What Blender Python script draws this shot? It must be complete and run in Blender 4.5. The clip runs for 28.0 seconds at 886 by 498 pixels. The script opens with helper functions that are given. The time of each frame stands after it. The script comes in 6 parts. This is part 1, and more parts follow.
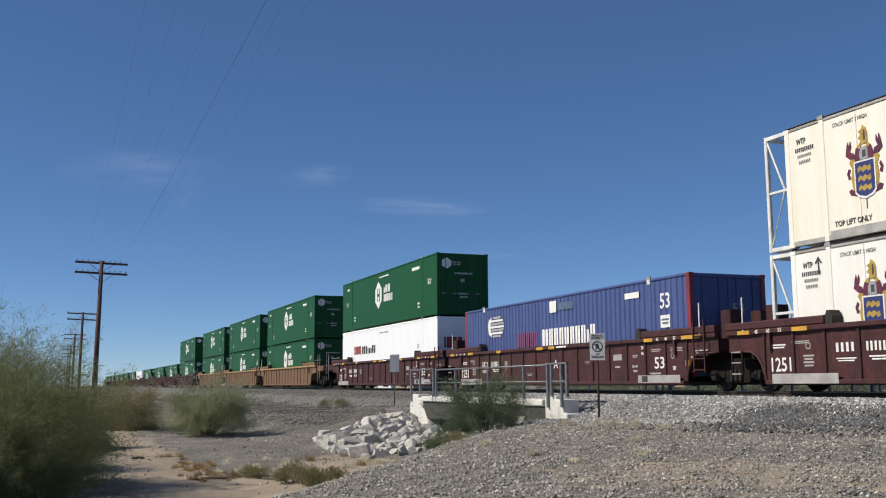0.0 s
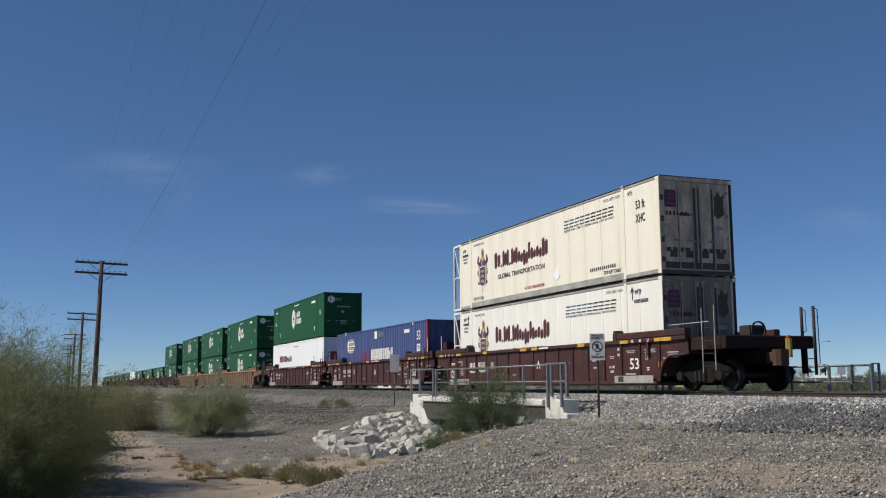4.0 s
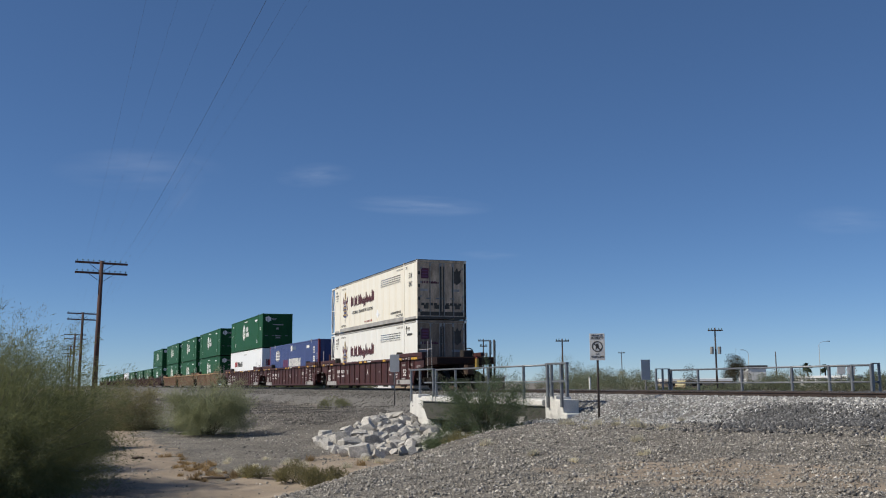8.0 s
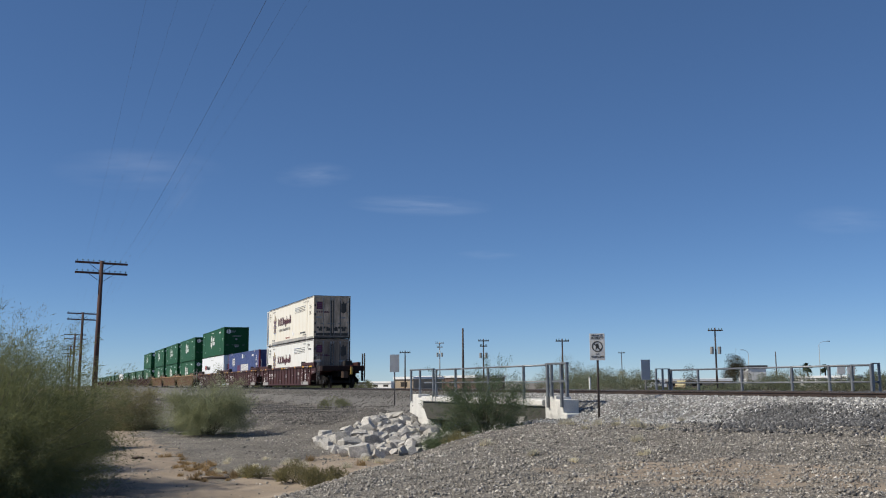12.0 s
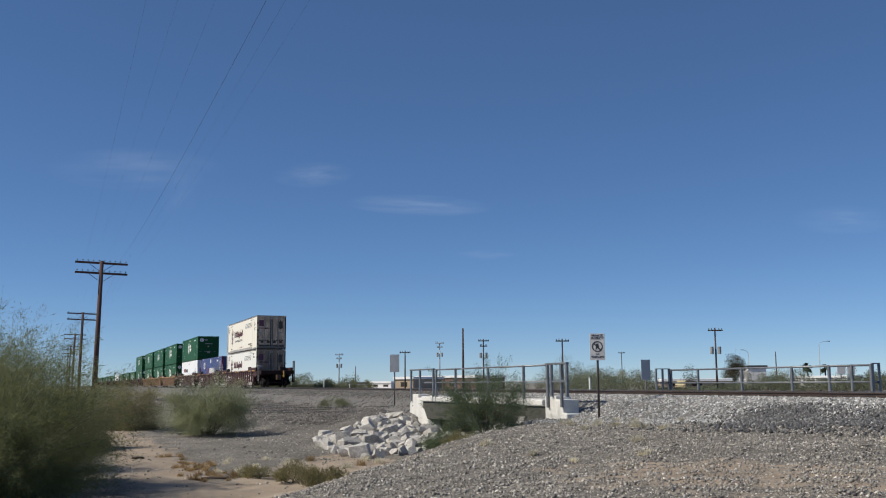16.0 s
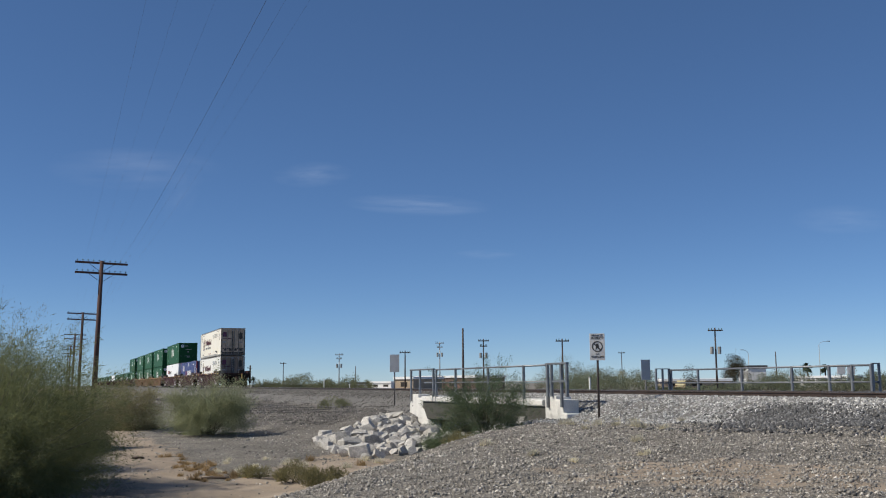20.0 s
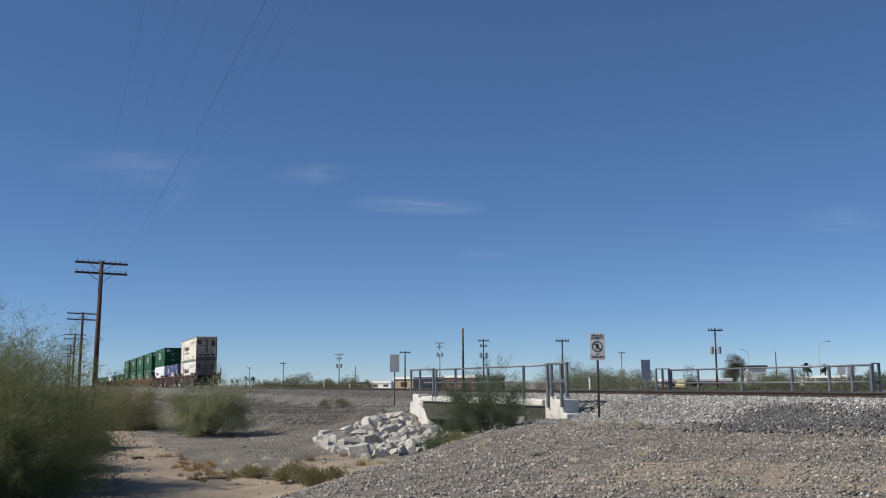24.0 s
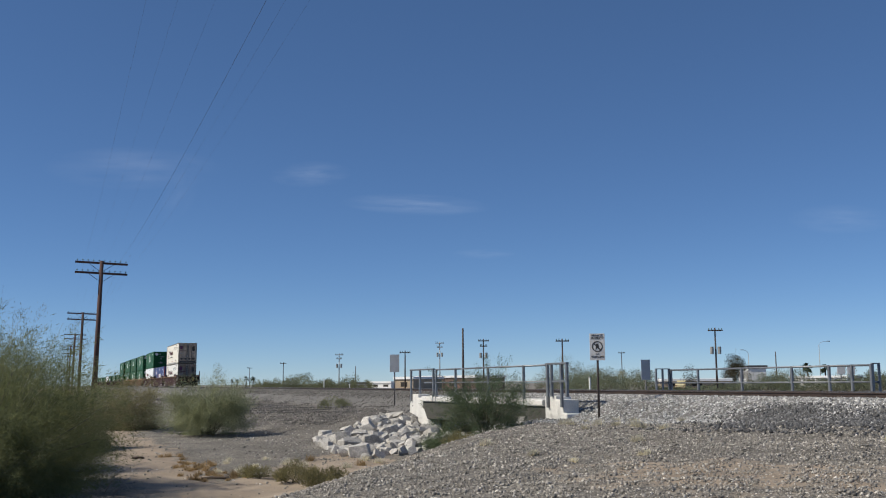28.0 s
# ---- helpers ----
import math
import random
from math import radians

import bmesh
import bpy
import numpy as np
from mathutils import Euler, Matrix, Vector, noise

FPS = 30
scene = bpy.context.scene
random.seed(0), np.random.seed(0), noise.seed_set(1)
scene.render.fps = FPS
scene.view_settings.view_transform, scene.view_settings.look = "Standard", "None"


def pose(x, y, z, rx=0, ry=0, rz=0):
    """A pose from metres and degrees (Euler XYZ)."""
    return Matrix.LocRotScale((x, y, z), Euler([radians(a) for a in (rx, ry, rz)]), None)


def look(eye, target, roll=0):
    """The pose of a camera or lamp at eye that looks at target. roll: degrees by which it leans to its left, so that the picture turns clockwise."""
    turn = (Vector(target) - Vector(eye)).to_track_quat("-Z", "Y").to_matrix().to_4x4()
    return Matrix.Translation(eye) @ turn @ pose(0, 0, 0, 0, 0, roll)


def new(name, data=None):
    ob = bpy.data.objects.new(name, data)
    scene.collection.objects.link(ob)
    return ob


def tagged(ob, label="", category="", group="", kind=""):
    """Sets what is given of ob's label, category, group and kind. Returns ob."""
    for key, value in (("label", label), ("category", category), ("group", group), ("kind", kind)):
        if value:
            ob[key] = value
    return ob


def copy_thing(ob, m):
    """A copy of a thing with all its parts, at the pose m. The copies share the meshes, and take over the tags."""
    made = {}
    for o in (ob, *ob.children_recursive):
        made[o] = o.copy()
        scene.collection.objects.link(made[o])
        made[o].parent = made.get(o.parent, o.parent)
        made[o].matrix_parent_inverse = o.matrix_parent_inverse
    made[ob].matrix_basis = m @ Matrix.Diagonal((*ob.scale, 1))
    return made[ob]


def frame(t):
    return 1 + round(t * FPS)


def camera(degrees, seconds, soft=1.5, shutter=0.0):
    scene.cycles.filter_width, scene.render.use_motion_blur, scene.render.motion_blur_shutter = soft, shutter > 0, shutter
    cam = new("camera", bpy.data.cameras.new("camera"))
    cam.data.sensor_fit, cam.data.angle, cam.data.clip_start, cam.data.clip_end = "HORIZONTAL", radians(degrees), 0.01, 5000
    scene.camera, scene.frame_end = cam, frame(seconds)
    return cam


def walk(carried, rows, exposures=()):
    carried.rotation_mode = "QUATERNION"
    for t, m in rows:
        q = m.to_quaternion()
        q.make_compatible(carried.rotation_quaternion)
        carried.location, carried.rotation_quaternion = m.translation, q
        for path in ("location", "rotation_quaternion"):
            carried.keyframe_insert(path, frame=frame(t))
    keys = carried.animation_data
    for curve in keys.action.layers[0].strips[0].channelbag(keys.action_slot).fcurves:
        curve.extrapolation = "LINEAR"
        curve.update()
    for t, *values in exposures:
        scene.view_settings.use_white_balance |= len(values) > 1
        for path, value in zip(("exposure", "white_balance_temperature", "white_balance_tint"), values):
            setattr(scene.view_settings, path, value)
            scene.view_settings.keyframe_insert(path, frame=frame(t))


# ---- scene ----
cam = camera(48.457, 28.0, soft=1.08)
EYE = Vector((0.0, 0.0, 0.26))
VIEW = Vector((-0.92300, 0.36023, 0.13521))
STILL = look(EYE, EYE + VIEW * 20, -0.383)
walk(cam, [(0.0, STILL), (28.0, STILL)], [(t, e, 6000.0, 9.0) for t, e in ((0.0, 0.19), (1.0, 0.17), (2.0, 0.08), (3.0, 0.01), (6.0, -0.02), (8.0, 0.07), (10.0, 0.14), (12.0, 0.15), (28.0, 0.15))])

# ---- world, sun ----
SUN_FROM = Vector((-0.13, -0.78, 0.73)).normalized()
world = bpy.data.worlds.new("desert_sky")
scene.world = world
world.use_nodes = True
wn = world.node_tree
wn.nodes.clear()
sky = wn.nodes.new("ShaderNodeTexSky")
sky.sky_type = "NISHITA"
sky.sun_disc = False
sky.sun_elevation = math.asin(SUN_FROM.z)
sky.sun_rotation = math.atan2(SUN_FROM.x, SUN_FROM.y)
sky.altitude = 350
sky.air_density, sky.dust_density, sky.ozone_density = 0.58, 0.0, 3.4
bg = wn.nodes.new("ShaderNodeBackground")
bg.inputs["Strength"].default_value = 0.086
wout = wn.nodes.new("ShaderNodeOutputWorld")
rich = wn.nodes.new("ShaderNodeHueSaturation")
rich.inputs["Saturation"].default_value = 1.08
wn.links.new(sky.outputs[0], rich.inputs["Color"])
haze = wn.nodes.new("ShaderNodeMix")
haze.data_type = "RGBA"
haze.inputs["Factor"].default_value = 0.24
haze.inputs["B"].default_value = (1.12, 1.93, 3.6, 1)
wn.links.new(rich.outputs[0], haze.inputs["A"])
wn.links.new(haze.outputs["Result"], bg.inputs[0])
wn.links.new(bg.outputs[0], wout.inputs[0])
sun_data = bpy.data.lights.new("sun", "SUN")
sun_data.energy, sun_data.angle, sun_data.color = 4.3, radians(0.53), (1.0, 0.885, 0.70)
sun = new("sun", sun_data)
sun.matrix_world = look(SUN_FROM * 60, (0, 0, 0))


# ---- materials ----
def surface(name, base, other=None, rough=0.6, metal=0.0, scale=2.0, mix=0.5, fine=0.25, bump=0.15,
            stretch=(1, 1, 1), bump_scale=None, rand=0.0, spec=0.5, motley=0.0):
    """Two colours mingled by a coarse noise, darkened and lightened by a fine one, with relief of the fine one."""
    m = bpy.data.materials.new(name)
    m.use_nodes = True
    n, l = m.node_tree.nodes, m.node_tree.links
    bsdf = n["Principled BSDF"]
    tc = n.new("ShaderNodeTexCoord")
    mp = n.new("ShaderNodeMapping")
    mp.inputs["Scale"].default_value = stretch
    l.new(tc.outputs["Object"], mp.inputs[0])
    a = n.new("ShaderNodeTexNoise")
    a.inputs["Scale"].default_value, a.inputs["Detail"].default_value = scale, 6
    a.inputs["Roughness"].default_value = 0.6
    l.new(mp.outputs[0], a.inputs["Vector"])
    ra = n.new("ShaderNodeValToRGB")
    ra.color_ramp.elements[0].position, ra.color_ramp.elements[1].position = 0.5 - mix * 0.3, 0.5 + mix * 0.3
    l.new(a.outputs[0], ra.inputs[0])
    other = other or tuple(c * 0.75 for c in base)
    ra.color_ramp.elements[0].color, ra.color_ramp.elements[1].color = (*other, 1), (*base, 1)
    b = n.new("ShaderNodeTexNoise")
    b.inputs["Scale"].default_value, b.inputs["Detail"].default_value = bump_scale or scale * 14, 5
    l.new(tc.outputs["Object"], b.inputs["Vector"])
    mr = n.new("ShaderNodeMapRange")
    mr.inputs["From Min"].default_value, mr.inputs["From Max"].default_value = 0.25, 0.75
    mr.inputs["To Min"].default_value, mr.inputs["To Max"].default_value = 1 - fine, 1 + fine
    l.new(b.outputs[0], mr.inputs["Value"])
    hsv = n.new("ShaderNodeHueSaturation")
    l.new(ra.outputs[0], hsv.inputs["Color"])
    if rand:
        info = n.new("ShaderNodeObjectInfo")
        geo = n.new("ShaderNodeNewGeometry")
        add = n.new("ShaderNodeMath")
        add.operation = "ADD"
        if motley:
            add.inputs[0].default_value = 0.0
        else:
            l.new(info.outputs["Random"], add.inputs[0])
        l.new(geo.outputs["Random Per Island"], add.inputs[1])
        r2 = n.new("ShaderNodeMapRange")
        r2.inputs["From Max"].default_value = 2.0
        r2.inputs["To Min"].default_value, r2.inputs["To Max"].default_value = 1 - rand, 1 + rand
        l.new(add.outputs[0], r2.inputs["Value"])
        mul = n.new("ShaderNodeMath")
        mul.operation = "MULTIPLY"
        if motley:
            steps = n.new("ShaderNodeValToRGB")
            el = steps.color_ramp.elements
            el[0].position, el[1].position = 0.0, 1.0
            for p, c in ((0.0, 0.12), (0.35, 0.29), (0.72, 0.47), (0.92, 0.74), (1.0, 1.0)):
                c = 0.42 + (c - 0.42) * motley
                e = el.new(p) if 0 < p < 1 else el[0] if p == 0 else el[-1]
                e.color = (c, c, c, 1)
            two = n.new("ShaderNodeMath")
            two.operation = "MULTIPLY"
            two.inputs[1].default_value = 2.3
            l.new(geo.outputs["Random Per Island"], steps.inputs[0])
            l.new(steps.outputs[0], two.inputs[0])
            l.new(two.outputs[0], mul.inputs[0])
        else:
            l.new(r2.outputs[0], mul.inputs[0])
        l.new(mr.outputs[0], mul.inputs[1])
        l.new(mul.outputs[0], hsv.inputs["Value"])
    else:
        l.new(mr.outputs[0], hsv.inputs["Value"])
    l.new(hsv.outputs[0], bsdf.inputs["Base Color"])
    bsdf.inputs["Roughness"].default_value, bsdf.inputs["Metallic"].default_value = rough, metal
    bsdf.inputs["Specular IOR Level"].default_value = spec
    if bump:
        bp = n.new("ShaderNodeBump")
        bp.inputs["Strength"].default_value, bp.inputs["Distance"].default_value = min(1.0, bump), 0.02
        l.new(b.outputs[0], bp.inputs["Height"])
        l.new(bp.outputs[0], bsdf.inputs["Normal"])
    return m


STREAK = (3.0, 3.0, 0.25)
CREAM = surface("aged_cream_paint", (0.89, 0.865, 0.785), (0.74, 0.65, 0.48), 0.45, scale=0.55, stretch=(3.4, 3.4, 0.2), mix=0.8, fine=0.025, bump=0.01)
WHITE = surface("white_container_paint", (0.89, 0.88, 0.84), (0.74, 0.70, 0.61), 0.4, scale=0.8, stretch=STREAK, mix=0.85, fine=0.025, bump=0.01)
PURE = surface("clean_white_paint", (0.90, 0.90, 0.90), (0.83, 0.83, 0.84), 0.4, scale=0.7, stretch=STREAK, mix=1.3, fine=0.04, bump=0.02)
GREEN = surface("green_container_paint", (0.014, 0.094, 0.027), (0.010, 0.059, 0.018), 0.5, scale=0.6, stretch=STREAK, mix=1.2, fine=0.10, bump=0.03, spec=0.2)
BLUE = surface("blue_container_paint", (0.088, 0.120, 0.29), (0.055, 0.078, 0.20), 0.5, scale=0.8, stretch=STREAK, mix=1.1, fine=0.12, bump=0.03, spec=0.3)
RED_POST = surface("faded_red_paint", (0.26, 0.035, 0.045), (0.17, 0.03, 0.04), 0.5, scale=2, fine=0.1, bump=0.04)
MAROON = surface("maroon_railcar_paint", (0.084, 0.026, 0.0235), (0.034, 0.016, 0.0155), 0.6, scale=1.4, stretch=(2.6, 2.6, 0.45), mix=0.8, fine=0.32, bump=0.10, bump_scale=9, spec=0.35)
MAROON_GRIME = surface("oily_grimed_maroon", (0.030, 0.015, 0.013), (0.017, 0.011, 0.01), 0.75, scale=2.0, mix=0.8, fine=0.3, bump=0.1, spec=0.2)
TAN_CAR = surface("faded_ochre_railcar_paint", (0.225, 0.125, 0.058), (0.115, 0.064, 0.036), 0.6, scale=1.0, stretch=(1.5, 1.5, 0.4), mix=1.2, fine=0.16, bump=0.06)
TAN_TOP = surface("ochre_sill_paint", (0.46, 0.28, 0.12), (0.30, 0.16, 0.07), 0.6, scale=1.2, mix=1.1, fine=0.15, bump=0.05)
DARK_STEEL = surface("grimy_dark_steel", (0.018, 0.016, 0.015), (0.036, 0.028, 0.023), 0.7, 0.1, scale=4, fine=0.3, bump=0.12)
TRUCK_BLACK = surface("oily_black_casting", (0.009, 0.008, 0.007), (0.016, 0.013, 0.011), 0.85, scale=4, fine=0.3, bump=0.2, spec=0.15)
WHEEL_STEEL = surface("rolled_wheel_steel", (0.024, 0.019, 0.016), (0.013, 0.011, 0.010), 0.6, 0.3, scale=5, fine=0.25, bump=0.1)
GRIME_DOOR = surface("grimy_door_paint", (0.78, 0.60, 0.42), (0.27, 0.19, 0.125), 0.6, scale=1.5, stretch=(2.4, 2.4, 0.7), mix=0.75, fine=0.2, bump=0.05)
LOWER_DOOR = surface("darker_grimy_door_paint", (0.40, 0.295, 0.20), (0.10, 0.07, 0.047), 0.6, scale=1.1, stretch=(3.0, 3.0, 0.55), mix=0.85, fine=0.2, bump=0.05)
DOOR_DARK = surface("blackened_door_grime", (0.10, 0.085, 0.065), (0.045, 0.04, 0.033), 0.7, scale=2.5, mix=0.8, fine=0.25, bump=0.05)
GREY_RAIL = surface("grey_aluminium_rail", (0.42, 0.405, 0.38), (0.27, 0.255, 0.235), 0.55, 0.0, scale=2, fine=0.12, bump=0.04)
FRAME_WHITE = surface("white_frame_paint", (0.78, 0.78, 0.76), (0.6, 0.59, 0.55), 0.45, scale=3, fine=0.06, bump=0.03)
YELLOW = surface("yellow_reflective_tape", (0.62, 0.36, 0.03), (0.45, 0.24, 0.03), 0.5, scale=4, fine=0.1, bump=0.02)
MARKER = surface("faded_yellow_casing", (0.40, 0.27, 0.05), (0.28, 0.18, 0.04), 0.6, scale=5, fine=0.15, bump=0.03)
MARK_WHITE = surface("white_stencil_paint", (0.84, 0.83, 0.80), (0.70, 0.68, 0.65), 0.6, scale=6, fine=0.12, bump=0.02)
PLATE_DARK = surface("faded_grey_stencil", (0.22, 0.21, 0.20), (0.32, 0.30, 0.28), 0.6, scale=5, fine=0.15, bump=0.02)
RUST = surface("orange_brown_rust", (0.085, 0.046, 0.026), (0.045, 0.027, 0.018), 0.85, scale=5, mix=0.8, fine=0.3, bump=0.15)
PLATE_GREY = surface("grey_stencil_panel", (0.42, 0.40, 0.38), (0.30, 0.28, 0.27), 0.6, scale=3, fine=0.15, bump=0.03)
INK = surface("black_stencil_paint", (0.03, 0.03, 0.032), (0.06, 0.055, 0.05), 0.6, scale=6, fine=0.1, bump=0.02)
INK_RED = surface("dark_red_lettering", (0.115, 0.022, 0.022), (0.075, 0.016, 0.018), 0.5, scale=5, fine=0.1, bump=0.02)
INK_BLUE = surface("slate_blue_lettering", (0.10, 0.15, 0.24), (0.08, 0.11, 0.17), 0.5, scale=5, fine=0.1, bump=0.02)
INK_RUST = surface("worn_red_lettering", (0.36, 0.06, 0.05), (0.24, 0.05, 0.05), 0.6, scale=5, fine=0.1, bump=0.02)
FADED_RED = surface("sun_bleached_red_lettering", (0.20, 0.06, 0.12), (0.12, 0.05, 0.15), 0.6, scale=4, mix=1.2, fine=0.1, bump=0.02)
SHIELD_BLUE = surface("shield_blue", (0.035, 0.045, 0.17), (0.03, 0.035, 0.12), 0.5, scale=5, fine=0.1, bump=0.02)
GOLD = surface("ochre_gold_paint", (0.48, 0.33, 0.06), (0.32, 0.2, 0.05), 0.5, scale=5, fine=0.15, bump=0.02)
WINE = surface("wine_red_paint", (0.15, 0.025, 0.045), (0.07, 0.02, 0.05), 0.5, scale=5, fine=0.15, bump=0.02)
SILVER = surface("silver_paint", (0.35, 0.36, 0.38), (0.22, 0.22, 0.25), 0.45, scale=5, fine=0.15, bump=0.02)
RAIL_STEEL = surface("rusted_rail_steel", (0.070, 0.048, 0.038), (0.045, 0.032, 0.027), 0.6, 0.3, scale=6, fine=0.2, bump=0.06)
RAIL_TOP = surface("polished_railhead", (0.42, 0.40, 0.38), (0.30, 0.28, 0.26), 0.3, 0.9, scale=4, fine=0.1, bump=0.02)
TIE = surface("creosoted_timber", (0.060, 0.042, 0.032), (0.10, 0.08, 0.065), 0.85, scale=3, stretch=(4, 0.6, 4), fine=0.25, bump=0.25, rand=0.3)
STONE = surface("grey_ballast_stone", (0.435, 0.428, 0.418), (0.28, 0.275, 0.268), 0.9, scale=0.45, mix=1.0, fine=0.18, bump=0.15, bump_scale=30, rand=0.75, motley=0.72)
TOE_STONE = surface("dark_slate_stone", (0.146, 0.144, 0.145), (0.094, 0.093, 0.095), 0.9, scale=0.5, mix=1.0, fine=0.2, bump=0.15, bump_scale=30, rand=0.5, motley=0.8)
BANK_STONE = surface("dusty_grey_bank_stone", (0.165, 0.156, 0.145), (0.105, 0.099, 0.093), 0.9, scale=0.45, mix=1.0, fine=0.18, bump=0.15, bump_scale=30, rand=0.75, motley=0.75)
PEBBLE = surface("brown_grey_gravel_stone", (0.36, 0.332, 0.295), (0.232, 0.214, 0.19), 0.9, scale=0.4, mix=1.2, fine=0.15, bump=0.12, bump_scale=30, rand=0.85, motley=0.86)
RIPRAP = surface("pale_quarry_rock", (0.57, 0.54, 0.495), (0.32, 0.30, 0.275), 0.9, scale=1.8, mix=0.8, fine=0.28, bump=0.9, bump_scale=7, rand=0.35)
CONCRETE = surface("pale_concrete", (0.76, 0.745, 0.71), (0.56, 0.54, 0.505), 0.85, scale=1.5, stretch=(1.5, 1.5, 0.6), mix=1.3, fine=0.12, bump=0.12)
BEAM = surface("weathered_dark_beam", (0.082, 0.078, 0.064), (0.052, 0.05, 0.042), 0.8, scale=1.2, stretch=(1, 1, 2.5), mix=1.2, fine=0.2, bump=0.12)
GALV = surface("galvanised_steel", (0.26, 0.27, 0.285), (0.17, 0.175, 0.185), 0.5, 0.55, scale=6, fine=0.15, bump=0.04)
GALV_DULL = surface("dull_sign_back", (0.23, 0.22, 0.215), (0.17, 0.162, 0.16), 0.6, 0.3, scale=5, fine=0.15, bump=0.03)
SIGN_BACK = surface("bare_aluminium_plate", (0.50, 0.50, 0.505), (0.40, 0.40, 0.405), 0.6, scale=3, fine=0.1, bump=0.02)
SIGN_WHITE = surface("faded_sign_white", (0.66, 0.655, 0.65), (0.54, 0.53, 0.52), 0.55, scale=4, fine=0.08, bump=0.02)
PEBBLE_DARK = surface("dark_grey_stone", (0.20, 0.187, 0.175), (0.128, 0.12, 0.113), 0.9, scale=0.5, mix=1.0, fine=0.2, bump=0.15, bump_scale=30, rand=0.7, motley=0.7)
POLE_WOOD = surface("red_brown_pole_timber", (0.095, 0.047, 0.04), (0.056, 0.032, 0.029), 0.85, scale=2, stretch=(6, 6, 0.5), mix=1.2, fine=0.25, bump=0.25)
GREY_POLE = surface("dark_weathered_pole", (0.075, 0.055, 0.048), (0.045, 0.036, 0.033), 0.85, scale=2, stretch=(6, 6, 0.5), fine=0.2, bump=0.15)
PALE_POLE = surface("pale_steel_pole", (0.36, 0.36, 0.35), (0.28, 0.28, 0.27), 0.5, 0.2, scale=2, fine=0.1, bump=0.03)
GLASS_INS = surface("aqua_glass_insulator", (0.16, 0.24, 0.24), (0.10, 0.15, 0.16), 0.2, scale=8, fine=0.1, bump=0.0)
WIRE = surface("oxidised_line_wire", (0.035, 0.036, 0.04), (0.055, 0.055, 0.055), 0.6, 0.4, scale=1, fine=0.1, bump=0.0)
BARK = surface("olive_grey_bark", (0.15, 0.14, 0.085), (0.085, 0.08, 0.05), 0.85, scale=5, fine=0.25, bump=0.2)
TWIG = surface("pale_green_grey_twig", (0.33, 0.32, 0.21), (0.22, 0.215, 0.14), 0.8, scale=5, fine=0.2, bump=0.1)
LOG = surface("dark_weathered_wood", (0.10, 0.07, 0.05), (0.055, 0.042, 0.034), 0.9, scale=5, fine=0.25, bump=0.2)
DEAD = surface("bleached_dead_wood", (0.36, 0.32, 0.27), (0.22, 0.19, 0.16), 0.85, scale=6, fine=0.2, bump=0.15)


def leaf(name, a, b, rand=0.45):
    m = surface(name, a, b, 0.65, scale=1.1, mix=1.0, fine=0.12, bump=0.0, rand=rand, spec=0.25)
    n, l = m.node_tree.nodes, m.node_tree.links
    tr = n.new("ShaderNodeBsdfTranslucent")
    mixer = n.new("ShaderNodeMixShader")
    mixer.inputs[0].default_value = 0.56
    col = [x for x in n if x.type == "HUE_SAT"][0]
    l.new(col.outputs[0], tr.inputs[0])
    l.new(n["Principled BSDF"].outputs[0], mixer.inputs[1])
    l.new(tr.outputs[0], mixer.inputs[2])
    l.new(mixer.outputs[0], n["Material Output"].inputs[0])
    return m


LEAF_OLIVE = leaf("olive_green_leaves", (0.218, 0.232, 0.106), (0.112, 0.126, 0.058), 0.3)
LEAF_ROUND = leaf("pale_olive_leaves", (0.35, 0.365, 0.215), (0.26, 0.275, 0.16), 0.2)
LEAF_GREY = leaf("grey_green_leaves", (0.285, 0.285, 0.18), (0.19, 0.2, 0.122), 0.2)
LEAF_BRIGHT = leaf("fresh_green_leaves", (0.178, 0.218, 0.125), (0.112, 0.146, 0.082), 0.3)
LEAF_BROWN = leaf("brownish_dry_leaves", (0.345, 0.305, 0.165), (0.24, 0.22, 0.12))
LEAF_DARK = leaf("dark_green_leaves", (0.055, 0.075, 0.04), (0.035, 0.05, 0.03))
LEAF_TREE = leaf("brownish_green_tree_leaves", (0.115, 0.105, 0.072), (0.07, 0.068, 0.046))
LEAF_FAR = leaf("dusty_green_leaves", (0.25, 0.268, 0.172), (0.165, 0.185, 0.118))
LEAF_DUSK = leaf("dull_olive_leaves", (0.215, 0.22, 0.12), (0.14, 0.15, 0.082))
LEAF_WEED = leaf("yellow_olive_weeds", (0.27, 0.24, 0.115), (0.18, 0.165, 0.08))
STRAW = leaf("straw_coloured_grass", (0.76, 0.71, 0.57), (0.60, 0.55, 0.42))


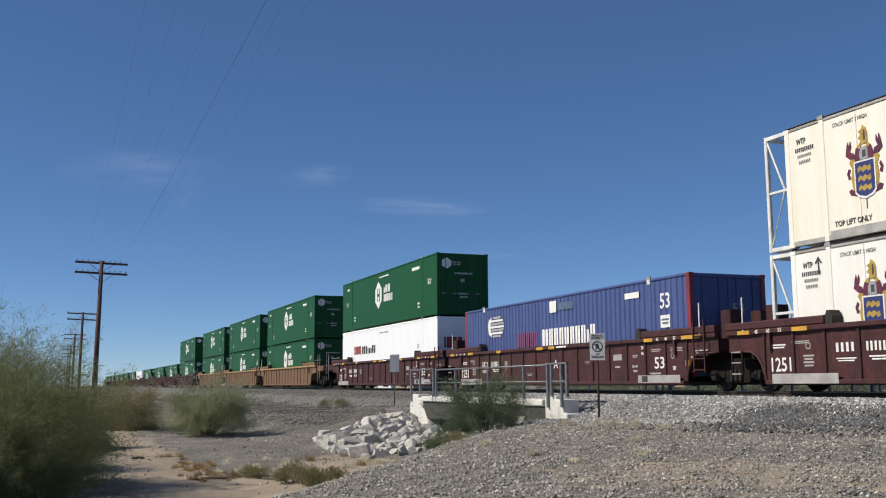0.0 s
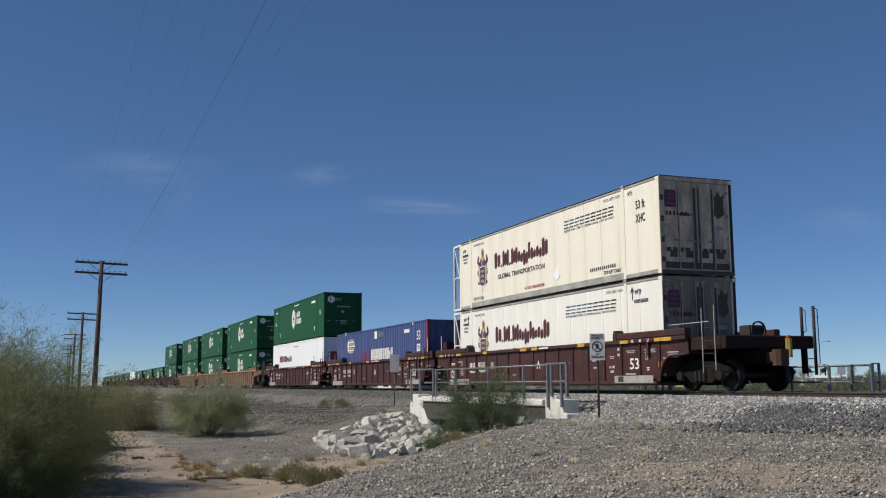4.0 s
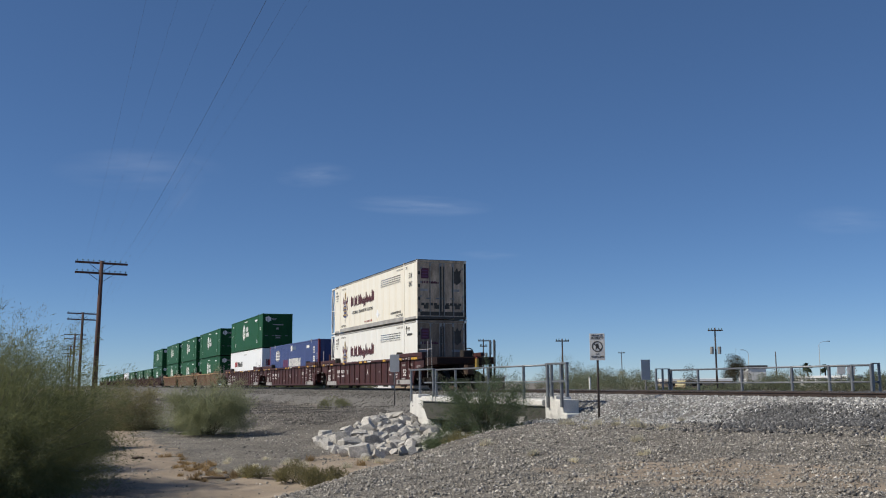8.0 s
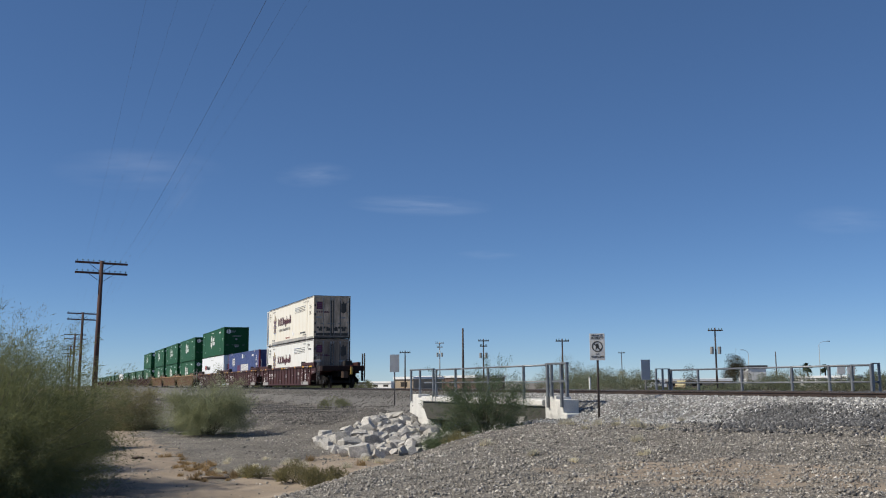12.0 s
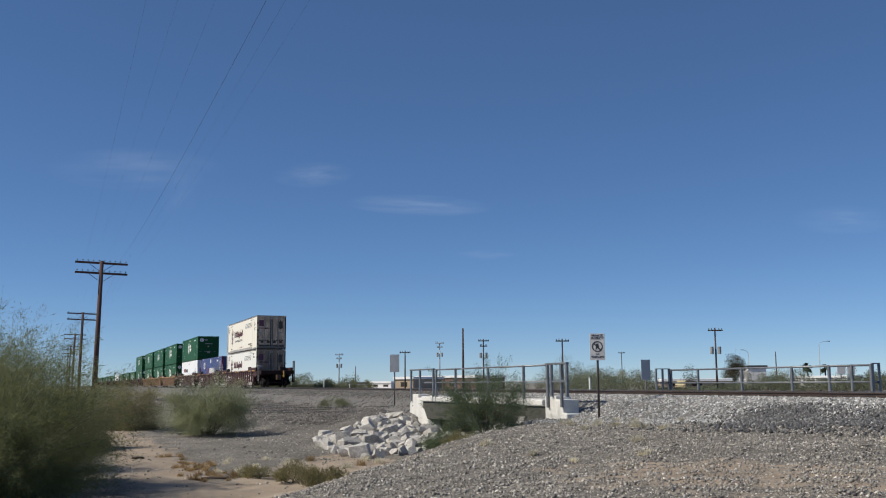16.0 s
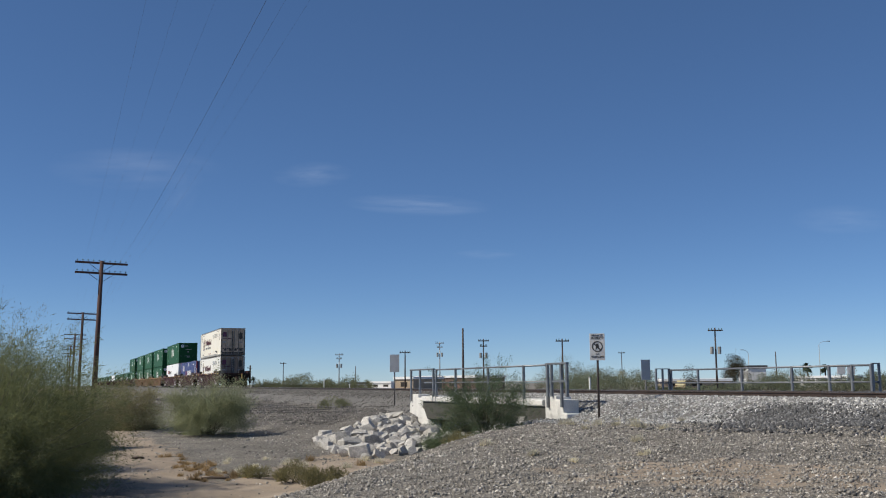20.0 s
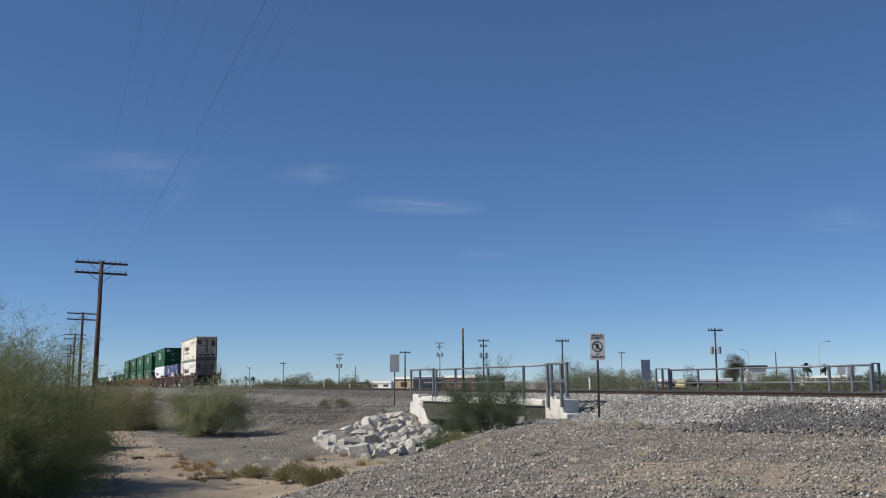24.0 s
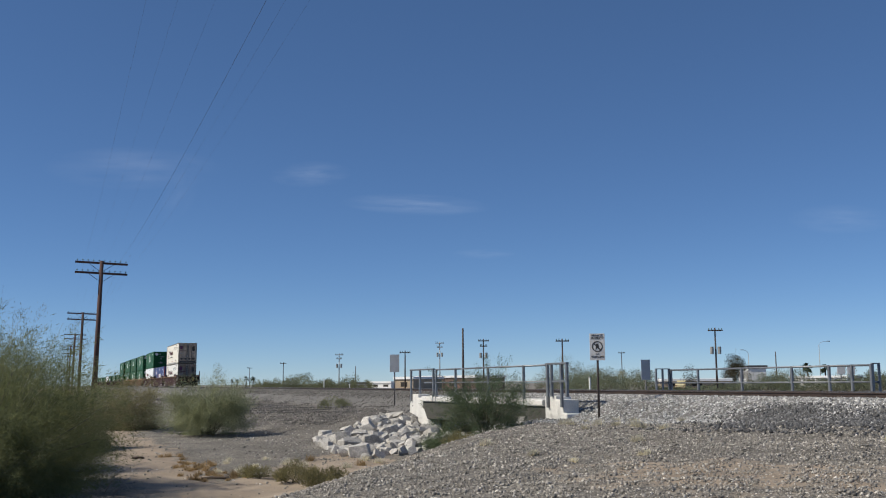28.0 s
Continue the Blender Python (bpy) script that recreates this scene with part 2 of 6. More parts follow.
# ---- building helpers ----
class Shape:
    """Collects vertices and faces of one mesh."""

    def __init__(self):
        self.v, self.f = [], []

    def add(self, verts, faces):
        k = len(self.v)
        self.v += [tuple(p) for p in verts]
        self.f += [tuple(i + k for i in q) for q in faces]
        return self

    def box(self, x0, x1, y0, y1, z0, z1, c=0.0):
        """A box; c chamfers the edges that run along its longest side."""
        if c <= 0:
            v = [(x, y, z) for x in (x0, x1) for y in (y0, y1) for z in (z0, z1)]
            return self.add(v, [(0, 1, 3, 2), (4, 6, 7, 5), (0, 4, 5, 1), (2, 3, 7, 6), (0, 2, 6, 4), (1, 5, 7, 3)])
        size = (x1 - x0, y1 - y0, z1 - z0)
        ax = size.index(max(size))
        lo, hi = (x0, y0, z0), (x1, y1, z1)
        o = [i for i in range(3) if i != ax]
        a0, a1, b0, b1 = lo[o[0]], hi[o[0]], lo[o[1]], hi[o[1]]
        c = min(c, (a1 - a0) * 0.45, (b1 - b0) * 0.45)
        ring = [(a0 + c, b0), (a1 - c, b0), (a1, b0 + c), (a1, b1 - c), (a1 - c, b1), (a0 + c, b1), (a0, b1 - c), (a0, b0 + c)]
        v = []
        for e in (lo[ax], hi[ax]):
            for a, b in ring:
                p = [0, 0, 0]
                p[ax], p[o[0]], p[o[1]] = e, a, b
                v.append(p)
        f = [tuple(range(8)), tuple(range(15, 7, -1))] + [(i, 8 + i, 8 + (i + 1) % 8, (i + 1) % 8) for i in range(8)]
        return self.add(v, f)

    def tube(self, pts, r, n=8, r1=None):
        pts = [Vector(p) for p in pts]
        r1 = r if r1 is None else r1
        rings = []
        for i, p in enumerate(pts):
            d = (pts[min(i + 1, len(pts) - 1)] - pts[max(i - 1, 0)]).normalized()
            s = d.orthogonal().normalized()
            if abs(d.z) < 0.99:
                s = d.cross(Vector((0, 0, 1))).normalized()
            u = s.cross(d)
            rr = r + (r1 - r) * i / max(1, len(pts) - 1)
            rings.append([p + (s * math.cos(2 * math.pi * k / n) + u * math.sin(2 * math.pi * k / n)) * rr for k in range(n)])
        v = [q for ring in rings for q in ring]
        f = [(i * n + k, i * n + (k + 1) % n, (i + 1) * n + (k + 1) % n, (i + 1) * n + k) for i in range(len(pts) - 1) for k in range(n)]
        f += [tuple(range(n - 1, -1, -1)), tuple((len(pts) - 1) * n + k for k in range(n))]
        return self.add(v, f)

    def slab(self, outline, y0, y1):
        """An outline in x, z given a thickness along y."""
        n = len(outline)
        v = [(x, y0, z) for x, z in outline] + [(x, y1, z) for x, z in outline]
        f = [tuple(range(n)), tuple(range(2 * n - 1, n - 1, -1))] + [(i, n + i, n + (i + 1) % n, (i + 1) % n) for i in range(n)]
        return self.add(v, f)

    def slab_x(self, outline, x0, x1):
        """An outline in y, z given a thickness along x."""
        n = len(outline)
        v = [(x0, y, z) for y, z in outline] + [(x1, y, z) for y, z in outline]
        f = [tuple(range(n)), tuple(range(2 * n - 1, n - 1, -1))] + [(i, n + i, n + (i + 1) % n, (i + 1) % n) for i in range(n)]
        return self.add(v, f)

    def lathe(self, profile, n=20, axis="y"):
        """Profile of (along, radius) turned about an axis through the origin."""
        v, m = [], len(profile)
        for k in range(n):
            c, s = math.cos(2 * math.pi * k / n), math.sin(2 * math.pi * k / n)
            for a, r in profile:
                v.append({"y": (r * c, a, r * s), "z": (r * c, r * s, a), "x": (a, r * c, r * s)}[axis])
        f = [(k * m + i, k * m + i + 1, ((k + 1) % n) * m + i + 1, ((k + 1) % n) * m + i) for k in range(n) for i in range(m - 1)]
        return self.add(v, f)

    def mesh(self, name, material, smooth=False):
        me = bpy.data.meshes.new(name)
        me.from_pydata(self.v, [], self.f)
        bm = bmesh.new()
        bm.from_mesh(me)
        bmesh.ops.recalc_face_normals(bm, faces=bm.faces)
        bm.to_mesh(me)
        bm.free()
        me.materials.append(material)
        if smooth:
            me.polygons.foreach_set("use_smooth", [True] * len(me.polygons))
        return me


def part(name, shape, material, parent, label="", smooth=False, at=None, round_edges=0.0):
    """One mesh object of that shape under a thing or a part."""
    me = shape if isinstance(shape, bpy.types.Mesh) else shape.mesh(name, material, smooth)
    ob = new(name, me)
    ob.parent = parent
    if at is not None:
        ob.matrix_basis = at
    if round_edges:
        bv = ob.modifiers.new("bevel", "BEVEL")
        bv.width, bv.segments, bv.limit_method = round_edges, 2, "ANGLE"
    if label:
        ob["label"] = label
    return ob


def thing(name, label, category, m=None, group="", kind=""):
    ob = new(name)
    ob.empty_display_size = 0.3
    if m is not None:
        ob.matrix_basis = m
    return tagged(ob, label, category, group, kind)


def array_mesh(name, verts, faces, material, smooth=False):
    """A mesh from numpy arrays: verts (n, 3), faces (m, k) all of k corners."""
    me = bpy.data.meshes.new(name)
    verts, faces = np.asarray(verts, np.float32), np.asarray(faces, np.int32)
    me.vertices.add(len(verts))
    me.vertices.foreach_set("co", verts.ravel())
    me.loops.add(faces.size)
    me.loops.foreach_set("vertex_index", faces.ravel())
    me.polygons.add(len(faces))
    me.polygons.foreach_set("loop_start", np.arange(0, faces.size, faces.shape[1], dtype=np.int32))
    if smooth:
        me.polygons.foreach_set("use_smooth", np.ones(len(faces), bool))
    me.materials.append(material)
    me.update(calc_edges=True)
    return me


def letters(text, size, material, parent, x, y, z, name="lettering", facing="side", width=None, label=""):
    """Raised paint in the built-in font. facing 'side' reads along +x towards -y, 'end' reads along +y towards +x."""
    cu = bpy.data.curves.new(name, "FONT")
    cu.body, cu.size, cu.extrude, cu.resolution_u, cu.offset = text, size, 0.001, 2, size * 0.014
    cu.align_x, cu.align_y = "CENTER", "CENTER"
    tmp = bpy.data.objects.new(name, cu)
    me = bpy.data.meshes.new_from_object(tmp)
    bpy.data.objects.remove(tmp)
    me.materials.clear()
    me.materials.append(material)
    co = np.empty(len(me.vertices) * 3, np.float32)
    me.vertices.foreach_get("co", co)
    co = co.reshape(-1, 3)
    sx = 1.0
    if width:
        sx = width / max(1e-3, co[:, 0].max() - co[:, 0].min())
    out = np.empty_like(co)
    if facing == "side":
        out[:, 0], out[:, 1], out[:, 2] = x + co[:, 0] * sx, y - co[:, 2], z + co[:, 1]
    else:
        out[:, 0], out[:, 1], out[:, 2] = x + co[:, 2], y + co[:, 0] * sx, z + co[:, 1]
    # one part for each character: islands that overlap along the line of writing belong together
    root = list(range(len(out)))

    def find(i):
        while root[i] != i:
            root[i] = root[root[i]]
            i = root[i]
        return i

    faces = [tuple(p.vertices) for p in me.polygons]
    for f in faces:
        for i in f[1:]:
            root[find(i)] = find(f[0])
    spans = {}
    for i in range(len(out)):
        s = spans.setdefault(find(i), [1e9, -1e9])
        s[0], s[1] = min(s[0], co[i, 0]), max(s[1], co[i, 0])
    groups = []
    for r, (a, b) in sorted(spans.items(), key=lambda q: q[1][0]):
        if groups and a < groups[-1][1] - 0.25 * (b - a):
            groups[-1][1] = max(groups[-1][1], b)
            groups[-1][2].add(r)
        else:
            groups.append([a, b, {r}])
    first = None
    for _, _, roots in groups:
        keep = [f for f in faces if find(f[0]) in roots]
        used = sorted({i for f in keep for i in f})
        order = {i: k for k, i in enumerate(used)}
        piece = bpy.data.meshes.new("character")
        piece.from_pydata([tuple(float(c) for c in out[i]) for i in used], [], [tuple(order[i] for i in f) for f in keep])
        piece.materials.append(material)
        first = part("character", piece, material, parent, label)
    bpy.data.meshes.remove(me)
    return first


def bars(parent, x, y, z, w, h, material, rows=1, name="marking", facing="side", gap=0.45):
    """Unreadable writing: rows of plain bars, x and z the middle."""
    s = Shape()
    step = h / rows
    for i in range(rows):
        zc = z + h / 2 - step * (i + 0.5)
        k = 0.5 * step * (1 - gap * (rows > 1))
        ww = w * (1.0 if i % 2 == 0 else 0.8) / 2
        if facing == "side":
            s.box(x - ww, x + ww, y - 0.002, y + 0.002, zc - k, zc + k)
        else:
            s.box(x - 0.002, x + 0.002, y - ww, y + ww, zc - k, zc + k)
    return part(name, s, material, parent)


# ---- the ground ----
TRACK_Y = 17.5


def step01(a, b, v):
    t = np.clip((v - a) / (b - a), 0, 1)
    return t * t * (3 - 2 * t)


def edge(x, y):
    """Distance from the lip of the gravel terrace; positive on the terrace."""
    return (x + 9.6) * 0.557 + (y - 2.3) * 0.83


def wobble(x, y, k, seed=0.0):
    return (np.sin(x * k + seed) * np.cos(y * k * 1.3 + seed * 2.1) + 0.6 * np.sin((x + y) * k * 2.3 + seed * 3.3)
            + 0.4 * np.cos((x * 0.7 - y) * k * 4.1 + seed))


def ground_height(x, y):
    x, y = np.asarray(x, float), np.asarray(y, float)
    d = edge(x, y) + 0.25 * wobble(x, y, 0.5, 1.0)
    terrace = -0.84 + 0.055 * np.clip(d, 0, 7)
    low = -1.66 + 0.03 * wobble(x, y, 0.35)
    left = -1.6 + 0.78 * step01(6.5, 14.5, y) + 0.05 * wobble(x, y, 0.4, 2.0)
    wash = low + (left - low) * step01(4.0, 9.0, -d)
    z = np.where(d > 0, terrace, wash + (terrace - wash) * (1 - step01(0, 3.2, -d)))
    z = z - 0.6 * (1 - step01(2.0, 5.0, np.hypot(x, y)))
    far = -0.92 + 0.06 * wobble(x, y, 0.12, 3.0)
    z = z + (far - z) * step01(14.2, 15.6, y)
    mid = -31.8 + 0.97 * (y - 14.0)
    chan = (1 - step01(4.3, 5.0, np.abs(x - mid))) * step01(12.8, 14.0, y) * (1 - step01(30, 36, y))
    z = z + (np.minimum(z, -1.7) - z) * chan
    rut = step01(35, 39, -x) * (1 - step01(80, 110, -x)) * step01(6.5, 8.5, y) * (1 - step01(13.0, 14.2, y))
    z = z + 0.13 * rut * (np.abs(np.sin(1.36 * y + 0.63 * x + 0.8 * np.sin(0.23 * x + 0.4 * y))) - 0.5)
    z = z + 0.018 * wobble(x, y, 1.7, 5.0) + 0.010 * wobble(x, y, 4.1, 7.0)
    return z - 0.3 * step01(300, 2500, np.hypot(x, y))


def spread(dense0, dense1, fine, far0, far1, grow=1.22):
    c = list(np.arange(dense0, dense1 + 1e-6, fine))
    s = fine
    while c[-1] < far1:
        s *= grow
        c.append(c[-1] + s)
    s = fine
    while c[0] > far0:
        s *= grow
        c.insert(0, c[0] - s)
    return np.array(c)


gx = spread(-48, 6, 0.22, -4200, 3500)
gy = spread(-4, 24, 0.20, -3500, 4200)
GX, GY = np.meshgrid(gx, gy, indexing="ij")
GZ = ground_height(GX, GY)
idx = np.arange(GX.size).reshape(GX.shape)
quads = np.stack([idx[:-1, :-1], idx[1:, :-1], idx[1:, 1:], idx[:-1, 1:]], -1).reshape(-1, 4)


def ground_material():
    m = bpy.data.materials.new("desert_ground")
    m.use_nodes = True
    n, l = m.node_tree.nodes, m.node_tree.links
    bsdf = n["Principled BSDF"]
    tc = n.new("ShaderNodeTexCoord")

    def nz(scale, detail=6):
        t = n.new("ShaderNodeTexNoise")
        t.inputs["Scale"].default_value, t.inputs["Detail"].default_value = scale, detail
        l.new(tc.outputs["Object"], t.inputs["Vector"])
        return t

    def ramp(src, p0, c0, p1, c1):
        r = n.new("ShaderNodeValToRGB")
        r.color_ramp.elements[0].position, r.color_ramp.elements[1].position = p0, p1
        r.color_ramp.elements[0].color, r.color_ramp.elements[1].color = (*c0, 1), (*c1, 1)
        l.new(src, r.inputs[0])
        return r

    def blend(fac, a, b, kind="MIX"):
        x = n.new("ShaderNodeMix")
        x.data_type, x.blend_type = "RGBA", kind
        if isinstance(fac, float):
            x.inputs["Factor"].default_value = fac
        else:
            l.new(fac, x.inputs["Factor"])
        l.new(a, x.inputs["A"])
        l.new(b, x.inputs["B"])
        return x.outputs["Result"]

    gravel = ramp(nz(0.7).outputs[0], 0.35, (0.172, 0.158, 0.138), 0.68, (0.262, 0.24, 0.205))
    sand = ramp(nz(0.9).outputs[0], 0.3, (0.245, 0.195, 0.145), 0.7, (0.365, 0.298, 0.228))
    zone = n.new("ShaderNodeAttribute")
    zone.attribute_name = "soil"
    sep = n.new("ShaderNodeSeparateColor")
    l.new(zone.outputs["Color"], sep.inputs[0])
    jitter = nz(1.6)
    addn = n.new("ShaderNodeMath")
    addn.operation = "ADD"
    l.new(sep.outputs[0], addn.inputs[0])
    l.new(jitter.outputs[0], addn.inputs[1])
    edge_r = ramp(addn.outputs[0], 0.82, (0, 0, 0), 1.15, (1, 1, 1))
    col = blend(edge_r.outputs[0], gravel.outputs[0], sand.outputs[0])
    speck = n.new("ShaderNodeTexVoronoi")
    speck.inputs["Scale"].default_value = 34
    l.new(tc.outputs["Object"], speck.inputs["Vector"])
    spr = ramp(speck.outputs["Color"], 0.1, (0.45, 0.44, 0.44), 0.9, (1.5, 1.5, 1.5))
    half = n.new("ShaderNodeMath")
    half.operation = "SUBTRACT"
    half.inputs[0].default_value = 0.85
    l.new(edge_r.outputs[0], half.inputs[1])
    half.use_clamp = True
    dark = n.new("ShaderNodeMath")
    dark.operation = "MULTIPLY"
    dark.inputs[1].default_value = 0.8
    l.new(sep.outputs[1], dark.inputs[0])
    slate = ramp(nz(3.0).outputs[0], 0.3, (0.095, 0.088, 0.082), 0.7, (0.165, 0.152, 0.14))
    col = blend(dark.outputs[0], col, slate.outputs[0])
    col = blend(half.outputs[0], col, blend(1.0, col, spr.outputs[0], "MULTIPLY"))
    fine = ramp(nz(60, 3).outputs[0], 0.3, (0.8, 0.8, 0.8), 0.7, (1.18, 1.18, 1.18))
    col = blend(1.0, col, fine.outputs[0], "MULTIPLY")
    l.new(col, bsdf.inputs["Base Color"])
    bsdf.inputs["Roughness"].default_value = 0.95
    bsdf.inputs["Specular IOR Level"].default_value = 0.2
    bp = n.new("ShaderNodeBump")
    bp.inputs["Distance"].default_value = 0.03
    l.new(half.outputs[0], bp.inputs["Strength"])
    l.new(speck.outputs["Distance"], bp.inputs["Height"])
    l.new(bp.outputs[0], bsdf.inputs["Normal"])
    return m


def soil_value(x, y):
    """1 where bare sand lies: the wash bed and the dirt track beyond it, patches of the terrace's foot."""
    d = edge(x, y)
    s = step01(1.2, 2.6, -d) * (1 - step01(4.6, 6.6, -d)) * (1 - step01(7.0, 10.0, y)) * 0.62
    road = np.exp(-((y - 2.2 - 0.012 * (x + 30)) / 1.3) ** 2) * step01(14, 20, -x) * (1 - 0.7 * step01(46, 62, -x))
    plain = step01(0.5, 4.0, -y) * 0.5 * step01(8, 14, -x)
    patch = 0.58 * np.exp(-(((x + 8.0) / 3.2) ** 2 + ((y - 6.0) / 1.6) ** 2)) + 0.62 * np.exp(-(((x + 22.2) / 1.6) ** 2 + ((y - 6.7) / 0.9) ** 2))
    far = 0.2 * step01(60, 140, np.hypot(x, y))
    return np.clip(np.maximum.reduce([s, road * 0.64, plain, patch, far]), 0, 1)


def dark_value(x, y):
    """1 where darker crushed stone was spilt: along the foot of the ballast, and on the bank beyond the bridge."""
    toe = np.exp(-((y - 12.35 - 0.3 * np.sin(x * 0.8) - 0.12 * (x + 15)) / 2.1) ** 2) * step01(-18.5, -10.5, x)
    mound = 1.3 * np.exp(-(((x + 16.5) / 1.2) ** 2 + ((y - 14.1) / 0.75) ** 2)) + 1.4 * np.exp(-(((x + 13.8) / 2.5) ** 2 + ((y - 13.4) / 1.3) ** 2))
    toe = np.maximum(0.26 * toe, 1.1 * mound) * (0.8 + 0.35 * np.clip(wobble(x, y, 0.9, 2.5), -1, 1))
    bank = 0.62 * step01(5.0, 9.8, y) * (1 - step01(16, 18, y)) * step01(33.5, 38.0, -x) * (1 - step01(90, 130, -x))
    return np.clip(np.maximum(toe, bank) + 0.1 * wobble(x, y, 1.3, 4.0) * (np.maximum(toe, bank) > 0.1), 0, 1)


ground_me = array_mesh("ground", np.stack([GX.ravel(), GY.ravel(), GZ.ravel()], 1), quads, ground_material(), True)
soil = ground_me.color_attributes.new("soil", "FLOAT_COLOR", "POINT")
sv = soil_value(GX.ravel(), GY.ravel())
dk = dark_value(GX.ravel(), GY.ravel())
soil.data.foreach_set("color", np.stack([sv, dk, sv, np.ones_like(sv)], 1).astype(np.float32).ravel())
ground = tagged(new("ground", ground_me), "dry gravelly desert ground with a sandy wash", "ground", kind="structure")

# ---- railway: ballast bed, ties, rails ----
NEAR_SPAN, FAR_SPAN = (-37.3, -26.6), (-30.8, -20.2)


def bed_profile(x):
    """Cross-section of the ballast at x: (y, z) from the near toe to the far toe."""
    near_deck = NEAR_SPAN[0] < x < NEAR_SPAN[1]
    far_deck = FAR_SPAN[0] < x < FAR_SPAN[1]
    toe = 13.05 + 0.22 * math.sin(x * 0.55) + 0.13 * math.sin(x * 1.7 + 1) + 0.06 * math.sin(x * 4.3)
    zt = float(ground_height(x, toe)) - 0.10
    near = [(14.40, -0.62), (14.42, -0.40), (14.7, -0.30)] if near_deck else [(toe, zt), (13.9, zt * 0.55 - 0.13), (14.6, -0.29)]
    far = [(19.75, -0.30), (20.0, -0.40), (20.02, -0.62)] if far_deck else [(19.8, -0.36), (20.6, -0.62), (21.6, -1.05)]
    return near + [(15.35, -0.12), (16.3, -0.125), (TRACK_Y, -0.19), (18.1, -0.13), (19.1, -0.13)] + far


bx = spread(-60, 6, 0.35, -900, 220, 1.12)
bx = np.sort(np.concatenate([bx, [v + e for v in (*NEAR_SPAN, *FAR_SPAN) for e in (-0.01, 0.01)]]))
bv = np.array([[(x, y, z) for y, z in bed_profile(x)] for x in bx])
bv[:, :, 2] += 0.02 * wobble(bv[:, :, 0], bv[:, :, 1], 3.1)
bi = np.arange(bv.shape[0] * bv.shape[1]).reshape(bv.shape[:2])
bq = np.stack([bi[:-1, :-1], bi[1:, :-1], bi[1:, 1:], bi[:-1, 1:]], -1).reshape(-1, 4)
BED = surface("ballast_bed", (0.185, 0.175, 0.163), (0.105, 0.099, 0.092), 0.95, scale=0.35, mix=0.9, fine=0.4, bump=0.9, bump_scale=11)
ballast = tagged(new("ballast", array_mesh("ballast", bv.reshape(-1, 3), bq, BED)), "bank of crushed grey ballast under the rails", "ballast", kind="structure")

# crushed stones: blunt polyhedra in a few shapes
def stone_templates(count, seed, flat=0.75):
    rng = np.random.default_rng(seed)
    out = []
    for _ in range(count):
        v = np.array([(1, 0, 0), (0, 1, 0), (-1, 0, 0), (0, -1, 0), (0, 0, 1), (0, 0, -1)], float) + rng.normal(0, 0.25, (6, 3))
        f = np.array([(0, 1, 4), (1, 2, 4), (2, 3, 4), (3, 0, 4), (1, 0, 5), (2, 1, 5), (3, 2, 5), (0, 3, 5)])
        v = v * rng.uniform(0.8, 1.3, (len(v), 1)) * np.array([1.0, rng.uniform(0.6, 0.95), flat])
        out.append((v, f))
    return out


def scatter_stones(name, xyz, size, material, label, seed, parent=None):
    rng = np.random.default_rng(seed)
    temps = stone_templates(6, seed)
    n = len(xyz)
    a = rng.uniform(0, 2 * np.pi, n)
    tilt = rng.normal(0, 0.5, (n, 2))
    which = rng.integers(0, 6, n)
    vs, fs, base = [], [], 0
    for k, (tv, tf) in enumerate(temps):
        s = np.where(which == k)[0]
        if not len(s):
            continue
        ca, sa = np.cos(a[s])[:, None], np.sin(a[s])[:, None]
        x, y, z = tv[:, 0][None] * np.ones((len(s), 1)), tv[:, 1][None] * np.ones((len(s), 1)), tv[:, 2][None] * np.ones((len(s), 1))
        y, z = y * np.cos(tilt[s, :1]) - z * np.sin(tilt[s, :1]), y * np.sin(tilt[s, :1]) + z * np.cos(tilt[s, :1])
        x, z = x * np.cos(tilt[s, 1:]) - z * np.sin(tilt[s, 1:]), x * np.sin(tilt[s, 1:]) + z * np.cos(tilt[s, 1:])
        x, y = x * ca - y * sa, x * sa + y * ca
        v = np.stack([x, y, z], -1) * size[s][:, None, None] + xyz[s][:, None, :]
        vs.append(v.reshape(-1, 3))
        fs.append((tf[None] + (np.arange(len(s)) * len(tv))[:, None, None] + base).reshape(-1, 3))
        base += len(s) * len(tv)
    ob = new(name, array_mesh(name, np.concatenate(vs), np.concatenate(fs), material))
    return tagged(ob, label, "gravel", kind="stuff")


def bed_height(x, y):
    """Height of the ballast's near half at points, by its cross-sections."""
    out = np.empty(len(x))
    prof = {}
    for i in range(len(x)):
        k = round(x[i] * 4)
        if k not in prof:
            prof[k] = np.array(bed_profile(x[i])[:6])
        p = prof[k]
        out[i] = np.interp(y[i], p[:, 0], p[:, 1])
    return out


rng = np.random.default_rng(11)
N = 76000
xs = -10 - 110 * rng.random(N) ** 1.55
ys = 15.5 - 3.2 * rng.random(N) ** 1.35
keep = ~((xs > NEAR_SPAN[0] - 0.1) & (xs < NEAR_SPAN[1] + 0.1) & (ys < 14.5)) & ((xs > -39) | (ys > 14.3)) & (rng.random(N) > 0.9 * dark_value(xs, ys) * (ys < 14.6))
xs, ys = xs[keep], ys[keep]
size = rng.uniform(0.017, 0.045, len(xs))
zs = np.maximum(bed_height(xs, ys), ground_height(xs, ys)) + 0.005
for far_end, mat, text in ((False, STONE, "loose crushed grey ballast stones on the bank"), (True, BANK_STONE, "duller dusty ballast stones beyond the bridge")):
    k = (xs < -38.6) == far_end
    scatter_stones("ballast_stones", np.stack([xs, ys, zs], 1)[k], size[k] * (1.3 if far_end else 1.0), mat, text, 12)
N = 84000
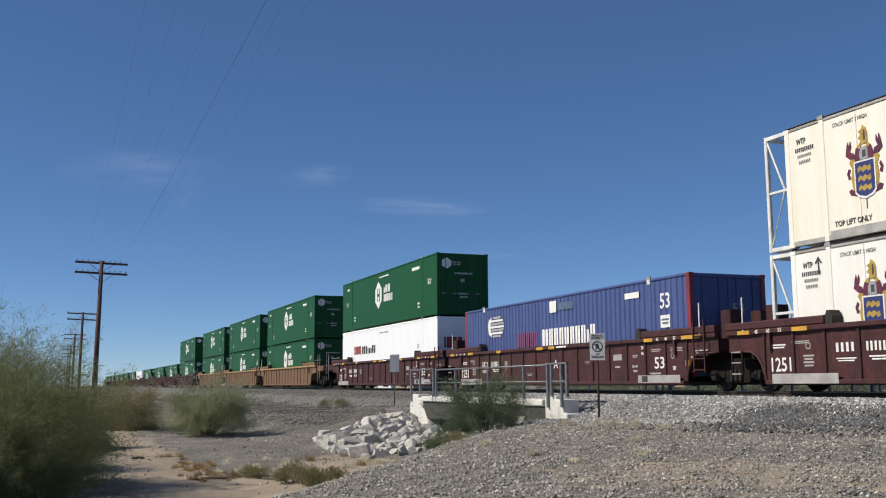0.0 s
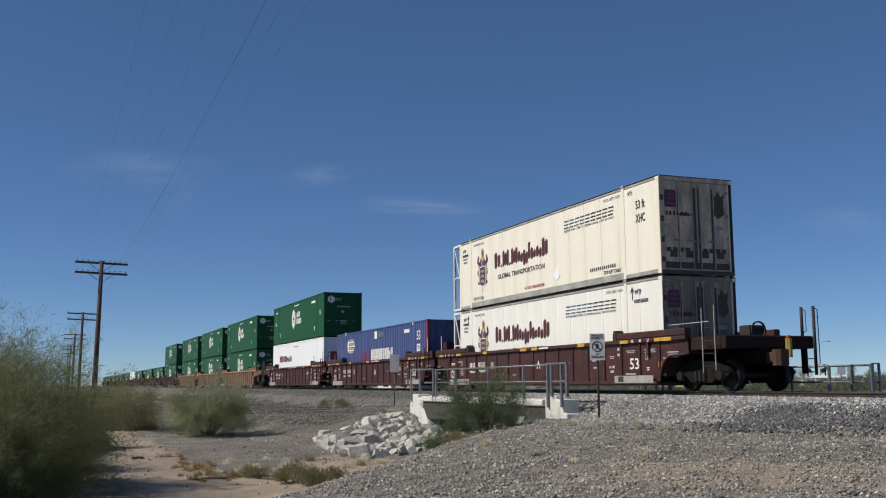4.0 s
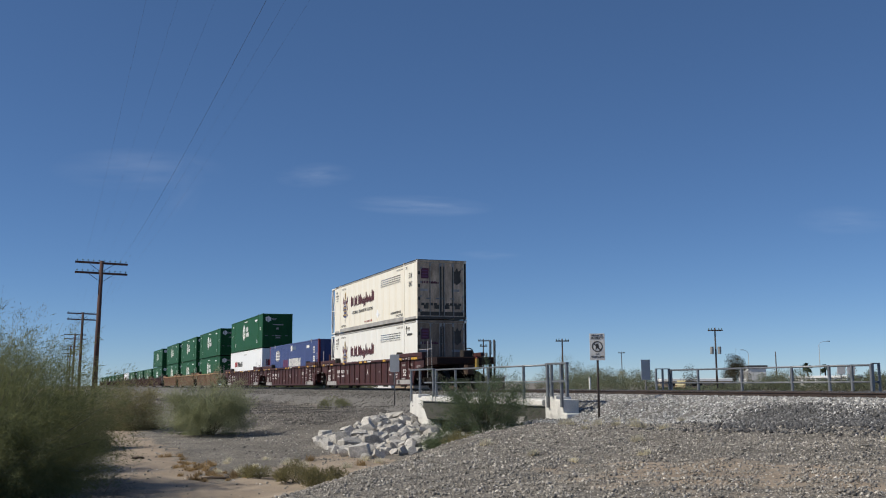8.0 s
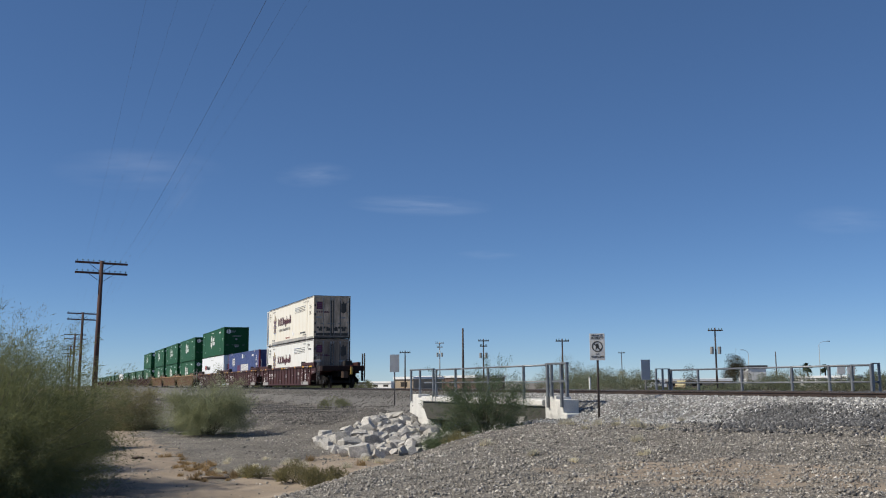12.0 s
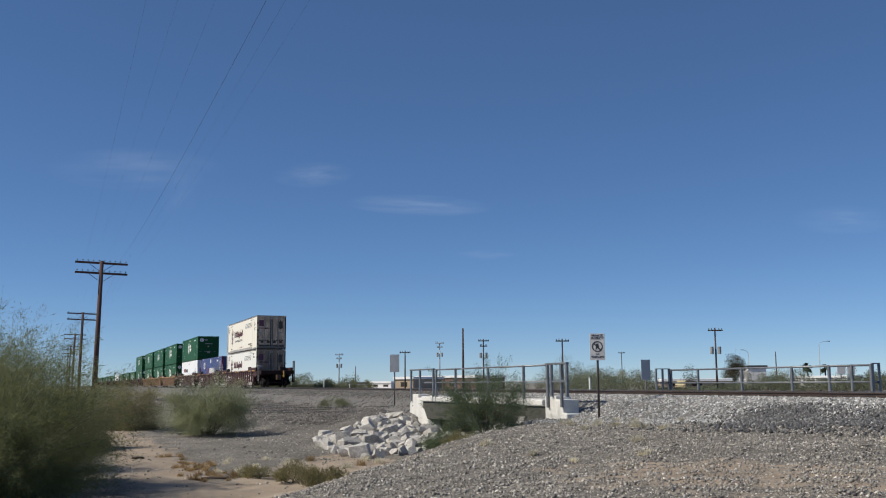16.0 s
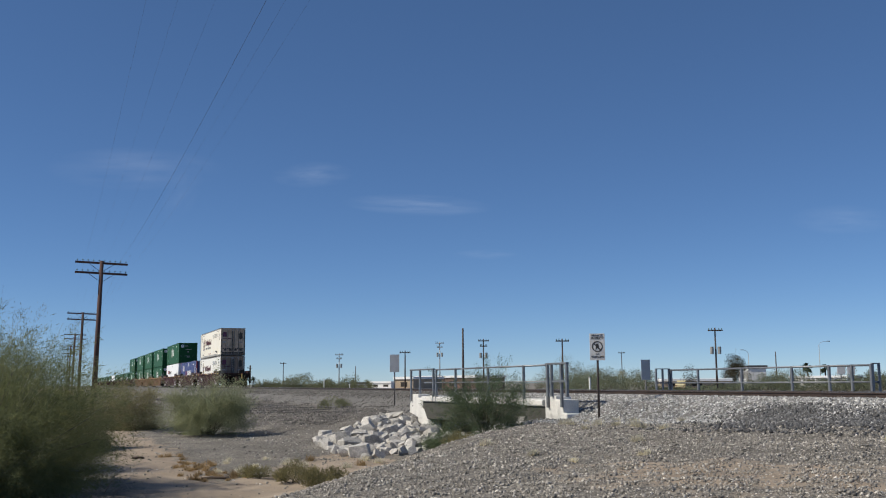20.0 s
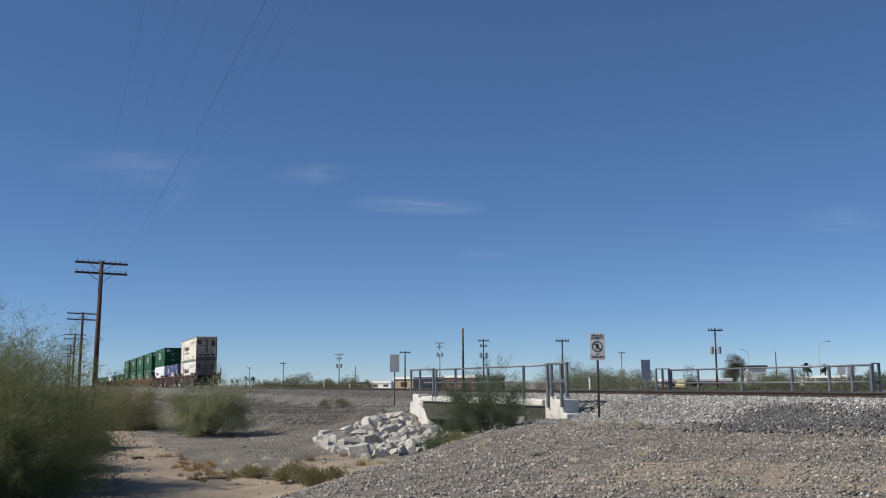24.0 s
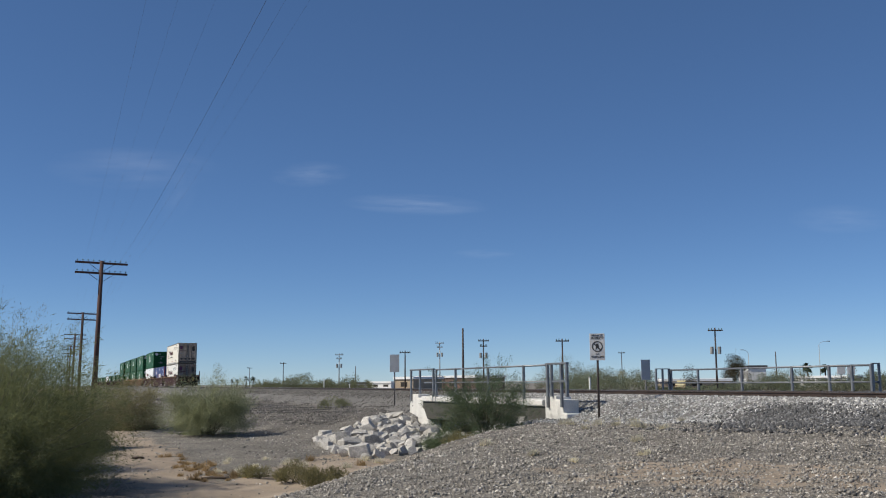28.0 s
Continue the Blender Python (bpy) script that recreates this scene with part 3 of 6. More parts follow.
r = 4.6 + 22 * rng.random(N) ** 1.35
th = np.radians(rng.uniform(43, 81, N))
xs, ys = -r * np.sin(th), r * np.cos(th)
keep = (edge(xs, ys) > -2.6) & (ys < 13.6)
xs, ys, r = xs[keep], ys[keep], r[keep]
scatter_stones("gravel_stones", np.stack([xs, ys, ground_height(xs, ys) + 0.002], 1),
               0.0034 + 0.018 * rng.random(len(xs)) ** 6 + 0.00064 * r, PEBBLE, "brown and grey gravel strewn on the terrace", 13)
N = 9000
xs, ys = rng.uniform(-62, -20, N), rng.uniform(1.0, 13.2, N)
keep = (edge(xs, ys) < -4.5) & (rng.random(N) < step01(3.5, 8.0, ys) + 0.06)
xs, ys = xs[keep], ys[keep]
scatter_stones("bank_stones", np.stack([xs, ys, ground_height(xs, ys) + 0.004], 1),
               rng.uniform(0.012, 0.05, len(xs)), PEBBLE, "scattered brown-grey stones on the embankment foot", 14)

N = 34000
xs, ys = -8 - 12 * rng.random(N), 10.3 + 4.6 * rng.random(N)
keep = rng.random(N) < dark_value(xs, ys) * 1.1
xs, ys = xs[keep], ys[keep]
scatter_stones("toe_stones", np.stack([xs, ys, np.maximum(bed_height(xs, ys), ground_height(xs, ys)) + 0.012], 1),
               rng.uniform(0.014, 0.045, len(xs)), TOE_STONE, "dark grey stones along the foot of the ballast", 15)
N = 27000
xs, ys = -37 - 62 * rng.random(N) ** 1.2, 7.5 + 7.7 * rng.random(N)
keep = (rng.random(N) < 0.45 + 0.3 * step01(8, 13, ys) + 0.2 * np.clip(wobble(xs, ys, 0.35, 1.5), -1, 1)) & ((xs < -38.6) | (ys < 13.2)) & ((ys > 8.2) | (xs < -39.0))
xs, ys = xs[keep], ys[keep]
scatter_stones("slope_stones", np.stack([xs, ys, np.maximum(bed_height(xs, ys), ground_height(xs, ys)) + 0.008], 1),
               rng.uniform(0.012, 0.042, len(xs)), PEBBLE_DARK, "dark grey stones on the embankment slope", 16)

N = 2000
xs, ys = -14 - 26 * rng.random(N) ** 1.3, -1.0 + 9.0 * rng.random(N)
keep = edge(xs, ys) < -1.5
xs, ys = xs[keep], ys[keep]
scatter_stones("wash_stones", np.stack([xs, ys, ground_height(xs, ys) + 0.002], 1),
               0.008 + 0.03 * rng.random(len(xs)) ** 3, PEBBLE, "small stones strewn over the sandy wash", 17)

# rails: one profile drawn along the line
def rail_shape(y):
    prof = [(-0.07, -0.165), (0.07, -0.165), (0.07, -0.15), (0.012, -0.135), (0.012, -0.045), (0.036, -0.035), (0.036, -0.006),
            (-0.036, -0.006), (-0.036, -0.035), (-0.012, -0.045), (-0.012, -0.135), (-0.07, -0.15)]
    return Shape().slab_x([(y + a, b) for a, b in prof], -900, 220)


track = thing("railway_track", "single railway track of rusty rails on dark timber ties", "railway", kind="structure")
for y in (TRACK_Y - 0.755, TRACK_Y + 0.755):
    rail = part("rail", rail_shape(y), RAIL_STEEL, track, "rust-brown steel rail")
    part("railhead", Shape().box(-900, 220, y - 0.033, y + 0.033, -0.006, 0.0), RAIL_TOP, rail, "worn bright running surface")


# ---- culvert bridge ----
def skew(x_near, y):
    return x_near + 0.97 * (y - 14.0)


bridge = thing("railway_bridge", "low concrete bridge over the wash with a dark beam", "bridge", kind="structure")
deck = Shape()
v = [(skew(x, y), y, z) for z in (-0.98, -0.66) for x, y in ((-36.9, 14.55), (-26.9, 14.55), (-26.9, 19.9), (-36.9, 19.9))]
deck.add(v, [(0, 1, 2, 3), (4, 7, 6, 5), (0, 4, 5, 1), (1, 5, 6, 2), (2, 6, 7, 3), (3, 7, 4, 0)])
part("deck", deck, CONCRETE, bridge)
part("beam", Shape().box(-36.78, -26.3, 13.47, 14.30, -1.10, -0.44, 0.03), BEAM, bridge, "dark weathered edge beam")
part("curb", Shape().box(-36.75, -26.32, 13.38, 14.42, -0.436, -0.24, 0.03), CONCRETE, bridge, "pale concrete curb")
part("beam", Shape().box(-30.4, -20.6, 19.92, 20.15, -1.02, -0.46, 0.03), BEAM, bridge)
part("curb", Shape().box(-30.4, -20.6, 20.0, 20.42, -0.45, -0.24, 0.03), CONCRETE, bridge)


def abutment(x, y0, y1):
    s = Shape()
    w = 0.55
    v = []
    for y in (y0, y1):
        for z in (-2.2, -0.62):
            v += [(skew(x, y) - w, y, z), (skew(x, y) + w, y, z)]
    s.add(v, [(0, 1, 3, 2), (4, 6, 7, 5), (0, 4, 5, 1), (2, 3, 7, 6), (0, 2, 6, 4), (1, 5, 7, 3)])
    return part("abutment", s, CONCRETE, bridge)


abutment(-37.2, 14.56, 19.9)
abutment(-26.5, 14.56, 19.9)
# left wing wall with a stepped head and a sloping toe
head = Shape().slab([(-38.3, -2.0), (-35.6, -2.0), (-35.9, -1.5), (-36.65, -0.72), (-36.8, -0.70), (-36.8, -0.30), (-37.3, -0.30), (-37.3, -0.16), (-38.0, -0.16), (-38.3, -0.6)], 13.45, 13.96)
part("wing_wall", head, CONCRETE, bridge, "stepped pale concrete wing wall", round_edges=0.03)
part("end_block", Shape().box(-37.6, -36.86, 13.97, 14.5, -1.10, -0.22, 0.02), CONCRETE, bridge, round_edges=0.02)
right = Shape().slab([(-26.28, -1.6), (-24.9, -1.6), (-24.95, -0.62), (-25.15, -0.60), (-25.15, -0.22), (-25.6, -0.22), (-25.6, -0.12), (-26.28, -0.12)], 13.45, 13.96)
part("wing_wall", right, CONCRETE, bridge, "stepped pale concrete wing wall", round_edges=0.03)
part("footing", Shape().box(-26.1, -24.6, 13.1, 13.7, -1.5, -0.82, 0.05), CONCRETE, bridge, round_edges=0.04)


def railing(label, posts, heights, end_panels, top, mid, y):
    """Galvanised handrail: posts at x, top and middle rails, small panels across at the ends."""
    t = thing("bridge_railing", label, "railing", group="bridge railings")
    for x in posts:
        part("post", Shape().box(x - 0.038, x + 0.038, y - 0.038, y + 0.038, heights[0], top + 0.03, 0.012), GALV, t)
    for z, r_ in ((top, 0.028), (mid, 0.024)):
        part("handrail" if z == top else "middle_rail", Shape().tube([(posts[0], y, z), (posts[-1], y, z)], r_, 8), GALV, t, smooth=True)
    for x, ya, yb, n in end_panels:
        for k in range(n):
            yy = ya + (yb - ya) * k / (n - 1)
            part("post", Shape().box(x - 0.032, x + 0.032, yy - 0.032, yy + 0.032, heights[1], top + 0.03, 0.01), GALV, t)
        part("handrail", Shape().box(x - 0.03, x + 0.03, min(ya, yb) - 0.03, max(ya, yb) + 0.03, top + 0.031, top + 0.06, 0.008), GALV, t)
        part("middle_rail", Shape().tube([(x, ya, mid), (x, yb, mid)], 0.024, 8), GALV, t, smooth=True)
    return t


near_rail = railing("galvanised steel handrail along the near edge of the bridge", [-35.15, -33.2, -30.3, -27.6, -26.0], (-0.46, -0.2), [], 0.77, 0.29, 13.41)
for xa, xb, legs in ((-38.0, -35.45, (-38.0, -36.95, -35.45)), (-26.0, -24.82, (-26.0, -25.75, -25.15, -24.82))):
    part("end_frame", Shape().box(xa - 0.05, xb + 0.05, 13.36, 13.46, 0.77, 0.83, 0.012), GALV, near_rail)
    part("end_frame", Shape().box(max(xa, xb - 1.0), xb, 13.38, 13.44, 0.26, 0.32, 0.012), GALV, near_rail)
    for k, x in enumerate(legs):
        part("post", Shape().box(x - 0.045, x + 0.045, 13.37, 13.447, -0.44 if k % 2 == 0 else -0.14, 0.77, 0.012), GALV, near_rail)
railing("galvanised steel handrail along the far edge of the bridge", [-29.93, -28.34, -26.03, -23.71, -22.18, -21.32, -20.62], (-0.46, -0.46),
        [(-29.96, 19.75, 20.28, 3), (-20.62, 20.40, 20.62, 2)], 0.67, 0.22, 20.35)


# ---- the train ----
def train_x(t):
    """Where the last container's rear end stands at t seconds."""
    return 0.000299 * t ** 3 - 0.00602 * t * t - 5.185 * t - 3.30


LENGTH, HALF, TALL = 16.154, 1.295, 2.896
MOVING = []      # (thing, distance behind the head of the last container, height)
WHEELS = []


def rect(x0, x1, z0, z1):
    return [(x0, z0), (x1, z0), (x1, z1), (x0, z1)]


def container_shell(t, skin, posts=GALV, doors=None, post_at=(-1.98, -14.17), rods=(0.30, 0.85), front=-LENGTH, corrugated=False, panel=1.22, rail=None, seam=0.004, corner=None):
    """Sides, roof, ends, rails, posts, castings and doors common to all containers."""
    rail = rail or skin
    corner = corner or skin
    inner = 0.02
    if corrugated:
        for sgn in (-1, 1):
            s = Shape()
            xs_, k = [], front + 0.14
            pitch = 0.278
            while k < -0.16:
                for dx, dep in ((0, 0.0), (0.07, 0.0), (0.104, 0.036), (0.174, 0.036), (0.208, 0.0)):
                    xs_.append((min(k + dx, -0.14), dep))
                k += pitch
            v, f = [], []
            for x, dep in xs_:
                yy = sgn * (HALF - 0.012 - dep)
                v += [(x, yy, 0.15), (x, yy, TALL - 0.10)]
            for i in range(len(xs_) - 1):
                f.append((2 * i, 2 * i + 2, 2 * i + 3, 2 * i + 1))
            s.add(v, f)
            part("side_panel", s, skin, t)
    else:
        n = int(round((-0.16 - front) / panel))
        w = (-0.14 - (front + 0.14)) / n
        shared = {}
        for sgn in (-1, 1):
            ya, yb = sorted((sgn * (HALF - 0.012), sgn * (HALF - 0.05)))
            shared[sgn] = Shape().box(seam, w - seam, ya, yb, 0.15, TALL - 0.10, 0.006).mesh("panel", skin)
            for i in range(n):
                part("panel", shared[sgn], skin, t, at=pose(front + 0.14 + i * w, 0, 0))
    part("core", Shape().box(front + 0.08, -0.05, -HALF + 0.055, HALF - 0.055, 0.08, TALL - 0.03), skin, t)
    part("roof", Shape().box(front + 0.05, -0.05, -HALF + 0.03, HALF - 0.03, TALL - 0.03, TALL - 0.012, 0.01), skin, t)
    for sgn in (-1, 1):
        a, b = sorted((sgn * HALF, sgn * (HALF - 0.07)))
        part("bottom_rail", Shape().box(front + 0.16, -0.16, a, b, 0.02, 0.15, 0.015), rail, t)
        part("top_rail", Shape().box(front + 0.16, -0.16, a, b, TALL - 0.099, TALL, 0.03), rail, t)
        for x in post_at:
            a2, b2 = sorted((sgn * (HALF + 0.006), sgn * (HALF - 0.06)))
            part("post", Shape().box(x - 0.075, x + 0.075, a2, b2, 0.02, TALL, 0.012), posts, t)
            part("lift_casting", Shape().box(x - 0.09, x + 0.09, sgn * HALF - 0.02, sgn * HALF + 0.02, TALL - 0.04, TALL + 0.06, 0.01), GREY_RAIL, t)
        for x in (front, -0.17):
            a2, b2 = sorted((sgn * HALF, sgn * (HALF - 0.15)))
            part("corner_post", Shape().box(x, x + 0.17, a2, b2, 0.11, TALL - 0.11, 0.015), corner, t)
            part("twist_lock", Shape().box(x + 0.03, x + 0.13, *sorted((sgn * (HALF - 0.03), sgn * (HALF - 0.13))), -0.075, -0.001, 0.02), DARK_STEEL, t)
            for z in (0.0, TALL - 0.12):
                a3, b3 = sorted((sgn * (HALF + 0.004), sgn * (HALF - 0.16)))
                part("corner_casting", Shape().box(x - 0.004, x + 0.174, a3, b3, z, z + 0.12, 0.02), corner, t)
    for z in (0.02, TALL - 0.13):
        part("rear_sill" if z < 1 else "rear_header", Shape().box(-0.12, -0.005, -HALF + 0.15, HALF - 0.15, z, z + 0.11, 0.01), rail, t)
    for sgn in (-1, 1):
        a, b = sorted((sgn * 0.012, sgn * (HALF - 0.16)))
        door = part("door", Shape().box(-0.075, -0.03, a, b, 0.13, TALL - 0.14, 0.01), doors or skin, t)
        for y in rods:
            part("lock_rod", Shape().tube([(-0.012, sgn * y, 0.1), (-0.012, sgn * y, TALL - 0.1)], 0.017, 6), rail, door)
            part("door_handle", Shape().box(-0.02, 0.0, sgn * y - 0.2, sgn * y + 0.03, 0.98, 1.03), GALV, door)
        for z in (0.4, 1.1, 1.8, 2.5):
            yy = sgn * (HALF - 0.17)
            part("hinge", Shape().box(-0.035, -0.012, yy - 0.07, yy + 0.07, z - 0.05, z + 0.05), rail, door)


def plain_badge(name, outline, material, parent, x, z, y=-HALF + 0.004, label=""):
    return part(name, Shape().slab([(x + a, z + b) for a, b in outline], y - 0.0015, y + 0.003), material, parent, label)


badge = plain_badge


def crest(parent, x, z, k=1.0):
    """A coat of arms as plain coloured shapes; x its middle, z the head of its shield."""
    y = -HALF + 0.002

    def shape(name, outline, material, lift, flip=False):
        pts = [((-a if flip else a) * k, b * k) for a, b in outline]
        return plain_badge(name, pts[::-1] if flip else pts, material, parent, x, z, y - 0.002 * lift)

    for flip in (False, True):
        shape("crest_supporter", [(0.29, -0.62), (0.36, -0.62), (0.40, -0.36), (0.37, -0.10), (0.44, 0.04), (0.36, 0.16), (0.27, 0.08)], GOLD, 1, flip)
        shape("crest_foot", [(0.27, -0.74), (0.45, -0.70), (0.50, -0.60), (0.41, -0.56), (0.33, -0.62), (0.31, -0.52)], WINE, 2, flip)
        shape("crest_scroll", [(0.41, -0.30), (0.49, -0.34), (0.53, -0.20), (0.47, -0.08), (0.42, -0.12), (0.46, -0.22)], WINE, 2, flip)
        shape("crest_arm", [(0.28, 0.10), (0.42, 0.12), (0.54, 0.22), (0.50, 0.42), (0.46, 0.54), (0.43, 0.40), (0.38, 0.54), (0.36, 0.40), (0.41, 0.28), (0.30, 0.24)], WINE, 3, flip)
        shape("mantling", [(0.06, 0.06), (0.26, 0.04), (0.28, 0.16), (0.22, 0.34), (0.08, 0.38), (0.13, 0.22)], WINE, 3, flip)
        shape("mantling", [(0.10, 0.30), (0.20, 0.34), (0.16, 0.40), (0.06, 0.42)], GOLD, 4, flip)
    shape("shield_border", [(-0.31, 0.03), (-0.31, -0.68), (-0.22, -0.78), (0.0, -0.84), (0.22, -0.78), (0.31, -0.68), (0.31, 0.03)], MARK_WHITE, 4)
    shape("shield", [(-0.275, 0.0), (-0.275, -0.66), (-0.18, -0.74), (0.0, -0.79), (0.18, -0.74), (0.275, -0.66), (0.275, 0.0)], SHIELD_BLUE, 5)
    for i in range(3):
        zz = -0.16 - 0.215 * i
        shape("shield_charge", [(-0.20, zz - 0.07), (-0.10, zz - 0.02), (-0.04, zz - 0.08), (0.06, zz - 0.02), (0.10, zz - 0.08), (0.19, zz - 0.05), (0.17, zz + 0.06),
                                (0.07, zz + 0.03), (0.01, zz + 0.08), (-0.07, zz + 0.03), (-0.13, zz + 0.08), (-0.20, zz + 0.02)], GOLD, 6)
    shape("helmet", [(-0.11, 0.04), (0.11, 0.04), (0.13, 0.18), (0.07, 0.34), (-0.07, 0.34), (-0.13, 0.18)], SILVER, 5)
    shape("visor", [(-0.04, 0.10), (0.06, 0.10), (0.06, 0.26), (-0.04, 0.26)], INK, 6)
    shape("crest_top", [(-0.12, 0.40), (0.12, 0.40), (0.13, 0.62), (0.09, 0.76), (0.0, 0.83), (-0.03, 0.74), (-0.13, 0.70), (-0.06, 0.62), (-0.15, 0.55), (-0.05, 0.50)], GOLD, 4)
    shape("crest_top", [(0.02, 0.48), (0.07, 0.48), (0.07, 0.70), (0.03, 0.72)], INK, 5)
    shape("crest_line", [(-0.012, -1.06), (0.012, -1.06), (0.012, -0.83), (-0.012, -0.83)], INK, 1)


def block_word(parent, x0, z0, widths, tall, material, gap=0.05, slant=0.0, strokes=2, name="emblem_block", y=-HALF + 0.001):
    """A trade name as a row of plain upright blocks."""
    x = x0
    for k, w in enumerate(widths):
        s = Shape()
        if w > 0:
            h = tall * (1.0 if w >= 0.24 else 0.72)
            n = strokes
            bw = w / (n + (n - 1) * 0.3)
            for j in range(n):
                xa = x + j * bw * 1.3
                cut = 0.12 * bw
                s.slab([(xa, z0 + cut), (xa + bw * 0.5, z0), (xa + bw, z0 + cut), (xa + bw + slant * h, z0 + h - cut), (xa + bw * 0.5 + slant * h, z0 + h), (xa + slant * h, z0 + h - cut)], y - 0.002, y + 0.003)
            part(name, s, material, parent)
        x += abs(w) + gap


def black_word(parent, x0, z0, word, tall, material, y):
    """A trade name as plain shapes: groups of pointed upright bars; (width, foot, head, bars) for each group."""
    x = x0
    for k, (w, lo, hi, n) in enumerate(word):
        a, b = z0 + lo * tall, z0 + hi * tall
        s = Shape()
        if n == 0:
            s.slab([(x, a + 0.055), (x + w / 2, a), (x + w, a + 0.055), (x + w / 2, a + 0.11)], y - 0.002, y + 0.002)
        else:
            bw = w / (n + 0.45 * (n - 1))
            for j in range(n):
                xa, c = x + j * bw * 1.45, 0.06
                top, foot = b - (0.16 * tall if j % 2 else 0.0), a + (0.07 * tall if (j + k) % 2 else 0.0)
                s.slab([(xa, foot + c), (xa + bw * 0.5, foot), (xa + bw, foot + c), (xa + bw, top - c), (xa + bw * 0.5, top), (xa, top - c)], y - 0.002, y + 0.002)
        part("emblem_block", s, material, parent)
        x += w + 0.075


def frame_word(parent, x0, z0, n, w, tall, material, y=-HALF - 0.001):
    """A trade name as groups of three slim slanted bars."""
    for k in range(n):
        x, lean = x0 + k * (w + 0.07), 0.06
        s = Shape()
        for p, q in ((0.0, 0.15), (0.43, 0.56), (0.85, 1.0)):
            s.slab([(x + lean * p, z0 + tall * p), (x + w + lean * p, z0 + tall * p), (x + w + lean * q, z0 + tall * q), (x + lean * q, z0 + tall * q)], y - 0.002, y + 0.002)
        part("emblem_block", s, material, parent)


def ticks(parent, x0, x1, z0, z1, n, material, y, name="marking"):
    """Unreadable numbers: one plain bar for each character."""
    w = (x1 - x0) / n
    for k in range(n):
        part(name, Shape().box(x0 + k * w, x0 + (k + 0.5) * w, y - 0.002, y + 0.002, z0, z1), material, parent)


def reefer(skin, group_label, upper):
    t = thing("refrigerated_container", group_label, "container", group="containers on the train")
    body_front = -15.42
    # the lower container's doors take a darker version of the grimy door paint
    doors_ = GRIME_DOOR if upper else LOWER_DOOR
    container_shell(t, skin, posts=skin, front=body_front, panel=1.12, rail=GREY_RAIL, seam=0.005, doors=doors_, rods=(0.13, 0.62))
    # open machinery frame at the nose
    fr = part("nose_frame", Shape().box(-LENGTH, -LENGTH + 0.1, -HALF, -HALF + 0.1, 0.0, TALL, 0.015), FRAME_WHITE, t, "open white steel frame")
    part("frame_post", Shape().box(-LENGTH, -LENGTH + 0.1, HALF - 0.1, HALF, 0.0, TALL, 0.015), FRAME_WHITE, fr)
    for sgn in (-1, 1):
        y = sgn * (HALF - 0.05)
        for z in (0.05, TALL - 0.06):
            part("frame_beam", Shape().box(-LENGTH + 0.1, body_front, y - 0.04, y + 0.04, z - 0.05, z + 0.05, 0.01), FRAME_WHITE, fr)
        part("frame_beam", Shape().box(-LENGTH + 0.1, body_front, y - 0.03, y + 0.03, 1.42, 1.49, 0.01), FRAME_WHITE, fr)
        part("frame_brace", Shape().tube([(-LENGTH + 0.08, y, TALL - 0.15), (body_front - 0.1, y, 1.47), (-LENGTH + 0.08, y, 0.15)], 0.03, 6), FRAME_WHITE, fr)
    for z in (0.05, TALL - 0.06):
        part("frame_beam", Shape().box(-LENGTH + 0.01, -LENGTH + 0.09, -HALF + 0.1, HALF - 0.1, z - 0.05, z + 0.05), FRAME_WHITE, fr)
    part("cooling_unit", Shape().box(-15.7, body_front, -0.95, 0.95, 0.6, 2.5, 0.05), GALV_DULL, t, round_edges=0.03)
    part("skirt_rail", Shape().box(-14.05, -2.08, -HALF - 0.003, -HALF + 0.03, 0.02, 0.24, 0.012), GREY_RAIL, t, "grey aluminium bottom rail")
    crest(t, -12.93, 1.62, 0.98)
    word = ((0.50, 0, 1, 2), (0.11, 0, 0.2, 0), (0.54, 0, 1, 3), (0.11, 0, 0.2, 0), (0.52, 0, 1, 3), (0.38, 0, 0.70, 2), (0.36, -0.24, 0.70, 2), (0.13, 0, 1.08, 1),
            (0.38, 0, 0.70, 2), (0.40, 0, 0.70, 2), (0.40, 0, 1.08, 2))
    black_word(t, -11.72, 1.40, word, 0.63, INK, -HALF + 0.001)
    black_word(t, -11.68, 1.43, word, 0.63, INK_RED, -HALF - 0.003)
    letters("GLOBAL TRANSPORTATION", 0.26, INK, t, -9.38, -HALF, 1.05, width=4.05)
    frame_word(t, -5.86, 2.15, 4, 0.30, 0.27, INK_BLUE)
    frame_word(t, -4.38, 2.15, 5, 0.30, 0.27, INK)
    letters("REFRIGERATED INTERMODAL NETWORK", 0.095, PLATE_DARK, t, -4.2, -HALF, 2.06, width=3.3)
    letters("STACK LIMIT 3 HIGH", 0.13, PLATE_DARK, t, -13.3, -HALF, 2.62, width=1.02)
    letters("STACK LIMIT 3 HIGH", 0.13, PLATE_GREY, t, -2.65, -HALF, 2.66, width=1.0)
    letters("TOP LIFT ONLY", 0.17, INK, t, -2.72, -HALF, 0.34, width=1.06)
    letters("TOP LIFT ONLY", 0.18, INK, t, -13.36, -HALF, 0.36, width=1.1)
    ticks(t, -4.1, -2.46, 0.47, 0.58, 13, INK, -HALF - 0.001, "emblem_block")
    part("notice", Shape().slab([(-6.68, 0.66), (-6.42, 0.42), (-6.2, 0.6), (-6.42, 0.92)], -HALF - 0.001, -HALF + 0.012), PURE, t, "white paper placard") if upper else None
    letters("HI-CUBE CHASSIS REQUIRED", 0.15, INK_RUST, t, -8.2, -HALF, 0.38, width=1.6)
    letters("WTP", 0.2, INK, t, -14.85, -HALF, 2.5, width=0.32)
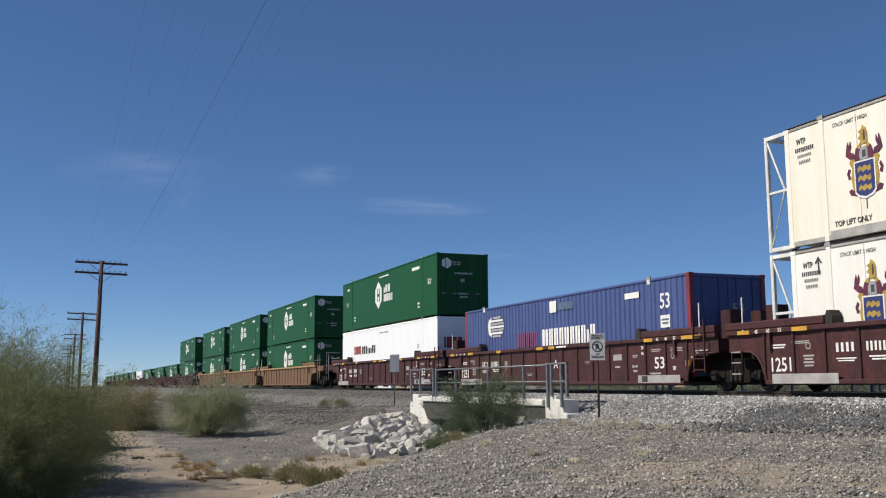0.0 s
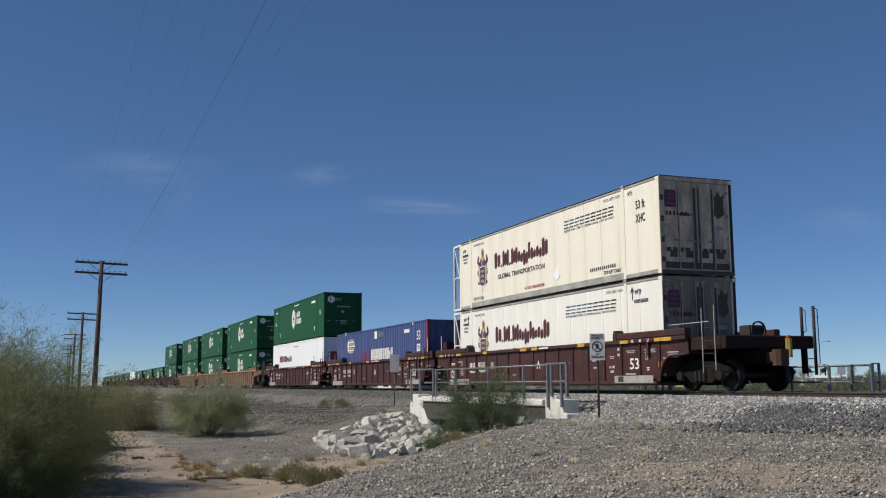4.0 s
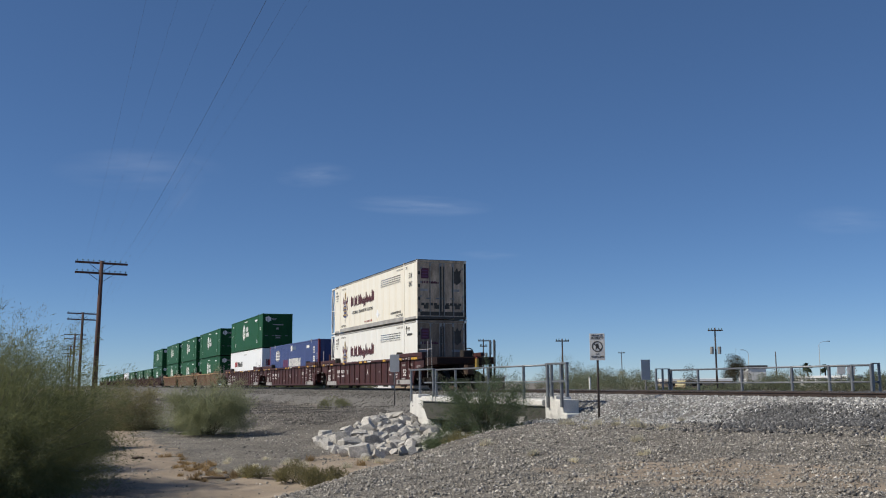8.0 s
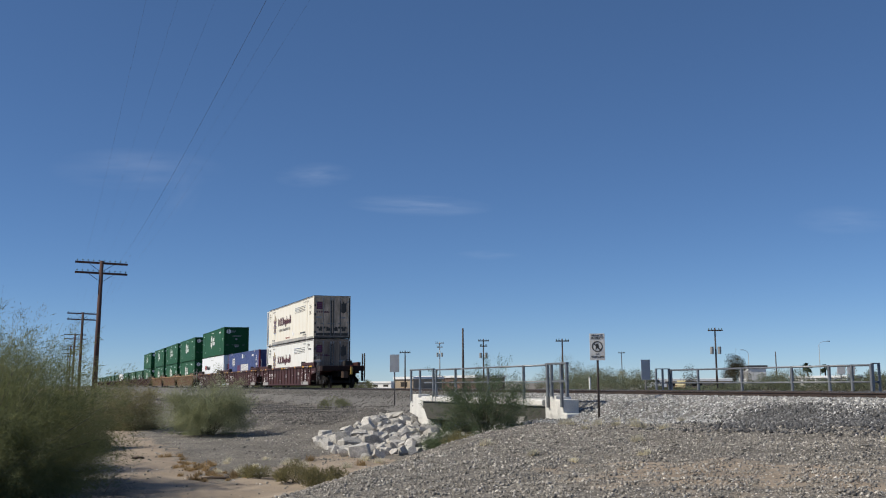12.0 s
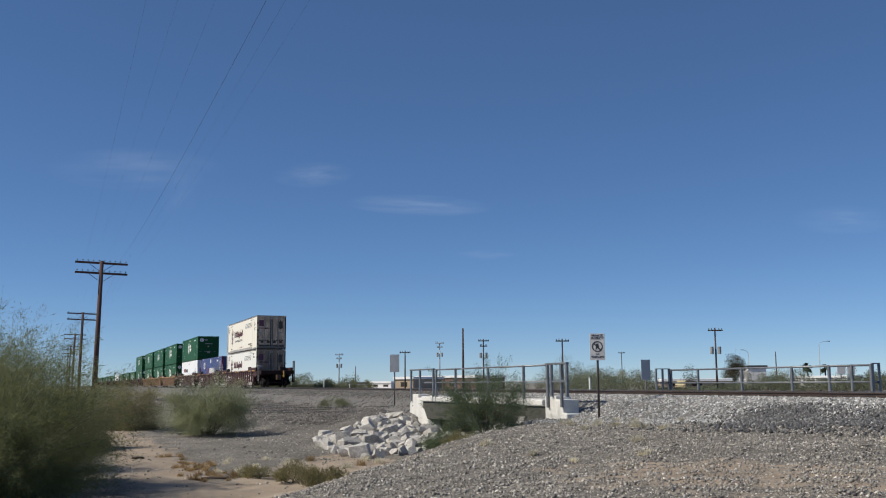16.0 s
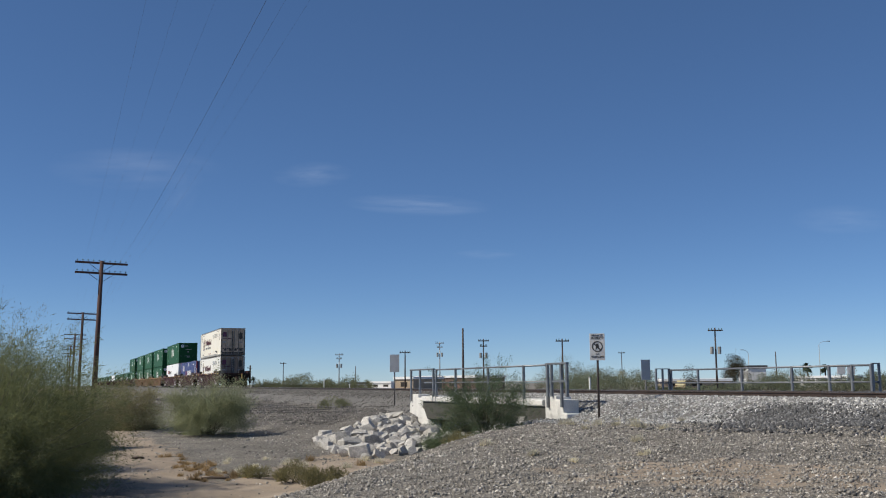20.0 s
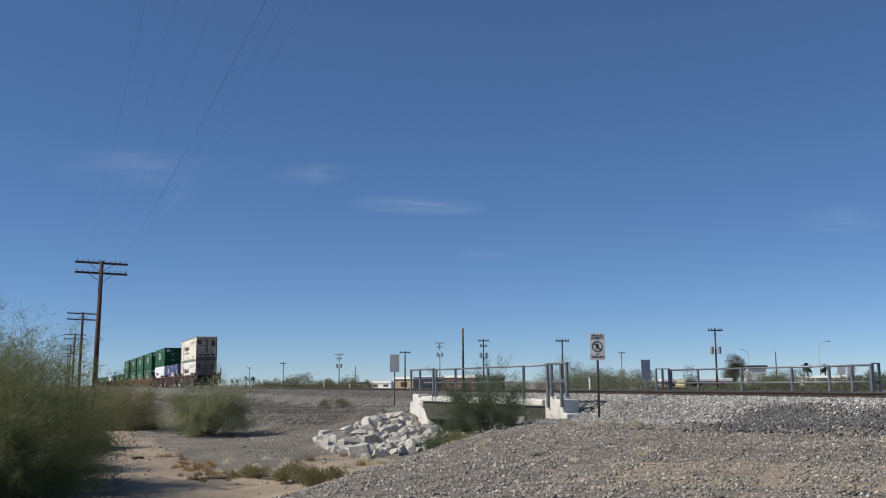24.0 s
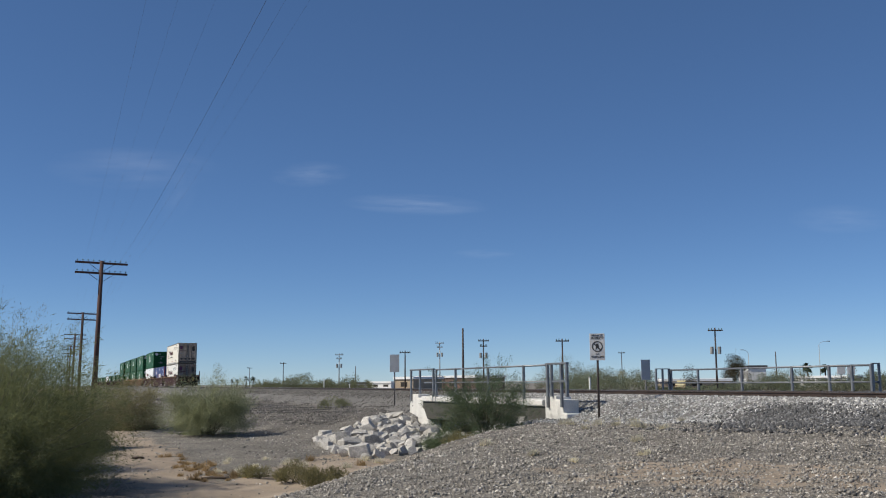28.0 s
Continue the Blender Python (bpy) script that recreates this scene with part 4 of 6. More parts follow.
    ticks(t, -15.05, -14.42, 2.26, 2.36, 10, INK, -HALF - 0.001)
    ticks(t, -14.98, -14.52, 2.12, 2.19, 9, PLATE_DARK, -HALF - 0.001)
    ticks(t, -14.94, -14.55, 1.97, 2.05, 7, PLATE_DARK, -HALF - 0.001)
    if upper:
        letters("53 ft", 0.36, INK, t, -1.02, -HALF, 2.20, width=0.50)
        letters("XHC", 0.36, INK, t, -1.02, -HALF, 1.78, width=0.52)
        letters("WTP", 0.18, INK, t, -1.58, -HALF, 2.62, width=0.26)
    else:
        badge("arrow", [(-0.02, -0.2), (0.02, -0.2), (0.02, 0.1), (0.09, 0.02), (0.11, 0.05), (0.0, 0.2), (-0.11, 0.05), (-0.09, 0.02), (-0.02, 0.1)], INK, t, -1.6, 2.5, -HALF - 0.001)
        letters("WTP", 0.22, INK, t, -1.28, -HALF, 2.52, width=0.36)
        badge("arrow", [(-0.02, -0.2), (0.02, -0.2), (0.02, 0.1), (0.09, 0.02), (0.11, 0.05), (0.0, 0.2), (-0.11, 0.05), (-0.09, 0.02), (-0.02, 0.1)], INK, t, -14.5, 2.48, -HALF - 0.001)
        ticks(t, -1.5, -0.72, 2.20, 2.31, 11, INK, -HALF - 0.001)
    part("roof_edge", Shape().box(body_front + 0.1, -0.01, -HALF - 0.002, -HALF + 0.06, TALL + 0.001, TALL + 0.022), DARK_STEEL, t, "grimy dark roof edge")
    part("roof_edge", Shape().box(-0.06, 0.006, -HALF + 0.061, HALF, TALL - 0.004, TALL + 0.022), DARK_STEEL, t)
    for y, w in ((-0.62, 0.022), (-0.06, 0.05), (0.11, 0.045), (0.57, 0.025)):
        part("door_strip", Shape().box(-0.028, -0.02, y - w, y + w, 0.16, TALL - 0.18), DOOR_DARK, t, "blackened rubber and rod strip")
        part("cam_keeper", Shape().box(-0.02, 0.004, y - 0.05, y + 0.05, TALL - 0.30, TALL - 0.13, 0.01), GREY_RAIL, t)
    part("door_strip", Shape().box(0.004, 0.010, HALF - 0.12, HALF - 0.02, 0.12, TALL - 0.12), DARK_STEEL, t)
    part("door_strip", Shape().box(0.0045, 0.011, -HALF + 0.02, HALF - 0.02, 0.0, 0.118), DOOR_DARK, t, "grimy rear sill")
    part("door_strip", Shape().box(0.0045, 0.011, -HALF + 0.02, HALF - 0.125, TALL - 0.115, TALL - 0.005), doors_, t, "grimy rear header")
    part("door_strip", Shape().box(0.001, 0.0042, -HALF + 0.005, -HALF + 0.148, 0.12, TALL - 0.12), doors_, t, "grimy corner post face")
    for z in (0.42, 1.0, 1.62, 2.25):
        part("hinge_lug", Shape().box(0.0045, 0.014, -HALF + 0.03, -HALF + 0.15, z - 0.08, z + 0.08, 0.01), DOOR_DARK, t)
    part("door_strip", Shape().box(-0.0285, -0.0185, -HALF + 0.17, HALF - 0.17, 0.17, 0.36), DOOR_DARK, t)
    # marks on the doors
    part("door_emblem", Shape().box(-0.028, -0.024, -1.09, -0.69, 1.98, 2.50), WINE, t, "red square emblem")
    for k in range(3):
        part("emblem_bar", Shape().box(-0.0235, -0.022, -1.03, -0.75, 2.06 + 0.14 * k, 2.12 + 0.14 * k), FADED_RED, t)
    block_word_end(t, -1.08, 1.74, 6, 0.085, 0.12, WINE)
    block_word_end(t, -0.66 + 0.08, 1.74, 4, 0.085, 0.08, WINE)
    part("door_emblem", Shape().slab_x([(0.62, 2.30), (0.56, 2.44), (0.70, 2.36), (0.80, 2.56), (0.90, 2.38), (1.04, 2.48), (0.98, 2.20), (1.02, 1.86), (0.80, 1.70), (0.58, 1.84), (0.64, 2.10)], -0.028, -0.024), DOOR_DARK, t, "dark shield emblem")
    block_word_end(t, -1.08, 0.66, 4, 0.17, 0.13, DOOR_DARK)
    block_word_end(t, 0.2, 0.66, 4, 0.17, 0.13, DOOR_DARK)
    for y in (-0.95, 0.72):
        bars(t, -0.024, y, 1.42, 0.42, 0.12, PLATE_GREY, facing="end")
    for k in range(4):
        part("placard_holder", Shape().box(-0.028, -0.02, -0.95 + 0.55 * k, -0.7 + 0.55 * k, 0.5, 0.7), DOOR_DARK, t)
    return t


def block_word_end(parent, y0, z0, n, w, tall, material):
    for k in range(n):
        part("emblem_block", Shape().box(-0.028, -0.023, y0 + k * (w + 0.05), y0 + k * (w + 0.05) + w, z0, z0 + tall), material, parent)


def green_box():
    t = thing("green_container", "dark green steel container with a white hexagon emblem", "container", group="containers on the train")
    container_shell(t, GREEN, posts=GREEN, panel=1.22, seam=0.001)
    y = -HALF - 0.002
    hexa = [(-0.56, 0.34), (-0.56, -0.34), (0, -0.74), (0.56, -0.34), (0.56, 0.34), (0, 0.74)]
    badge("emblem_hexagon", hexa, MARK_WHITE, t, -8.95, 1.65, y)
    for dx in (-0.24, 0.14):
        badge("emblem_bar", rect(dx, dx + 0.1, -0.36, 0.36), GREEN, t, -8.95, 1.65, y - 0.003)
    badge("emblem_bar", rect(-0.14, 0.14, -0.07, 0.07), GREEN, t, -8.95, 1.65, y - 0.003)
    block_word(t, -8.0, 1.70, [0.2, 0.30, 0.34], 0.42, MARK_WHITE, 0.1, 0.0, 2, y=y)
    block_word(t, -8.0, 1.22, [0.34, 0.3, 0.32, 0.26], 0.40, MARK_WHITE, 0.08, 0.0, 2, y=y)
    letters("53'", 0.36, MARK_WHITE, t, -1.0, -HALF + 0.004, 1.62, width=0.5)
    letters("53'", 0.32, MARK_WHITE, t, -15.1, -HALF + 0.004, 1.55, width=0.46)
    bars(t, -2.9, y, 2.45, 1.1, 0.15, MARK_WHITE)
    bars(t, -8.0, y, 2.6, 1.6, 0.07, MARK_WHITE)
    bars(t, -14.9, y, 2.45, 0.45, 0.12, MARK_WHITE)
    for x in (-2.5, -13.5):
        bars(t, x, y, 0.62, 0.28, 0.34, MARK_WHITE, 2)
    part("door_emblem", Shape().slab_x([(-0.8 + a * 0.42, 2.42 + b * 0.36) for a, b in hexa], -0.028, -0.022), MARK_WHITE, t)
    bars(t, -0.022, -0.3, 2.42, 0.45, 0.2, PLATE_GREY, 2, facing="end")
    bars(t, -0.022, 0.05, 1.95, 0.9, 0.08, PLATE_GREY, facing="end")
    bars(t, -0.022, 0.05, 0.92, 0.5, 0.32, PLATE_GREY, 2, facing="end")
    bars(t, -0.022, 0.0, 1.62, 0.2, 0.16, PLATE_GREY, facing="end")
    return t


def white_box():
    t = thing("white_container", "white steel container with red and black lettering blocks", "container", group="containers on the train")
    container_shell(t, PURE, posts=PURE, panel=1.22, seam=0.0025)
    block_word(t, -13.6, 1.5, [0.42, 0.38, 0.44], 0.48, INK_RUST, 0.05, 0.0, 2)
    block_word(t, -12.05, 1.5, [0.28, 0.25, 0.25, 0.14, 0.22, 0.14, 0.24, 0.24], 0.44, INK, 0.11, 0.0, 2)
    letters("53", 0.3, PLATE_GREY, t, -2.6, -HALF + 0.001, 1.6)
    bars(t, -8.0, -HALF, 2.55, 1.5, 0.07, PLATE_GREY)
    bars(t, -0.022, -0.5, 1.7, 0.9, 0.5, INK_RUST, 1, facing="end")
    bars(t, -0.022, -0.4, 1.1, 1.1, 0.4, INK, 1, facing="end")
    return t


def blue_box():
    t = thing("blue_container", "blue corrugated steel container with red corner posts", "container", group="containers on the train")
    container_shell(t, BLUE, posts=BLUE, corrugated=True, corner=RED_POST)
    y = -HALF - 0.004
    for k in range(7):
        r = 0.68 * math.sqrt(max(0.0, 1 - ((k - 3) / 3.6) ** 2))
        badge("emblem_disc", rect(-r, r, -0.042, 0.042), MARK_WHITE if k % 2 else PLATE_GREY, t, -12.9, 2.08 + (k - 3) * 0.122, y)
    badge("emblem_arc", [(-0.5, 0.08), (-0.4, 0.3), (-0.1, 0.42), (-0.25, 0.14), (-0.25, -0.14), (-0.08, -0.4), (-0.4, -0.28)], MARK_WHITE, t, -13.25, 2.08, y - 0.004)
    block_word(t, -11.0, 1.17, [0.30, 0.26, 0.26, 0.24, 0.28], 0.56, FADED_RED, 0.08, 0.0, 2, y=y)
    block_word(t, -8.95, 1.17, [0.44, 0.29, 0.31, 0.29, 0.31, 0.29, 0.31, 0.29, 0.14, 0.31], 0.60, MARK_WHITE, 0.085, 0.0, 2, y=y)
    for x in (-2.02, -14.13):
        part("post_cap", Shape().box(x - 0.08, x + 0.08, y - 0.008, y + 0.02, TALL - 0.16, TALL + 0.03, 0.01), FRAME_WHITE, t, "worn white lifting casting")
        part("post_edge", Shape().box(x - 0.012, x + 0.012, y - 0.006, y + 0.0, 0.05, TALL - 0.17), INK_BLUE, t)
    bars(t, -1.21, y - 0.004, 1.6, 0.36, 0.2, INK_BLUE, 2)
    letters("53", 0.62, MARK_WHITE, t, -1.2, y, 2.17, width=0.5)
    part("data_plate", Shape().box(-1.45, -0.98, y - 0.002, y + 0.003, 1.42, 1.78), MARK_WHITE, t, "white data plate")
    part("data_plate", Shape().box(-8.35, -7.85, y - 0.002, y + 0.003, 2.32, 2.72), MARK_WHITE, t, "white paper placard")
    bars(t, -7.2, y, 2.5, 1.1, 0.26, INK_BLUE, name="scuffed_patch")
    bars(t, -2.95, y, 2.48, 0.8, 0.18, MARK_WHITE)
    letters("53", 0.42, PLATE_GREY, t, -0.022, 0.35, 1.9, facing="end", width=0.4)
    return t


# ---- well cars ----
def arch_side():
    """Outline of a well's side: low between the trucks, high and cut away over them."""
    mid = -LENGTH / 2
    h = [(0.02, 0.22), (0.10, 0.42), (0.20, 0.66), (0.36, 0.86), (0.60, 0.97), (1.45, 1.0), (1.45, 1.52)]
    right = h
    left = [(2 * mid - x, z) for x, z in reversed(h)]
    return left + right


def well_unit(skin, sill, label, rear_outer, front_outer, marks):
    t = thing("well_car", label, "railcar", group="well cars of the train")
    mid = -LENGTH / 2
    for sgn in (-1, 1):
        ya, yb = sorted((sgn * 1.47, sgn * 1.50))
        side = part("side_wall", Shape().slab(arch_side(), ya, yb), skin, t)
        a, b = sorted((sgn * 1.42, sgn * 1.60))
        part("top_sill", Shape().box(2 * mid - 1.45, 1.45, a, b, 1.40, 1.52, 0.02), sill, side)
        part("bottom_sill", Shape().box(2 * mid, 0.0, a, b, 0.18, 0.29, 0.02), skin, side)
        rib = Shape().box(-0.035, 0.035, *sorted((sgn * 1.50, sgn * 1.545)), 0.29, 1.40, 0.012).mesh("rib", skin)
        for k in range(17):
            part("rib", rib, skin, side, at=pose(mid + 1.02 * (k - 8), 0, 0))
        part("splice_plate", Shape().box(mid - 0.13, mid + 0.13, *sorted((sgn * 1.501, sgn * 1.53)), 0.29, 1.40), skin, side)
        for x0, x1 in ((-2.05, 1.45), (2 * mid - 1.45, 2 * mid + 2.05)):
            a, b = sorted((sgn * 1.40, sgn * 1.61))
            part("raised_chord", Shape().box(x0, x1, a, b, 1.52, 1.72, 0.03), skin, side)
            part("end_rib", Shape().box(x0 + 1.55, x0 + 1.65, *sorted((sgn * 1.50, sgn * 1.58)), 1.0, 1.40), skin, side)
        rim = [(0.0, 0.20), (0.09, 0.42), (0.19, 0.66), (0.35, 0.87), (0.60, 0.985), (1.40, 1.01)]
        for e in (0, 1):
            part("arch_rim", Shape().tube([((x if e == 0 else 2 * mid - x), sgn * 1.52, z) for x, z in rim], 0.035, 6), skin, side, smooth=True)
        for x in (-2.2, 2 * mid + 2.2):
            a, b = sorted((sgn * 1.33, sgn * 1.60))
            part("corner_guide", Shape().slab([(x - 0.11, 1.5), (x + 0.11, 1.5), (x + 0.11, 1.7), (x + 0.05, 1.82), (x - 0.05, 1.82), (x - 0.11, 1.7)], a, b), DARK_STEEL, side)
    for e in range(2):
        outer = rear_outer if e == 0 else front_outer
        fx = (lambda x: x) if e == 0 else (lambda x: 2 * mid - x)

        def bx(name, x0, x1, y0, y1, z0, z1, m, c=0.02, parent=None, lab=""):
            xa, xb = sorted((fx(x0), fx(x1)))
            return part(name, Shape().box(xa, xb, y0, y1, z0, z1, c), m, parent or t, lab)

        bx("bolster", 0.2, 1.45, -1.45, 1.45, 1.05, 1.38, skin)
        bx("bulkhead", 0.12, 0.22, -1.45, 1.45, 0.5, 1.5, skin)
        if outer:
            d = 0.02
            pl = bx("end_platform", 1.45, 2.95 + d, -1.42, 1.42, 1.12, 1.46, MAROON_GRIME if marks == "tail" else skin, 0.03, lab="oily end platform" if marks == "tail" else "")
            bx("draft_sill", 0.3, 2.9 + d, -0.32, 0.32, 0.72, 1.12, TRUCK_BLACK, 0.03)
            cp = bx("coupler", 2.9 + d, 3.28 + d, -0.12, 0.12, 0.74, 1.02, RUST, 0.04, lab="rusty knuckle coupler")
            bx("knuckle", 3.2 + d, 3.52 + d, -0.24, 0.18, 0.66, 1.08, RUST, 0.09, cp)
            for x, low in ((2.62, 1.30), (3.08, 0.42)):
                post = part("corner_post", Shape().tube([(fx(x), 1.38, low), (fx(x), 1.38, 2.26)], 0.042, 8), DARK_STEEL, t, smooth=True)
                part("grab_iron", Shape().tube([(fx(x), 1.38, 2.22), (fx(x + 0.15), 1.38, 2.16), (fx(x + 0.16), 1.38, low + 0.30), (fx(x), 1.38, low + 0.24)], 0.014, 5), DARK_STEEL, post)
            for z in (0.5, 0.85):
                part("step", Shape().tube([(fx(2.72), 1.38, z), (fx(3.08), 1.38, z)], 0.014, 5), skin, t)
            part("step_hanger", Shape().box(*sorted((fx(2.62), fx(2.78))), 1.28, 1.40, 0.45, 1.25, 0.02), TRUCK_BLACK, t)
            lad = bx("ladder", 2.20, 2.225, -1.60, -1.575, 0.5, 2.2, PLATE_GREY, 0.005, lab="pale steel ladder")
            bx("ladder_rail", 2.74, 2.765, -1.60, -1.575, 0.55, 2.25, PLATE_GREY, 0.005, lad)
            for z in (0.65, 0.98, 1.32, 1.66):
                bx("rung", 2.23, 2.74, -1.595, -1.572, z, z + 0.02, DARK_STEEL, 0.005, lad)
            bx("handhold", 0.35, 2.2, -1.36, -1.335, 1.84, 1.865, PLATE_GREY, 0.005, lad)
            bx("brake_cabinet", 1.15, 1.6, 0.45, 0.95, 1.46, 1.82, DARK_STEEL, 0.04)
            part("brake_wheel", Shape().lathe([(-0.02, 0.25), (0.02, 0.25), (0.02, 0.21), (-0.02, 0.21), (-0.02, 0.25)], 16, "x"), DARK_STEEL, t, at=pose(fx(1.66), 0.7, 1.68))
            part("air_hose", Shape().tube([(fx(2.8), 0.35, 0.85), (fx(3.1), 0.38, 0.7), (fx(3.25), 0.36, 0.42), (fx(3.3), 0.3, 0.25)], 0.025, 6), DARK_STEEL, t)
            if marks == "tail":
                dev = bx("tail_marker", 2.98 + d, 3.16 + d, 0.42, 0.58, 0.88, 1.38, MARKER, 0.05, lab="dull yellow end-of-train marker")
                bx("marker_lamp", 3.02 + d, 3.12 + d, 0.46, 0.54, 1.38, 1.46, INK_RUST, 0.02, dev)
            truck_x, n_truck = fx(1.4), True
        else:
            bx("connector", 1.45, 1.78, -0.5, 0.5, 0.85, 1.2, DARK_STEEL, 0.04)
            for y in (-0.72, 0.28):
                bx("end_stanchion", 0.55, 0.95, y, y + 0.42, 1.38, 2.18, skin, 0.03)
            if e == 0:
                lad = bx("ladder", 0.55, 0.59, -1.66, -1.62, 0.5, 1.9, skin, 0.005)
                bx("ladder_rail", 1.02, 1.06, -1.66, -1.62, 0.5, 1.9, skin, 0.005, lad)
                for z in (0.55, 0.85, 1.15, 1.45):
                    bx("rung", 0.59, 1.02, -1.655, -1.625, z, z + 0.03, skin, 0.005, lad)
            else:
                st = bx("hanging_step", 0.86, 0.90, -1.58, -1.52, 0.42, 1.02, MAROON_GRIME, 0.01)
                bx("step_rail", 1.26, 1.30, -1.58, -1.52, 0.42, 1.02, MAROON_GRIME, 0.01, st)
                for z in (0.42, 0.70, 0.96):
                    bx("tread", 0.90, 1.26, -1.60, -1.50, z, z + 0.04, PLATE_DARK, 0.01, st)
            part("handhold", Shape().tube([(fx(0.78), -1.58, 1.5), (fx(0.78), -1.58, 2.35)], 0.018, 6), MARK_WHITE, t)
            truck_x, n_truck = fx(1.72), e == 1
        if n_truck:
            truck(t, truck_x)
    part("floor", Shape().box(2 * mid - 0.1, 0.1, -1.42, 1.42, 0.16, 0.25), DARK_STEEL, t)
    if marks == "far":
        return t
    # stencils and tape along the near side
    y, yr = -1.503, -1.603
    for x, w in ((-1.68, 0.45), (0.38, 0.85), (-14.9, 0.5), (-16.9, 0.45), (-4.3, 0.45), (-7.7, 0.45), (-8.6, 0.5), (-12.1, 0.4)):
        bars(t, x, yr, 1.455, w, 0.10, YELLOW, name="reflective_tape")
    bars(t, -7.0, yr, 1.46, 0.7, 0.05, MARK_WHITE)
    part("reflective_square", Shape().box(-0.02, 0.14, -1.506, -1.502, 0.68, 0.84), YELLOW, t)
    for k, w in enumerate(("45", "48", "53")):
        letters(w, 0.13, MARK_WHITE, t, -1.2 + 0.42 * k, yr - 0.002, 1.455)
        letters(w, 0.13, MARK_WHITE, t, 2 * mid - 0.25 + 0.42 * k, yr - 0.002, 1.455)
    letters("20", 0.14, MARK_WHITE, t, -2.02, -1.588, 1.25)
    letters("40", 0.14, MARK_WHITE, t, -2.02, -1.588, 1.08)
    letters("53", 0.46, MARK_WHITE, t, -1.27, y, 0.78, width=0.5)
    bars(t, -0.43, y, 1.16, 0.6, 0.12, PLATE_GREY, 3)
    bars(t, -0.55, y, 0.64, 0.16, 0.12, MARK_WHITE, 2)
    for x, z, w, h, rows in ((-2.55, 1.02, 0.3, 0.1, 2), (-1.45, 1.16, 0.5, 0.10, 2), (-1.5, 0.50, 0.55, 0.05, 1), (0.72, 1.02, 0.55, 0.2, 3), (0.35, 0.92, 0.2, 0.05, 1), (-3.55, 0.72, 0.3, 0.05, 1),
                          (-15.0, 1.15, 0.6, 0.08, 2), (-14.75, 0.72, 0.35, 0.3, 4), (-9.6, 0.55, 0.4, 0.1, 2), (-5.4, 0.9, 0.3, 0.08, 2)):
        bars(t, x, y, z, w, h, PLATE_GREY, rows)
    for x, z in ((-0.62, 0.98), (-14.75, 1.06)):
        disc = Shape()
        disc.add([(x + r * math.cos(math.pi * k / 8), y - 0.002, z + r * math.sin(math.pi * k / 8)) for r in (0.085, 0.06) for k in range(16)],
                 [(k, (k + 1) % 16, 16 + (k + 1) % 16, 16 + k) for k in range(16)])
        part("round_stencil", disc, PLATE_GREY, t)
    letters("LD LMT", 0.1, MARK_WHITE, t, -2.55, y, 0.72)
    letters("NEW", 0.1, MARK_WHITE, t, -2.55, y, 0.58)
    part("stencil_panel", Shape().box(-2.26, -0.15, y - 0.102, y - 0.097, 0.235, 0.45), PLATE_GREY, t, "grey stencil panel")
    part("stencil_patch", Shape().box(-2.05, -1.75, y - 0.106, y - 0.1025, 0.26, 0.43), INK, t)
    part("stencil_panel", Shape().box(-3.78, -3.3, y - 0.001, y + 0.002, 0.92, 1.1), PLATE_GREY, t)
    if marks != "plain":
        letters("A", 0.40, MARK_WHITE, t, -7.58, y, 0.88)
    letters("1251", 0.46, MARK_WHITE, t, -15.68, y, 0.63, width=0.68)
    part("stencil_panel", Shape().box(-15.9, -13.75, y - 0.102, y - 0.097, 0.20, 0.43), PLATE_GREY, t)
    ticks(t, -13.88, -13.28, 0.89, 1.09, 4, MARK_WHITE, y)
    ticks(t, -13.0, -12.3, 0.89, 1.09, 6, MARK_WHITE, y)
    part("stencil_box", Shape().box(-11.76, -11.46, y, y + 0.002, 0.82, 1.08), PLATE_DARK, t)
    bars(t, -13.6, y, 0.72, 0.6, 0.1, MARK_WHITE, 2)
    bars(t, -12.6, y, 0.74, 0.66, 0.12, MARK_WHITE, 2)
    bars(t, -15.75, y, 1.08, 0.5, 0.12, MARK_WHITE, 2)
    return t


def truck(t, x):
    """Three-piece freight truck: side frames, bolster, springs, two turning wheelsets."""
    for sgn in (-1, 1):
        a, b = sorted((sgn * 0.93, sgn * 1.08))
        o = [(-1.25, 0.48), (-1.05, 0.36), (-0.75, 0.42), (-0.45, 0.22), (0.45, 0.22), (0.75, 0.42), (1.05, 0.36), (1.25, 0.48), (1.15, 0.62), (0.5, 0.82), (-0.5, 0.82), (-1.15, 0.62)]
        fr = part("side_frame", Shape().slab([(x + p, q) for p, q in o], a, b), TRUCK_BLACK, t, round_edges=0.02)
        for dx in (-0.89, 0.89):
            part("bearing_cap", Shape().lathe([(-0.06, 0.0), (-0.06, 0.13), (0.06, 0.15)], 12), WHEEL_STEEL, fr, at=pose(x + dx, sgn * 1.12, 0.42))
        for dx in (-0.18, 0.0, 0.18):
            part("spring", Shape().tube([(x + dx, sgn * 1.10, 0.28), (x + dx, sgn * 1.10, 0.55)], 0.07, 8), WHEEL_STEEL, fr)
    part("truck_bolster", Shape().box(x - 0.2, x + 0.2, -1.1, 1.1, 0.5, 0.85, 0.03), TRUCK_BLACK, t)
    for dx in (-0.89, 0.89):
        w = part("wheelset", wheel_mesh(), WHEEL_STEEL, t, at=pose(x + dx, 0, 0.42))
        WHEELS.append((w, x + dx))


_wheel = []


